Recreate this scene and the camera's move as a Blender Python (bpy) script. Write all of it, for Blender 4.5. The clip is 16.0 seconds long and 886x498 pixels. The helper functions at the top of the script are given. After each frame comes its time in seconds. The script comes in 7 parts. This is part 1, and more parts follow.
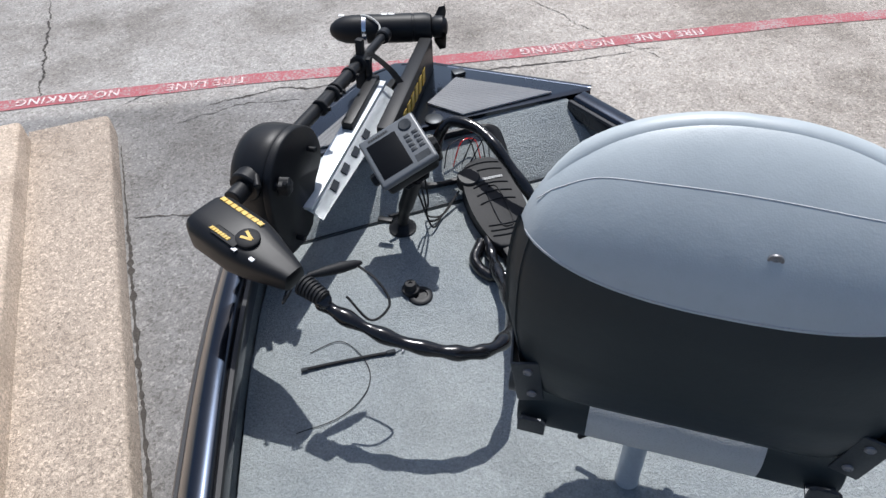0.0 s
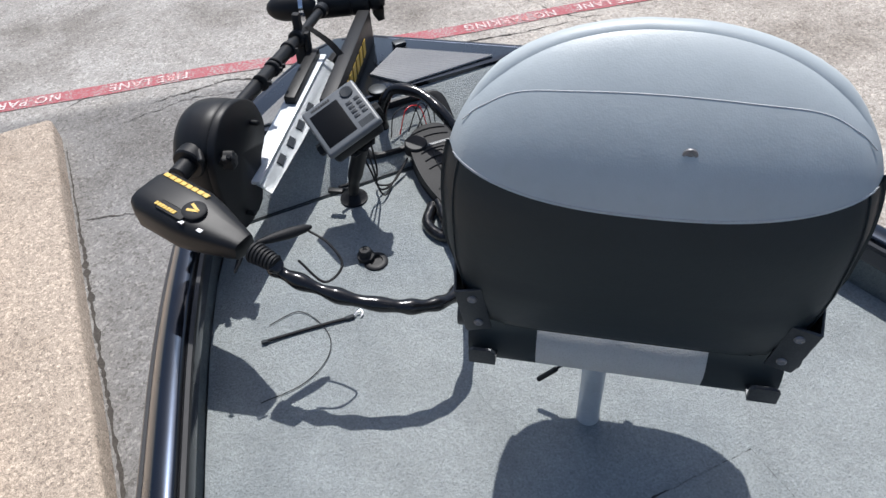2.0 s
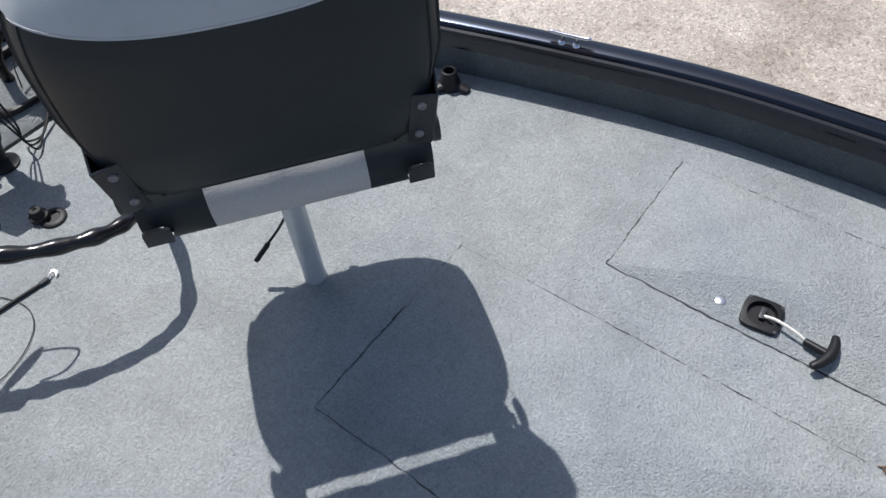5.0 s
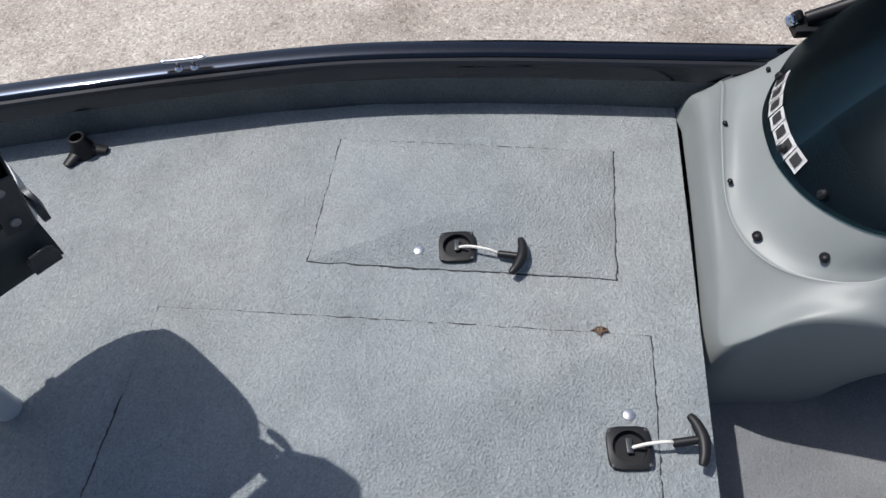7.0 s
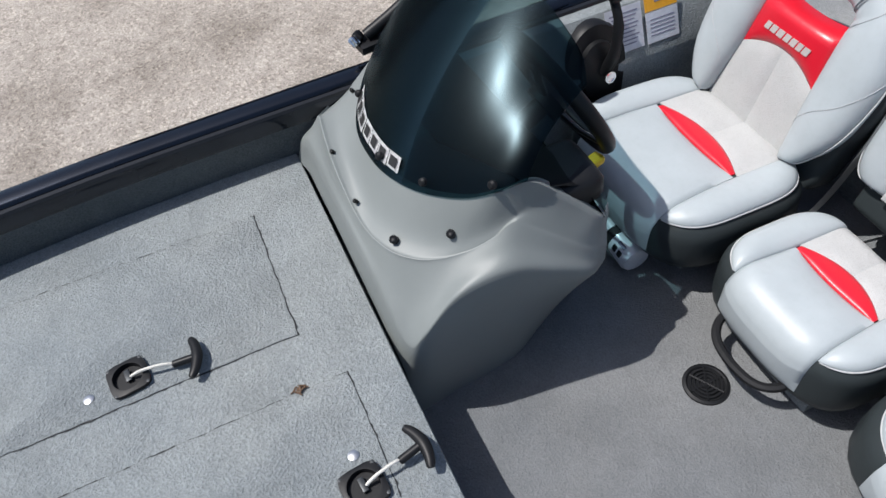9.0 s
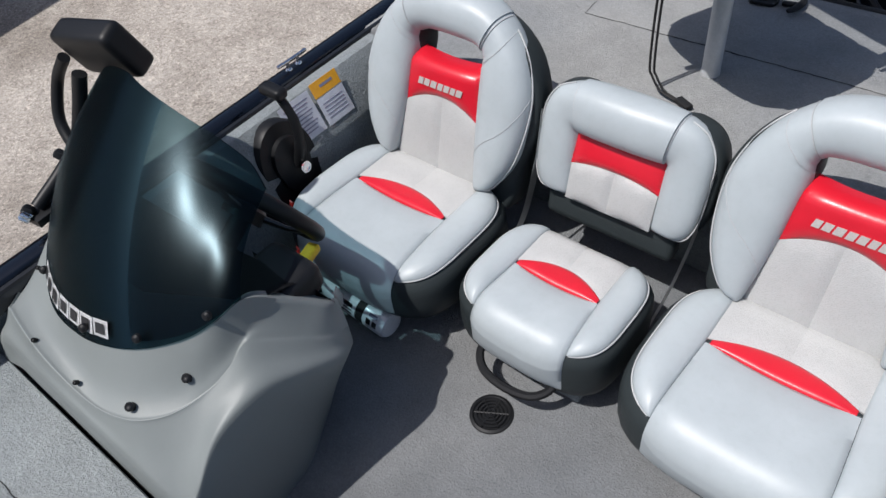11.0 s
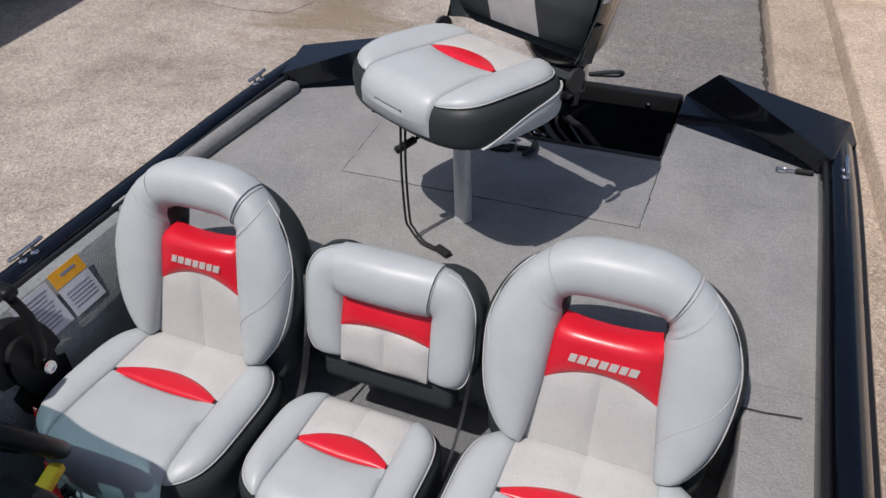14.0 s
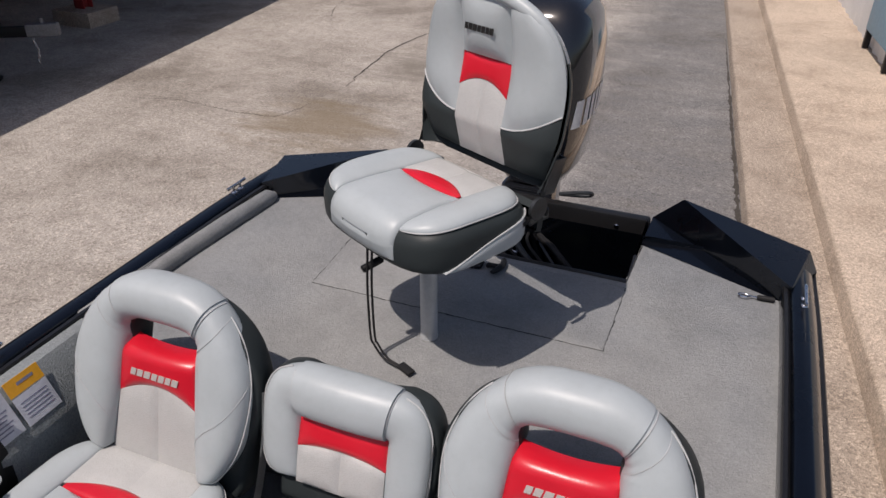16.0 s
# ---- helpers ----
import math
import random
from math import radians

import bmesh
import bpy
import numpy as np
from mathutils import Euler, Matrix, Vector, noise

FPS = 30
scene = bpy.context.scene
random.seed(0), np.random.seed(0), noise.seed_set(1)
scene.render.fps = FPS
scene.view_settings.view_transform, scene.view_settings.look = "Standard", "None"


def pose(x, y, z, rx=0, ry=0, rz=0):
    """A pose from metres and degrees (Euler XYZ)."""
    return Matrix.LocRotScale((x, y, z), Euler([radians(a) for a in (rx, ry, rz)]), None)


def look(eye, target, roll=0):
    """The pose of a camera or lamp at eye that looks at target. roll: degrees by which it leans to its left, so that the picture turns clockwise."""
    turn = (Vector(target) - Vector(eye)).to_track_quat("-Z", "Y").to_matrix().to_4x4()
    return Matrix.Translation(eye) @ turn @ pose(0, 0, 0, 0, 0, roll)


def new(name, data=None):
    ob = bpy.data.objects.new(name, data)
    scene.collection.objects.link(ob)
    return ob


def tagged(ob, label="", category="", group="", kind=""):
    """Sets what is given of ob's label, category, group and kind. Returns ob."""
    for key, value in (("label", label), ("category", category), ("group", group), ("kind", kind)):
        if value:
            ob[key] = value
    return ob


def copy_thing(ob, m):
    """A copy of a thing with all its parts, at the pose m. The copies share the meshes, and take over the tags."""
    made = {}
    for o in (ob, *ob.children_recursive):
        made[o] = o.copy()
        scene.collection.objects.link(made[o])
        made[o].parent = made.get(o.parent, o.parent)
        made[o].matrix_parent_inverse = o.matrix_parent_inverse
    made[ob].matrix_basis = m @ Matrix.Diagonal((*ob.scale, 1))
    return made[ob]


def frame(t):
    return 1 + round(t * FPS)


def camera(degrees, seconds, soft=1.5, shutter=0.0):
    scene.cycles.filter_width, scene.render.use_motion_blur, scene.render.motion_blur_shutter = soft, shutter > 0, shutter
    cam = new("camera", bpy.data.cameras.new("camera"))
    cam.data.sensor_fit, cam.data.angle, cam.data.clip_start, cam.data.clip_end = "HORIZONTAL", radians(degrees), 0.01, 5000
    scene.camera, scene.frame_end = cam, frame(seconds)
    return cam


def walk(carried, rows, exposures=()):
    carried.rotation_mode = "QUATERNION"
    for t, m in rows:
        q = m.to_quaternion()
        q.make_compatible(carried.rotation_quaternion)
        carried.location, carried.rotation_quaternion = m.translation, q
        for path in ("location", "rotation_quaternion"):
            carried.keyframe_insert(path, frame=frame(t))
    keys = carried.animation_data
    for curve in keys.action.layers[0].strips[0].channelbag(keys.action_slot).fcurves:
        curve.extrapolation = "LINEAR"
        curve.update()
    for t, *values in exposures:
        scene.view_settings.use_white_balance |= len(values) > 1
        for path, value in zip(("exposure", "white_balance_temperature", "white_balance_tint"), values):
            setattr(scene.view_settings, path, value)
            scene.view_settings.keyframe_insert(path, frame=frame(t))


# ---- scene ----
cam = camera(62.84, 16.0)
PATH = [
    (0, (-0.607, 0.577, 2.438), (-0.155, 1.94, 1.046), -2.70),
    (0.5, (-0.605, 0.57, 2.429), (-0.116, 1.947, 1.063), -2.65),
    (1, (-0.607, 0.553, 2.418), (-0.135, 1.918, 1.034), -3.60),
    (1.5, (-0.601, 0.524, 2.406), (-0.108, 1.857, 0.999), -4.31),
    (2, (-0.599, 0.497, 2.391), (-0.071, 1.811, 0.979), -4.81),
    (2.5, (-0.589, 0.463, 2.377), (-0.004, 1.738, 0.951), -4.93),
    (3, (-0.582, 0.427, 2.349), (0.024, 1.644, 0.883), -6.97),
    (3.2, (-0.577, 0.412, 2.341), (0.061, 1.604, 0.868), -7.05),
    (5.3, (-0.571, 0.299, 2.303), (0.392, 1.044, 0.717), -5.22),
    (5.5, (-0.572, 0.286, 2.303), (0.411, 1.001, 0.714), -5.37),
    (6, (-0.557, 0.268, 2.29), (0.505, 0.826, 0.689), -4.23),
    (6.5, (-0.52, 0.22, 2.286), (0.619, 0.59, 0.684), -5.03),
    (7, (-0.508, 0.178, 2.283), (0.662, 0.395, 0.675), -5.42),
    (7.5, (-0.501, 0.124, 2.241), (0.724, 0.162, 0.66), -4.97),
    (8, (-0.506, 0.094, 2.276), (0.727, 0.016, 0.704), -2.83),
    (8.5, (-0.52, 0.003, 2.281), (0.687, -0.18, 0.697), -5.38),
    (9, (-0.536, -0.057, 2.256), (0.658, -0.471, 0.706), -7.18),
    (9.5, (-0.554, -0.09, 2.255), (0.613, -0.669, 0.738), -9.03),
    (10, (-0.574, -0.119, 2.266), (0.499, -0.872, 0.755), -9.01),
    (10.2, (-0.597, -0.138, 2.269), (0.463, -0.925, 0.767), -9.42),
    (12.3, (-0.608, -0.206, 2.258), (0.157, -1.457, 0.897), -4.99),
    (12.5, (-0.614, -0.217, 2.264), (0.135, -1.498, 0.922), -4.51),
    (13, (-0.622, -0.245, 2.274), (0.087, -1.573, 0.959), -4.21),
    (13.5, (-0.639, -0.276, 2.288), (0.021, -1.667, 1.011), -3.06),
    (14, (-0.64, -0.305, 2.297), (-0.005, -1.739, 1.057), -2.47),
    (14.5, (-0.658, -0.323, 2.329), (-0.03, -1.806, 1.143), -2.06),
    (15, (-0.667, -0.336, 2.343), (-0.032, -1.863, 1.217), -0.92),
    (15.5, (-0.668, -0.346, 2.339), (-0.037, -1.916, 1.273), 0.08),
    (16, (-0.684, -0.346, 2.36), (-0.032, -1.934, 1.335), 0.17),
]
walk(cam, [(t, look(eye, target, roll)) for t, eye, target, roll in PATH],
     [(0, 0.46, 6000, 10), (1.5, 0.49, 6080, 10), (3, 0.69, 6150, 10), (5.5, 0.58, 6230, 12), (7, 0.43, 6230, 12), (9, 0.38, 6180, 11), (10, 0.30, 6130, 11), (12.5, 0.08, 6400, 14), (14, -0.03, 6500, 16), (16, -0.12, 6700, 17)])

# ---- world, sun and exposure ----
SUN = Vector((0.21, 0.47, 1.0)).normalized()
world = bpy.data.worlds.new("sky")
scene.world = world
world.use_nodes = True
sky = world.node_tree.nodes.new("ShaderNodeTexSky")
sky.sky_type, sky.sun_disc = "NISHITA", False
sky.dust_density, sky.air_density = 2.2, 1.0
sky.sun_elevation, sky.sun_rotation = math.asin(SUN.z), math.atan2(SUN.x, SUN.y)
back = world.node_tree.nodes["Background"]
back.inputs["Strength"].default_value = 0.081
world.node_tree.links.new(sky.outputs["Color"], back.inputs["Color"])
sun = new("sun", bpy.data.lights.new("sun", "SUN"))
sun.data.energy, sun.data.angle, sun.data.color = 3.70, radians(0.6), (1.0, 0.95, 0.88)
sun.matrix_world = look(SUN * 20, (0, 0, 0))


# ---- materials ----
def nodes_of(name):
    m = bpy.data.materials.new(name)
    m.use_nodes = True
    return m, m.node_tree.nodes, m.node_tree.links, m.node_tree.nodes["Principled BSDF"]


def noise_node(nodes, links, coords, scale, detail=4.0, rough=0.6):
    n = nodes.new("ShaderNodeTexNoise")
    n.inputs["Scale"].default_value, n.inputs["Detail"].default_value, n.inputs["Roughness"].default_value = scale, detail, rough
    links.new(coords, n.inputs["Vector"])
    return n


def ramp(nodes, links, fac, stops):
    r = nodes.new("ShaderNodeValToRGB")
    r.color_ramp.elements[0].position, r.color_ramp.elements[0].color = stops[0][0], (*stops[0][1], 1)
    r.color_ramp.elements[1].position, r.color_ramp.elements[1].color = stops[-1][0], (*stops[-1][1], 1)
    for p, c in stops[1:-1]:
        r.color_ramp.elements.new(p).color = (*c, 1)
    links.new(fac, r.inputs["Fac"])
    return r


def blend(nodes, links, fac, a, b, kind="MIX"):
    m = nodes.new("ShaderNodeMix")
    m.data_type, m.blend_type = "RGBA", kind
    for sock, val in ((0, fac), (6, a), (7, b)):
        if isinstance(val, (int, float)):
            m.inputs[sock].default_value = val
        elif isinstance(val, tuple):
            m.inputs[sock].default_value = (*val, 1)
        else:
            links.new(val, m.inputs[sock])
    return m.outputs[2]


def shade(c, k):
    return tuple(min(1.0, v * k) for v in c)


def surface(name, color, rough=0.5, metal=0.0, fine=60.0, fine_amt=0.12, broad=3.0, broad_amt=0.1, bump=0.1, depth=0.002, coat=0.0, rough_var=0.1, world_space=False):
    """A painted, moulded or metal surface with grain at two scales."""
    m, nodes, links, bsdf = nodes_of(name)
    if world_space:
        co = nodes.new("ShaderNodeNewGeometry").outputs["Position"]
    else:
        co = nodes.new("ShaderNodeTexCoord").outputs["Object"]
    a = noise_node(nodes, links, co, fine)
    b = noise_node(nodes, links, co, broad, 3.0)
    ra = ramp(nodes, links, a.outputs["Fac"], [(0.3, shade(color, 1 - fine_amt)), (0.7, shade(color, 1 + fine_amt))])
    rb = ramp(nodes, links, b.outputs["Fac"], [(0.3, (1 - broad_amt,) * 3), (0.7, (1 + broad_amt * 0.0,) * 3)])
    links.new(blend(nodes, links, 1.0, ra.outputs["Color"], rb.outputs["Color"], "MULTIPLY"), bsdf.inputs["Base Color"])
    rr = nodes.new("ShaderNodeMapRange")
    rr.inputs["To Min"].default_value, rr.inputs["To Max"].default_value = max(0.02, rough - rough_var), min(1, rough + rough_var)
    links.new(b.outputs["Fac"], rr.inputs["Value"])
    links.new(rr.outputs["Result"], bsdf.inputs["Roughness"])
    bsdf.inputs["Metallic"].default_value = metal
    bsdf.inputs["Coat Weight"].default_value = coat
    bsdf.inputs["Coat Roughness"].default_value = 0.06
    if bump:
        bp = nodes.new("ShaderNodeBump")
        bp.inputs["Strength"].default_value, bp.inputs["Distance"].default_value = bump, depth
        links.new(a.outputs["Fac"], bp.inputs["Height"])
        links.new(bp.outputs["Normal"], bsdf.inputs["Normal"])
    return m


def carpet_material(name, color, relief=1.0):
    """Cut-pile marine carpet: tufts, wear and faint stains."""
    m, nodes, links, bsdf = nodes_of(name)
    co = nodes.new("ShaderNodeNewGeometry").outputs["Position"]
    tuft = noise_node(nodes, links, co, 190, 3.0, 0.7)
    clump = noise_node(nodes, links, co, 62, 4.0, 0.62)
    wear = noise_node(nodes, links, co, 6.5, 6.0, 0.66)
    stain = noise_node(nodes, links, co, 1.3, 4.0, 0.55)
    c1 = ramp(nodes, links, tuft.outputs["Fac"], [(0.34, shade(color, 1 - 0.20 * relief)), (0.46, color), (0.55, shade(color, 1 + 0.05 * relief)), (0.68, shade(color, 1 + 0.26 * relief))])
    c2 = ramp(nodes, links, clump.outputs["Fac"], [(0.34, (0.95, 0.952, 0.955)), (0.66, (1.03, 1.03, 1.03))])
    c3 = ramp(nodes, links, wear.outputs["Fac"], [(0.36, (0.86, 0.86, 0.86)), (0.58, (1.0, 1.0, 1.0))])
    c4 = ramp(nodes, links, stain.outputs["Fac"], [(0.36, (0.86, 0.88, 0.90)), (0.6, (1.0, 0.99, 0.97))])
    x = blend(nodes, links, 1.0, c1.outputs["Color"], c2.outputs["Color"], "MULTIPLY")
    x = blend(nodes, links, 1.0, x, c3.outputs["Color"], "MULTIPLY")
    x = blend(nodes, links, 1.0, x, c4.outputs["Color"], "MULTIPLY")
    links.new(x, bsdf.inputs["Base Color"])
    bsdf.inputs["Roughness"].default_value = 1.0
    bsdf.inputs["Specular IOR Level"].default_value = 0.1
    h = nodes.new("ShaderNodeMath")
    h.operation = "ADD"
    links.new(tuft.outputs["Fac"], h.inputs[0])
    soft = nodes.new("ShaderNodeMath")
    soft.operation = "MULTIPLY"
    soft.inputs[1].default_value = 0.55
    links.new(clump.outputs["Fac"], soft.inputs[0])
    links.new(soft.outputs[0], h.inputs[1])
    bp = nodes.new("ShaderNodeBump")
    bp.inputs["Strength"].default_value, bp.inputs["Distance"].default_value = 1.0, 0.0065 * relief
    links.new(h.outputs[0], bp.inputs["Height"])
    links.new(bp.outputs["Normal"], bsdf.inputs["Normal"])
    return m


def vinyl_material(name, color, rough=0.38, weave=False):
    """Marine vinyl with a fine leather grain; the woven kind has small round dimples."""
    m, nodes, links, bsdf = nodes_of(name)
    co = nodes.new("ShaderNodeTexCoord").outputs["Object"]
    v = nodes.new("ShaderNodeTexVoronoi")
    v.inputs["Scale"].default_value = 330 if weave else 420
    links.new(co, v.inputs["Vector"])
    b = noise_node(nodes, links, co, 9, 4.0)
    s = noise_node(nodes, links, co, 60, 3.0)
    rb = ramp(nodes, links, b.outputs["Fac"], [(0.32, shade(color, 0.93)), (0.62, color)])
    rs = ramp(nodes, links, s.outputs["Fac"], [(0.25, (0.965, 0.965, 0.96)), (0.5, (1, 1, 1))])
    x = blend(nodes, links, 1.0, rb.outputs["Color"], rs.outputs["Color"], "MULTIPLY")
    if weave:
        rv = ramp(nodes, links, v.outputs["Distance"], [(0.1, (0.80, 0.79, 0.78)), (0.42, (1, 1, 1))])
        x = blend(nodes, links, 1.0, x, rv.outputs["Color"], "MULTIPLY")
    links.new(x, bsdf.inputs["Base Color"])
    rr = nodes.new("ShaderNodeMapRange")
    rr.inputs["To Min"].default_value, rr.inputs["To Max"].default_value = rough - 0.07, rough + 0.1
    links.new(b.outputs["Fac"], rr.inputs["Value"])
    links.new(rr.outputs["Result"], bsdf.inputs["Roughness"])
    bp = nodes.new("ShaderNodeBump")
    bp.inputs["Strength"].default_value, bp.inputs["Distance"].default_value = (0.5, 0.0012) if weave else (0.16, 0.0006)
    links.new(v.outputs["Distance"], bp.inputs["Height"])
    bp2 = nodes.new("ShaderNodeBump")
    bp2.inputs["Strength"].default_value, bp2.inputs["Distance"].default_value = 0.12, 0.012
    links.new(b.outputs["Fac"], bp2.inputs["Height"])
    links.new(bp.outputs["Normal"], bp2.inputs["Normal"])
    links.new(bp2.outputs["Normal"], bsdf.inputs["Normal"])
    return m


SPOT_A, SPOT_B = (2.7, -5.6), (2.6, -7.4)


def ground_material():
    """Worn lot: warm exposed-aggregate concrete, greyer and darker near the walkway, with stains and stones."""
    m, nodes, links, bsdf = nodes_of("lot_surface")
    co = nodes.new("ShaderNodeNewGeometry").outputs["Position"]
    sep = nodes.new("ShaderNodeSeparateXYZ")
    links.new(co, sep.inputs[0])
    grit = noise_node(nodes, links, co, 105, 5.0, 0.85)
    st = nodes.new("ShaderNodeTexVoronoi")
    st.inputs["Scale"].default_value = 75
    links.new(co, st.inputs["Vector"])
    mid = noise_node(nodes, links, co, 7, 5.0, 0.65)
    big = noise_node(nodes, links, co, 0.75, 5.0, 0.6)
    warm, grey = (0.43, 0.395, 0.355), (0.37, 0.355, 0.335)
    # the older grey asphalt lies beside the walkway and before the bow
    side = nodes.new("ShaderNodeMapRange")
    side.inputs["From Min"].default_value, side.inputs["From Max"].default_value = 0.0, 2.2
    wob = nodes.new("ShaderNodeMath")
    wob.operation = "MULTIPLY_ADD"
    wob.inputs[1].default_value, wob.inputs[2].default_value = 1.6, -0.8
    links.new(big.outputs["Fac"], wob.inputs[0])
    add = nodes.new("ShaderNodeMath")
    links.new(sep.outputs["X"], add.inputs[0])
    links.new(wob.outputs[0], add.inputs[1])
    links.new(add.outputs[0], side.inputs["Value"])
    base = blend(nodes, links, side.outputs["Result"], grey, warm)
    line = nodes.new("ShaderNodeMath")
    line.operation = "MULTIPLY_ADD"
    line.inputs[1].default_value = 0.21
    links.new(sep.outputs["X"], line.inputs[0])
    links.new(sep.outputs["Y"], line.inputs[2])
    fore = nodes.new("ShaderNodeMapRange")
    fore.inputs["From Min"].default_value, fore.inputs["From Max"].default_value = 4.66, 4.58
    links.new(line.outputs[0], fore.inputs["Value"])
    near = nodes.new("ShaderNodeMapRange")
    near.inputs["From Min"].default_value, near.inputs["From Max"].default_value = 1.1, 0.2
    links.new(add.outputs[0], near.inputs["Value"])
    strip = nodes.new("ShaderNodeMath")
    strip.operation = "MULTIPLY"
    links.new(fore.outputs["Result"], strip.inputs[0])
    links.new(near.outputs["Result"], strip.inputs[1])
    base = blend(nodes, links, strip.outputs[0], base, (0.235, 0.229, 0.222))
    g = ramp(nodes, links, grit.outputs["Fac"], [(0.36, (0.40, 0.39, 0.38)), (0.45, (0.90, 0.90, 0.90)), (0.54, (1.03, 1.03, 1.03)), (0.64, (1.55, 1.54, 1.52))])
    x = blend(nodes, links, 1.0, base, g.outputs["Color"], "MULTIPLY")
    one = nodes.new("ShaderNodeSeparateColor")
    links.new(st.outputs["Color"], one.inputs[0])
    v = ramp(nodes, links, one.outputs[0], [(0.05, (0.66, 0.645, 0.63)), (0.22, (0.92, 0.92, 0.92)), (0.75, (1.0, 1.0, 1.0)), (0.97, (1.32, 1.31, 1.29))])
    x = blend(nodes, links, 1.0, x, v.outputs["Color"], "MULTIPLY")
    k = ramp(nodes, links, mid.outputs["Fac"], [(0.32, (0.82, 0.81, 0.80)), (0.62, (1.0, 1.0, 1.0))])
    x = blend(nodes, links, 1.0, x, k.outputs["Color"], "MULTIPLY")
    k2 = ramp(nodes, links, big.outputs["Fac"], [(0.36, (0.62, 0.60, 0.58)), (0.47, (0.88, 0.87, 0.86)), (0.6, (1.05, 1.05, 1.05))])
    x = blend(nodes, links, 1.0, x, k2.outputs["Color"], "MULTIPLY")
    # oil and tyre stains in the lane behind the stern
    stretch = nodes.new("ShaderNodeMapping")
    stretch.inputs["Scale"].default_value = (0.45, 1.5, 1.0)
    links.new(co, stretch.inputs["Vector"])
    lane = nodes.new("ShaderNodeMapRange")
    lane.inputs["From Min"].default_value, lane.inputs["From Max"].default_value = 1.4, 0.2
    links.new(add.outputs[0], lane.inputs["Value"])
    aft = nodes.new("ShaderNodeMapRange")
    aft.inputs["From Min"].default_value, aft.inputs["From Max"].default_value = -1.5, -3.0
    links.new(sep.outputs["Y"], aft.inputs["Value"])
    stn = noise_node(nodes, links, stretch.outputs["Vector"], 2.6, 10.0, 0.70)
    rs = ramp(nodes, links, stn.outputs["Fac"], [(0.40, (0.85, 0.85, 0.85)), (0.50, (0.40, 0.40, 0.40)), (0.60, (0.03, 0.03, 0.03))])
    f1 = nodes.new("ShaderNodeMath")
    f1.operation = "MULTIPLY"
    links.new(lane.outputs["Result"], f1.inputs[0])
    links.new(aft.outputs["Result"], f1.inputs[1])
    f2 = nodes.new("ShaderNodeMath")
    f2.operation = "MULTIPLY"
    links.new(f1.outputs[0], f2.inputs[0])
    links.new(rs.outputs["Color"], f2.inputs[1])
    asphalt = blend(nodes, links, 1.0, blend(nodes, links, 1.0, v.outputs["Color"], g.outputs["Color"], "MULTIPLY"), (0.165, 0.163, 0.165), "MULTIPLY")
    x = blend(nodes, links, f2.outputs[0], x, asphalt)
    # a muddy patch and broken surface off the starboard quarter
    for cx_, cy_, rad, tone in ((SPOT_A[0], SPOT_A[1], 0.75, (0.20, 0.155, 0.10)), (SPOT_B[0], SPOT_B[1], 0.6, (0.17, 0.15, 0.125))):
        sub = nodes.new("ShaderNodeVectorMath")
        sub.operation = "DISTANCE"
        sub.inputs[1].default_value = (cx_, cy_, 0)
        links.new(co, sub.inputs[0])
        mix_d = nodes.new("ShaderNodeMath")
        mix_d.operation = "MULTIPLY_ADD"
        mix_d.inputs[1].default_value = 2.6
        links.new(stn.outputs["Fac"], mix_d.inputs[0])
        links.new(sub.outputs["Value"], mix_d.inputs[2])
        fall = nodes.new("ShaderNodeMapRange")
        fall.inputs["From Min"].default_value, fall.inputs["From Max"].default_value = rad + 1.35, rad + 0.75
        fall.inputs["To Max"].default_value = 0.75
        links.new(mix_d.outputs[0], fall.inputs["Value"])
        x = blend(nodes, links, fall.outputs["Result"], x, tone)
    links.new(x, bsdf.inputs["Base Color"])
    bsdf.inputs["Roughness"].default_value = 0.93
    bp = nodes.new("ShaderNodeBump")
    bp.inputs["Strength"].default_value, bp.inputs["Distance"].default_value = 0.55, 0.006
    links.new(grit.outputs["Fac"], bp.inputs["Height"])
    links.new(bp.outputs["Normal"], bsdf.inputs["Normal"])
    return m


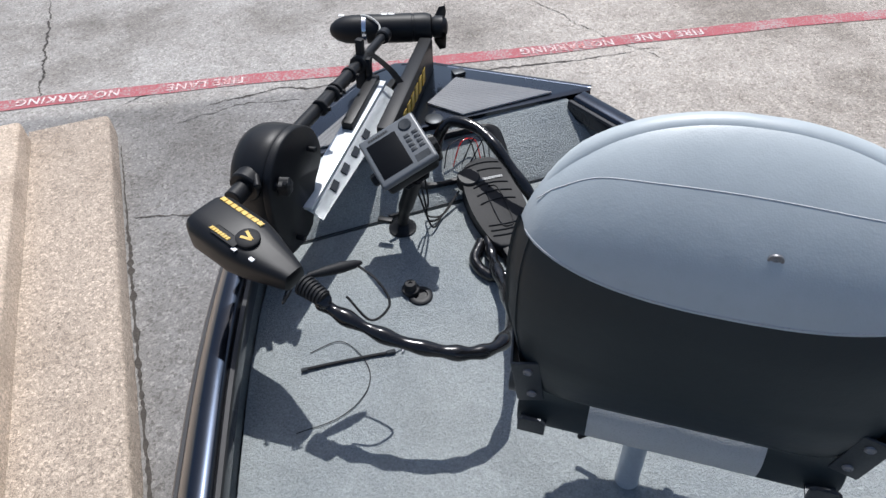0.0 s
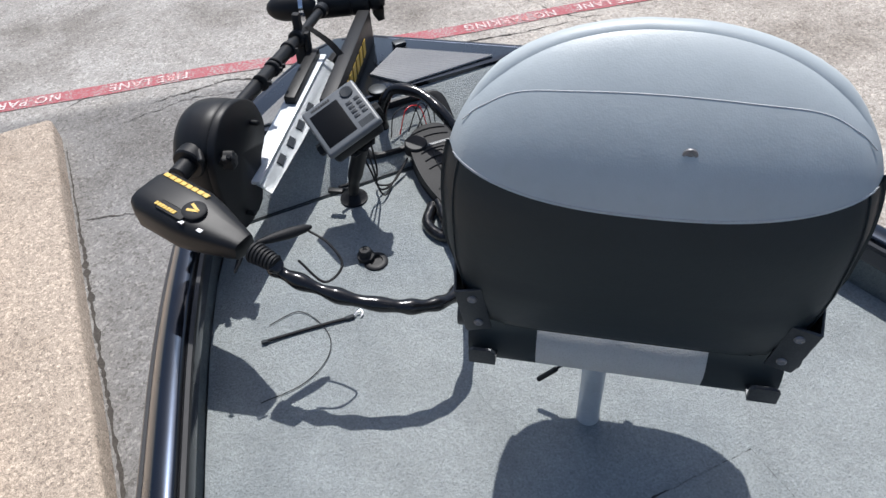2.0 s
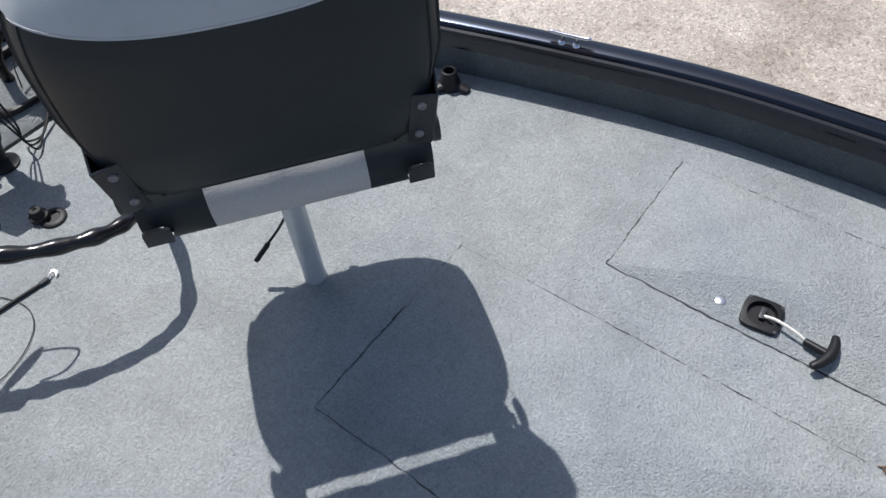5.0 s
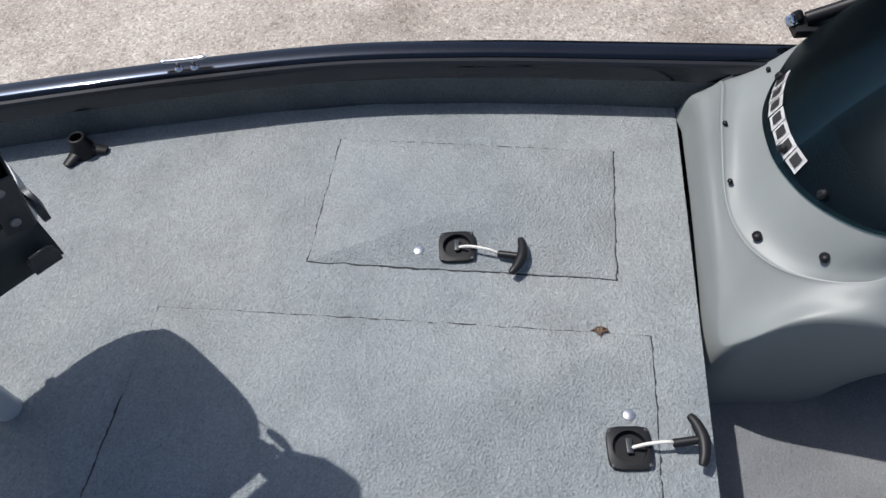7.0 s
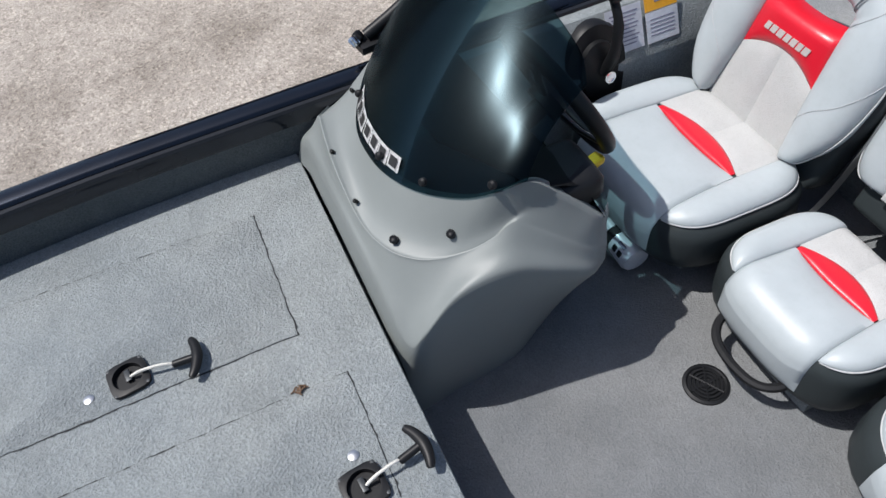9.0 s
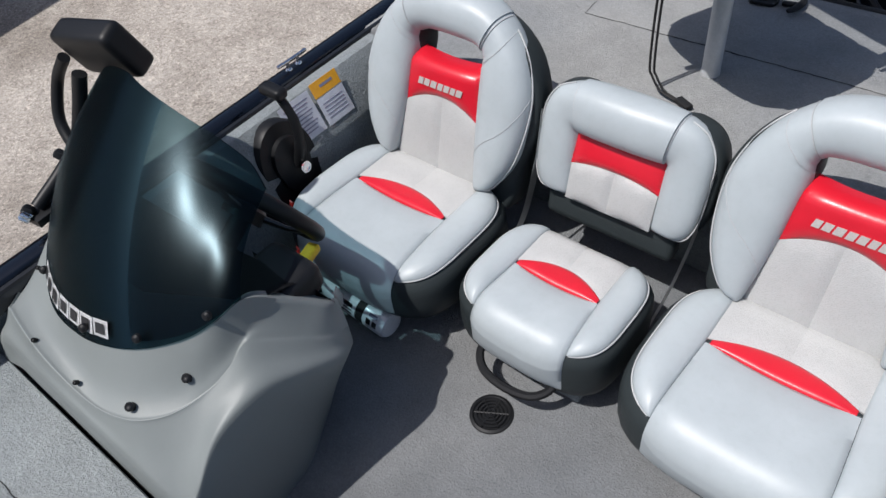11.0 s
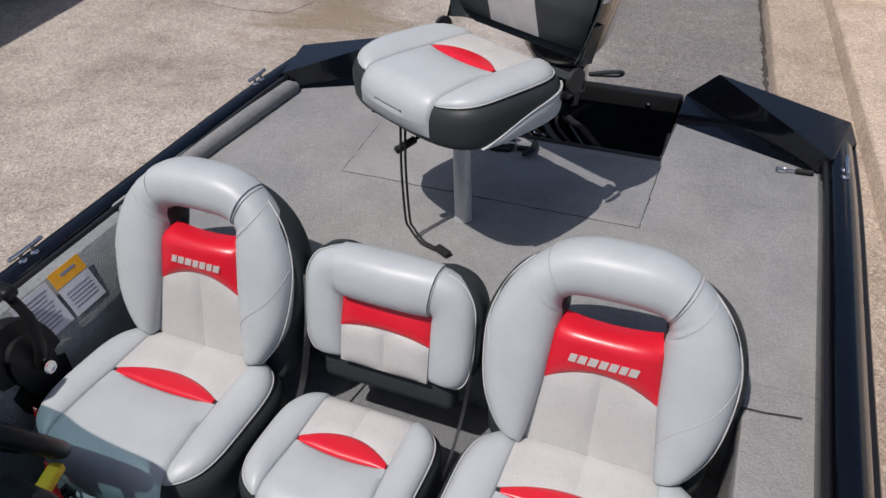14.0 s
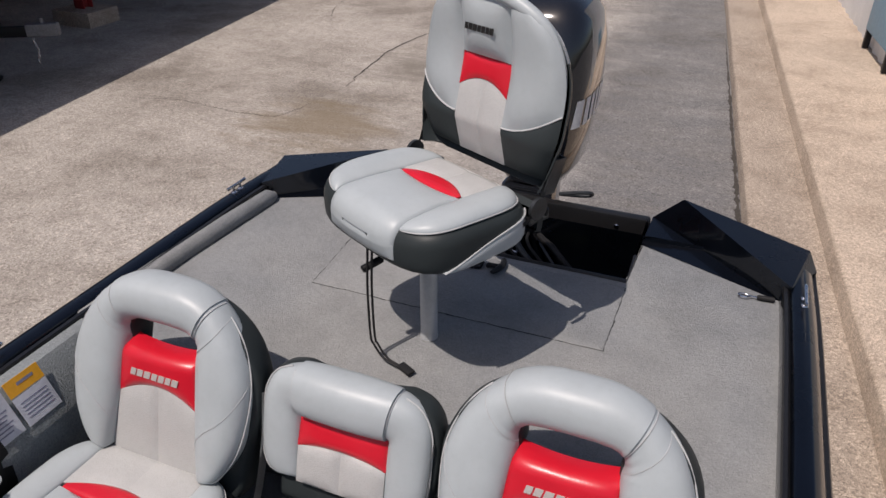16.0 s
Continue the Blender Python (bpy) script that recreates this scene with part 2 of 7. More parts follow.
def concrete_material(name, color, pebble=0.55):
    m, nodes, links, bsdf = nodes_of(name)
    co = nodes.new("ShaderNodeNewGeometry").outputs["Position"]
    grit = noise_node(nodes, links, co, 210, 3.0, 0.7)
    st = nodes.new("ShaderNodeTexVoronoi")
    st.inputs["Scale"].default_value = 95
    links.new(co, st.inputs["Vector"])
    big = noise_node(nodes, links, co, 2.0, 5.0, 0.65)
    g = ramp(nodes, links, grit.outputs["Fac"], [(0.40, shade(color, 1 - pebble * 1.0)), (0.47, color), (0.53, color), (0.62, shade(color, 1 + pebble * 0.9))])
    one = nodes.new("ShaderNodeSeparateColor")
    links.new(st.outputs["Color"], one.inputs[0])
    v = ramp(nodes, links, one.outputs[0], [(0.06, (1 - pebble * 0.6,) * 3), (0.3, (1.0,) * 3), (0.78, (1.0,) * 3), (0.9, (1 + pebble * 0.7,) * 3)])
    k = ramp(nodes, links, big.outputs["Fac"], [(0.36, (0.80, 0.785, 0.77)), (0.50, (0.96, 0.96, 0.96)), (0.62, (1.05, 1.05, 1.05))])
    x = blend(nodes, links, 1.0, g.outputs["Color"], v.outputs["Color"], "MULTIPLY")
    x = blend(nodes, links, 1.0, x, k.outputs["Color"], "MULTIPLY")
    links.new(x, bsdf.inputs["Base Color"])
    bsdf.inputs["Roughness"].default_value = 0.92
    bp = nodes.new("ShaderNodeBump")
    bp.inputs["Strength"].default_value, bp.inputs["Distance"].default_value = 0.5, 0.004
    links.new(grit.outputs["Fac"], bp.inputs["Height"])
    links.new(bp.outputs["Normal"], bsdf.inputs["Normal"])
    return m


def worn_paint(name, color, under, wear=0.42):
    """Road paint rubbed through to the ground."""
    m, nodes, links, bsdf = nodes_of(name)
    co = nodes.new("ShaderNodeNewGeometry").outputs["Position"]
    a = noise_node(nodes, links, co, 60, 6.0, 0.75)
    b = noise_node(nodes, links, co, 3, 3.0)
    ad = nodes.new("ShaderNodeMath")
    ad.operation = "MULTIPLY_ADD"
    ad.inputs[1].default_value = 0.45
    links.new(b.outputs["Fac"], ad.inputs[0])
    links.new(a.outputs["Fac"], ad.inputs[2])
    r = ramp(nodes, links, ad.outputs[0], [(wear + 0.20, (0, 0, 0)), (wear + 0.30, (1, 1, 1))])
    dirt = ramp(nodes, links, a.outputs["Fac"], [(0.3, shade(color, 0.72)), (0.7, color)])
    links.new(blend(nodes, links, r.outputs["Color"], under, dirt.outputs["Color"]), bsdf.inputs["Base Color"])
    bsdf.inputs["Roughness"].default_value = 0.85
    bp = nodes.new("ShaderNodeBump")
    bp.inputs["Strength"].default_value, bp.inputs["Distance"].default_value = 0.4, 0.004
    links.new(a.outputs["Fac"], bp.inputs["Height"])
    links.new(bp.outputs["Normal"], bsdf.inputs["Normal"])
    return m


def tinted_glass():
    m, nodes, links, bsdf = nodes_of("smoked_acrylic")
    gloss = nodes.new("ShaderNodeBsdfGlossy")
    gloss.inputs["Color"].default_value = (0.24, 0.30, 0.33, 1)
    gloss.inputs["Roughness"].default_value = 0.26
    clear = nodes.new("ShaderNodeBsdfTransparent")
    clear.inputs["Color"].default_value = (0.38, 0.50, 0.53, 1)
    fres = nodes.new("ShaderNodeFresnel")
    fres.inputs["IOR"].default_value = 1.42
    mix = nodes.new("ShaderNodeMixShader")
    links.new(fres.outputs[0], mix.inputs[0])
    links.new(clear.outputs[0], mix.inputs[1])
    links.new(gloss.outputs[0], mix.inputs[2])
    links.new(mix.outputs[0], nodes["Material Output"].inputs["Surface"])
    return m


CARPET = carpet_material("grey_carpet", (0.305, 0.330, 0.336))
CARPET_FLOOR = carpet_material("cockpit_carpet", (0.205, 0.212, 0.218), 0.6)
CARPET_REAR = carpet_material("rear_carpet", (0.300, 0.305, 0.305), 0.6)
GROUND = ground_material()
KERB = concrete_material("kerb_concrete", (0.385, 0.318, 0.255), 0.50)
WALK = concrete_material("walkway_concrete", (0.51, 0.415, 0.325), 0.40)
RED_PAINT = worn_paint("red_road_paint", (0.40, 0.105, 0.120), (0.34, 0.28, 0.27), 0.43)
WHITE_PAINT = worn_paint("white_road_paint", (0.72, 0.66, 0.64), (0.48, 0.17, 0.16), 0.44)
CRACK = surface("crack_dirt_and_shade", (0.055, 0.048, 0.042), 0.95, fine=90, fine_amt=0.4, world_space=True)
HULL = surface("navy_black_gelcoat", (0.012, 0.017, 0.028), 0.28, metal=0.9, fine=400, fine_amt=0.3, broad=5, broad_amt=0.3, bump=0.02, coat=0.7, rough_var=0.05)
HULL.node_tree.nodes["Principled BSDF"].inputs["Specular IOR Level"].default_value = 0.5
HULL.node_tree.nodes["Principled BSDF"].inputs["Coat IOR"].default_value = 1.6
LIP = surface("black_rub_rail", (0.012, 0.012, 0.013), 0.35, fine=80, fine_amt=0.2, bump=0.05)
PLASTIC = surface("black_plastic", (0.0105, 0.011, 0.0125), 0.47, fine=500, fine_amt=0.25, broad=7, broad_amt=0.25, bump=0.12, depth=0.0006)
PLASTIC.node_tree.nodes["Principled BSDF"].inputs["Specular IOR Level"].default_value = 0.28
RUBBER = surface("black_rubber", (0.02, 0.02, 0.021), 0.6, fine=300, fine_amt=0.3, bump=0.2, depth=0.0006)
RUBBER.node_tree.nodes["Principled BSDF"].inputs["Specular IOR Level"].default_value = 0.22
VINYL_SLEEVE = surface("black_loom_sleeve", (0.007, 0.007, 0.008), 0.20, fine=26, fine_amt=0.2, bump=0.35, depth=0.010)
VINYL_SLEEVE.node_tree.nodes["Noise Texture"].inputs["Detail"].default_value = 1.0
GREY_PLASTIC = surface("grey_moulded_plastic", (0.215, 0.235, 0.23), 0.5, fine=650, fine_amt=0.05, broad=4, broad_amt=0.1, bump=0.18, depth=0.0005)
SILVER_PLASTIC = surface("silver_plastic", (0.125, 0.135, 0.145), 0.4, fine=600, fine_amt=0.05, bump=0.04)
SCREEN = surface("dark_screen", (0.006, 0.007, 0.009), 0.45, fine=5, fine_amt=0.2, bump=0.0)
SCREEN.node_tree.nodes["Principled BSDF"].inputs["Specular IOR Level"].default_value = 0.06
ALU = surface("brushed_aluminium", (0.70, 0.71, 0.72), 0.32, metal=0.9, fine=120, fine_amt=0.08, broad=10, broad_amt=0.2, bump=0.05)
WHITE_METAL = surface("white_painted_aluminium", (0.66, 0.69, 0.70), 0.45, metal=0.2, fine=80, fine_amt=0.05, broad=6, broad_amt=0.12, bump=0.04)
SATIN = surface("satin_anodised_post", (0.60, 0.62, 0.63), 0.42, metal=0.35, fine=160, fine_amt=0.06, broad=10, broad_amt=0.15, bump=0.04)
CHROME = surface("chrome", (0.8, 0.8, 0.82), 0.14, metal=1.0, fine=90, fine_amt=0.05, bump=0.02)
STEEL = surface("dark_steel_bracket", (0.05, 0.055, 0.06), 0.42, metal=0.5, fine=300, fine_amt=0.2, broad=20, broad_amt=0.25, bump=0.06)
VINYL_LIGHT = vinyl_material("light_grey_vinyl", (0.425, 0.468, 0.484), 0.42)
VINYL_WOVEN = vinyl_material("woven_grey_vinyl", (0.475, 0.478, 0.470), 0.5, True)
VINYL_DARK = vinyl_material("charcoal_vinyl", (0.032, 0.039, 0.041), 0.42)
VINYL_DARK.node_tree.nodes["Principled BSDF"].inputs["Specular IOR Level"].default_value = 0.16
VINYL_RED = vinyl_material("red_vinyl", (0.62, 0.012, 0.028), 0.3)
STITCH = surface("grey_thread", (0.48, 0.49, 0.50), 0.8, fine=900, fine_amt=0.3, bump=0.1)
PIPING = surface("pale_piping", (0.50, 0.51, 0.51), 0.5, fine=300, fine_amt=0.1)
LOGO_SILVER = surface("silver_print", (0.60, 0.56, 0.53), 0.4, metal=0.2, fine=200, fine_amt=0.1)
LOGO_BLACK = surface("black_print", (0.015, 0.015, 0.016), 0.5)
LOGO_WHITE = surface("white_print", (0.78, 0.78, 0.78), 0.5)
LOGO_GOLD = surface("gold_print", (0.62, 0.40, 0.05), 0.5, fine=200, fine_amt=0.15)
YELLOW = surface("yellow_foam", (0.78, 0.52, 0.02), 0.55, fine=200, fine_amt=0.1)
RED_CORD = surface("red_coil_plastic", (0.70, 0.02, 0.015), 0.3, fine=100, fine_amt=0.1)
ROPE = surface("white_rope", (0.66, 0.65, 0.60), 0.85, fine=700, fine_amt=0.3, bump=0.5)
EXT_WHITE = surface("white_enamel", (0.76, 0.77, 0.78), 0.3, fine=50, fine_amt=0.04, broad=14, broad_amt=0.1, bump=0.02, coat=0.5)
PAPER = surface("placard_white", (0.60, 0.62, 0.68), 0.5, fine=90, fine_amt=0.06, broad=12, broad_amt=0.15)
PAPER_ORANGE = surface("placard_orange", (0.85, 0.40, 0.02), 0.5, fine=90, fine_amt=0.06)
INK = surface("grey_ink", (0.22, 0.22, 0.30), 0.6)
TREAD = surface("grip_mat", (0.40, 0.40, 0.40), 0.8, fine=400, fine_amt=0.2, bump=0.4, depth=0.001)
SEAM = surface("carpet_gap", (0.034, 0.036, 0.038), 0.95, fine=200, fine_amt=0.5)
GLASS = tinted_glass()
COWL = surface("motor_cowl_black", (0.010, 0.011, 0.014), 0.10, fine=300, fine_amt=0.2, bump=0.01, coat=1.0, rough_var=0.04)
SIDING = surface("white_siding", (0.75, 0.76, 0.76), 0.5, fine=40, fine_amt=0.05, broad=2, broad_amt=0.15)
BLUE_TARP = surface("blue_panel", (0.20, 0.36, 0.48), 0.5, fine=30, fine_amt=0.1)
RED_STEEL = surface("red_column_paint", (0.30, 0.03, 0.03), 0.5, fine=60, fine_amt=0.15)
LEAF = surface("dry_debris", (0.13, 0.08, 0.05), 0.9, fine=200, fine_amt=0.5)
GALV = surface("galvanised_steel", (0.24, 0.24, 0.25), 0.5, metal=0.6, fine=60, fine_amt=0.2)


# ---- mesh helpers ----
def part(name, bm, material, parent=None, label="", angle=38):
    me = bpy.data.meshes.new(name)
    bmesh.ops.recalc_face_normals(bm, faces=bm.faces[:])
    bm.to_mesh(me)
    bm.free()
    me.materials.append(material)
    me.polygons.foreach_set("use_smooth", [True] * len(me.polygons))
    me.set_sharp_from_angle(angle=radians(angle))
    ob = new(name, me)
    if parent is not None:
        ob.parent = parent
    if label:
        tagged(ob, label)
    return ob


def thing(name, m, label, category, group="", kind=""):
    ob = new(name)
    ob.matrix_basis = m
    return tagged(ob, label, category, group, kind)


def box(bm, c, s, bevel=0.0, m=None, seg=2):
    r = bmesh.ops.create_cube(bm, size=1.0, matrix=(m or Matrix()) @ Matrix.Translation(c) @ Matrix.Diagonal((*s, 1)))
    if bevel:
        edges = list({e for v in r["verts"] for e in v.link_edges})
        bmesh.ops.bevel(bm, geom=edges, offset=bevel, segments=seg, affect="EDGES", profile=0.6)
    return bm


def grid(bm, rows, close_u=False, close_v=False):
    vs = [[bm.verts.new(p) for p in row] for row in rows]
    n, k = len(vs), len(vs[0])
    for i in range(n if close_u else n - 1):
        for j in range(k if close_v else k - 1):
            f = [vs[i][j], vs[(i + 1) % n][j], vs[(i + 1) % n][(j + 1) % k], vs[i][(j + 1) % k]]
            if len(set(f)) == 4:
                bm.faces.new(f)
    return vs


def cap(bm, ring):
    c = bm.verts.new(sum((v.co for v in ring), Vector()) / len(ring))
    for a, b in zip(ring, ring[1:] + ring[:1]):
        bm.faces.new((a, b, c))


def spline(pts, n=8, closed=False):
    """Catmull-Rom through the points, n steps a span."""
    p = [Vector(q) for q in pts]
    out, k = [], len(p)
    for i in range(k if closed else k - 1):
        a = p[(i - 1) % k] if closed or i > 0 else 2 * p[0] - p[1]
        b, c = p[i % k], p[(i + 1) % k]
        d = p[(i + 2) % k] if closed or i + 2 < k else 2 * p[-1] - p[-2]
        for s in range(n):
            t = s / n
            out.append(0.5 * (2 * b + (c - a) * t + (2 * a - 5 * b + 4 * c - d) * t * t + (3 * b - 3 * c + d - a) * t ** 3))
    if not closed:
        out.append(p[-1])
    return out


def tube(bm, pts, r, n=10, closed=False, flat=1.0):
    pts = [Vector(p) for p in pts]
    k = len(pts)
    rad = r if isinstance(r, (list, tuple)) else [r] * k
    up, rows = None, []
    for i, p in enumerate(pts):
        if closed:
            d = pts[(i + 1) % k] - pts[i - 1]
        else:
            d = pts[min(i + 1, k - 1)] - pts[max(i - 1, 0)]
        d.normalize()
        if up is None:
            up = Vector((0, 0, 1)) if abs(d.z) < 0.9 else Vector((0, 1, 0))
        side = d.cross(up).normalized()
        up = side.cross(d).normalized()
        rows.append([p + rad[i] * (math.cos(2 * math.pi * j / n) * side + flat * math.sin(2 * math.pi * j / n) * up) for j in range(n)])
    vs = grid(bm, rows, closed, True)
    if not closed:
        cap(bm, vs[0])
        cap(bm, vs[-1])
    return bm


def lathe(bm, profile, n=24, m=None):
    m = m or Matrix()
    rows = [[m @ Vector((r * math.cos(2 * math.pi * j / n), r * math.sin(2 * math.pi * j / n), z)) for j in range(n)] for r, z in profile]
    vs = grid(bm, rows, False, True)
    cap(bm, vs[0])
    cap(bm, vs[-1])
    return bm


def along(a, b):
    """A pose at a whose z axis points to b."""
    a, b = Vector(a), Vector(b)
    return Matrix.Translation(a) @ (b - a).to_track_quat("Z", "Y").to_matrix().to_4x4()


def rod(bm, a, b, r, n=12, bevel=0.0):
    h = (Vector(b) - Vector(a)).length
    e = min(bevel, r * 0.9)
    return lathe(bm, [(max(r - e, 1e-4), 0), (r, e), (r, h - e), (max(r - e, 1e-4), h)] if e else [(r, 0), (r, h)], n, along(a, b))


def prism(bm, outline, z0, z1, bevel=0.0, m=None, seg=2):
    m = m or Matrix()
    lo = [bm.verts.new(m @ Vector((x, y, z0))) for x, y in outline]
    hi = [bm.verts.new(m @ Vector((x, y, z1))) for x, y in outline]
    k = len(outline)
    faces = [bm.faces.new(hi), bm.faces.new(lo[::-1])]
    for i in range(k):
        faces.append(bm.faces.new((lo[i], lo[(i + 1) % k], hi[(i + 1) % k], hi[i])))
    if bevel:
        edges = list(faces[0].edges)
        bmesh.ops.bevel(bm, geom=edges, offset=bevel, segments=seg, affect="EDGES", profile=0.6)
    return bm


def band(bm, inner, outer, nrm, front, rear, n=14, power=0.8, caps=True):
    """A stuffed roll between an inner and an outer curve: its section is a flattened ring."""
    rows = []
    for a, b in zip(inner, outer):
        mid, half = (a + b) / 2, (b - a) / 2
        row = []
        for j in range(n):
            t = 2 * math.pi * j / n
            c, s = math.cos(t), math.sin(t)
            c, s = math.copysign(abs(c) ** power, c), math.copysign(abs(s) ** power, s)
            row.append(mid + half * c + nrm * (s * (front if s > 0 else rear)))
        rows.append(row)
    vs = grid(bm, rows, False, True)
    if caps:
        cap(bm, vs[0])
        cap(bm, vs[-1])
    return bm


def quilt(bm, fn, up, nu=12, nv=12, puff=0.012, skirt=0.02, power=4.0):
    """A puffed panel over the patch fn(u, v), sunk along its seams."""
    up = Vector(up)
    rows, e = [], 1e-3
    us = [-1] + [i / nu for i in range(nu + 1)] + [2]
    vs_ = [-1] + [i / nv for i in range(nv + 1)] + [2]
    for v in vs_:
        row = []
        for u in us:
            uc, vc = min(max(u, 0), 1), min(max(v, 0), 1)
            p = Vector(fn(uc, vc))
            du = Vector(fn(min(uc + e, 1), vc)) - Vector(fn(max(uc - e, 0), vc))
            dv = Vector(fn(uc, min(vc + e, 1))) - Vector(fn(uc, max(vc - e, 0)))
            nn = du.cross(dv)
            nn = nn.normalized() if nn.length > 1e-12 else up.copy()
            if nn.dot(up) < -0.2:
                nn = -nn
            d = puff * (1 - abs(2 * uc - 1) ** power) * (1 - abs(2 * vc - 1) ** power)
            if u != uc or v != vc:
                d = -skirt
            row.append(p + nn * d)
        rows.append(row)
    grid(bm, rows)
    return bm


def bars(bm, m, width, height, count, lean=0.25, depth=0.0015, gap=0.22):
    """A row of plain slanted blocks, in place of printed marks."""
    step = width / count
    for i in range(count):
        x0 = -width / 2 + i * step
        x1 = x0 + step * (1 - gap)
        s = lean * height
        prism(bm, [(x0, -height / 2), (x1, -height / 2), (x1 + s, height / 2), (x0 + s, height / 2)], -depth, depth, 0, m)
    return bm

# ---- levels, in metres ----
DECK, FLOOR, REAR, RAIL = 0.95, 0.68, 1.045, 1.10

# ---- the lot ----
bm = bmesh.new()
grid(bm, [[(x, y, 0) for x in (-60, -12, -1.1, 3, 14, 60)] for y in (-60, -14, -4, 3, 9, 60)])
tagged(part("ground", bm, GROUND), "worn exposed-aggregate concrete lot with cracks and stains", "ground", kind="structure")


def kerb_line(y, z_base=0.0):
    """The port-side kerb runs almost parallel to the boat."""
    return -1.275 + max(0.0, (-y - 1.0)) * 0.085


def kerb_strip(name, off0, off1, z0, z1, y0, y1, material, label):
    bm = bmesh.new()
    ys = [y0 + (y1 - y0) * (i / 420) ** 1.5 for i in range(421)]
    rows = []
    for y in ys:
        w = 0.005 * noise.noise((y * 1.3, off0 * 7, z1)) + 0.0035 * noise.noise((y * 14, off0, 1)) + 0.003 * noise.noise((y * 41, off0, 3))
        x0, x1 = kerb_line(y) - off0 + w, kerb_line(y) - off1
        h = z1 + 0.004 * noise.noise((y * 3, 5, z1))
        rows.append([(x0 + 0.012, y, z0), (x0 + 0.004, y, h - 0.02), (x0 - 0.004, y, h - 0.006), (x0 - 0.018, y, h), ((x0 + x1) / 2, y, h), (x1, y, h), (x1, y, z0)])
    vs = grid(bm, rows)
    bm.faces.new(vs[0])
    bm.faces.new(vs[-1][::-1])
    return tagged(part(name, bm, material), label, "kerb", kind="structure")


kerb_strip("kerb", 0.0, 0.43, -0.05, 0.13, 4.62, -30, KERB, "tan exposed-aggregate concrete kerb along the boat")
kerb_strip("pavement", 0.42, 2.2, -0.05, 0.27, 4.5, -30, WALK, "tan concrete walkway one step above the kerb")
bm = bmesh.new()
prism(bm, [(-1.30, 4.63), (-1.74, 4.63), (-3.6, 5.1), (-6, 5.3), (-6, 4.4), (-1.7, 4.49), (-1.31, 4.56)], -0.05, 0.05, 0.02)
tagged(part("ramp", bm, WALK), "low tan concrete apron at the kerb's end", "kerb", kind="structure")

# red fire-lane stripe with worn white words, read from the far side
S0, S1 = Vector((-1.88, 5.21, 0)), Vector((3.82, 4.01, 0))
sd = (S1 - S0).normalized()
sn = Vector((-sd.y, sd.x, 0))


def on_stripe(s, w, z):
    p = S0 + sd * s + sn * (w + 0.012 * math.sin(s * 1.7) + 0.006 * math.sin(s * 5.1))
    return Vector((p.x, p.y, z))


bm = bmesh.new()
grid(bm, [[on_stripe(s, w + 0.004 * noise.noise((s * 14, w * 40, 0)), 0.004) for w in (-0.062, 0, 0.062)] for s in np.linspace(-0.15, 9, 140)])
tagged(part("road_marking", bm, RED_PAINT), "faded red fire-lane stripe painted on the lot", "road marking", kind="structure")


def words(text, s, size):
    cu = bpy.data.curves.new("lettering", "FONT")
    cu.body, cu.size, cu.align_x, cu.align_y, cu.space_character = text, size, "CENTER", "CENTER", 1.12
    cu.offset = 0.0015
    tmp = bpy.data.objects.new("lettering", cu)
    scene.collection.objects.link(tmp)
    me = bpy.data.meshes.new_from_object(tmp.evaluated_get(bpy.context.evaluated_depsgraph_get()))
    bpy.data.objects.remove(tmp)
    me.materials.append(WHITE_PAINT)
    ob = new("lettering", me)
    p = on_stripe(s, 0, 0.008)
    ob.matrix_basis = pose(p.x, p.y, p.z, 0, 0, math.degrees(math.atan2(sd.y, sd.x)) + 180) @ Matrix.Diagonal((0.93, 1, 1, 1))
    tagged(ob, "worn white fire-lane words painted on the red stripe", "lettering", kind="structure")


for text, s in (("NO PARKING", 0.34), ("FIRE LANE", 1.20), ("NO PARKING", 3.58), ("FIRE LANE", 4.29), ("NO PARKING", 6.7), ("FIRE LANE", 7.4)):
    words(text, s, 0.105)


def crack(pts, width, stray=1.0):
    """A broken, dirt-filled crack line in the lot; along the kerb it also paints shade."""
    p = spline(pts, 40)
    bm = bmesh.new()
    rows = []
    for i, q in enumerate(p):
        d = (p[min(i + 1, len(p) - 1)] - p[max(i - 1, 0)]).normalized()
        s = Vector((-d.y, d.x, 0))
        j = 0.030 * noise.noise((q.x * 6, q.y * 6, 1)) + 0.016 * noise.noise((q.x * 24, q.y * 24, 4)) + 0.008 * noise.noise((q.x * 70, q.y * 70, 2))
        j *= stray
        w = 0.6 * width * (0.25 + 1.6 * abs(noise.noise((q.x * 17, q.y * 17, 9)))) * min(1, 4 * min(i, len(p) - 1 - i) / len(p) + 0.15)
        rows.append([q + s * (j - w), q + s * (j + w)])
    grid(bm, [[(a.x, a.y, 0.003), (b.x, b.y, 0.003)] for a, b in rows])
    tagged(part("crack", bm, CRACK), "dark dirt-filled crack in the lot surface, along the kerb also painted shade", "crack", kind="structure")


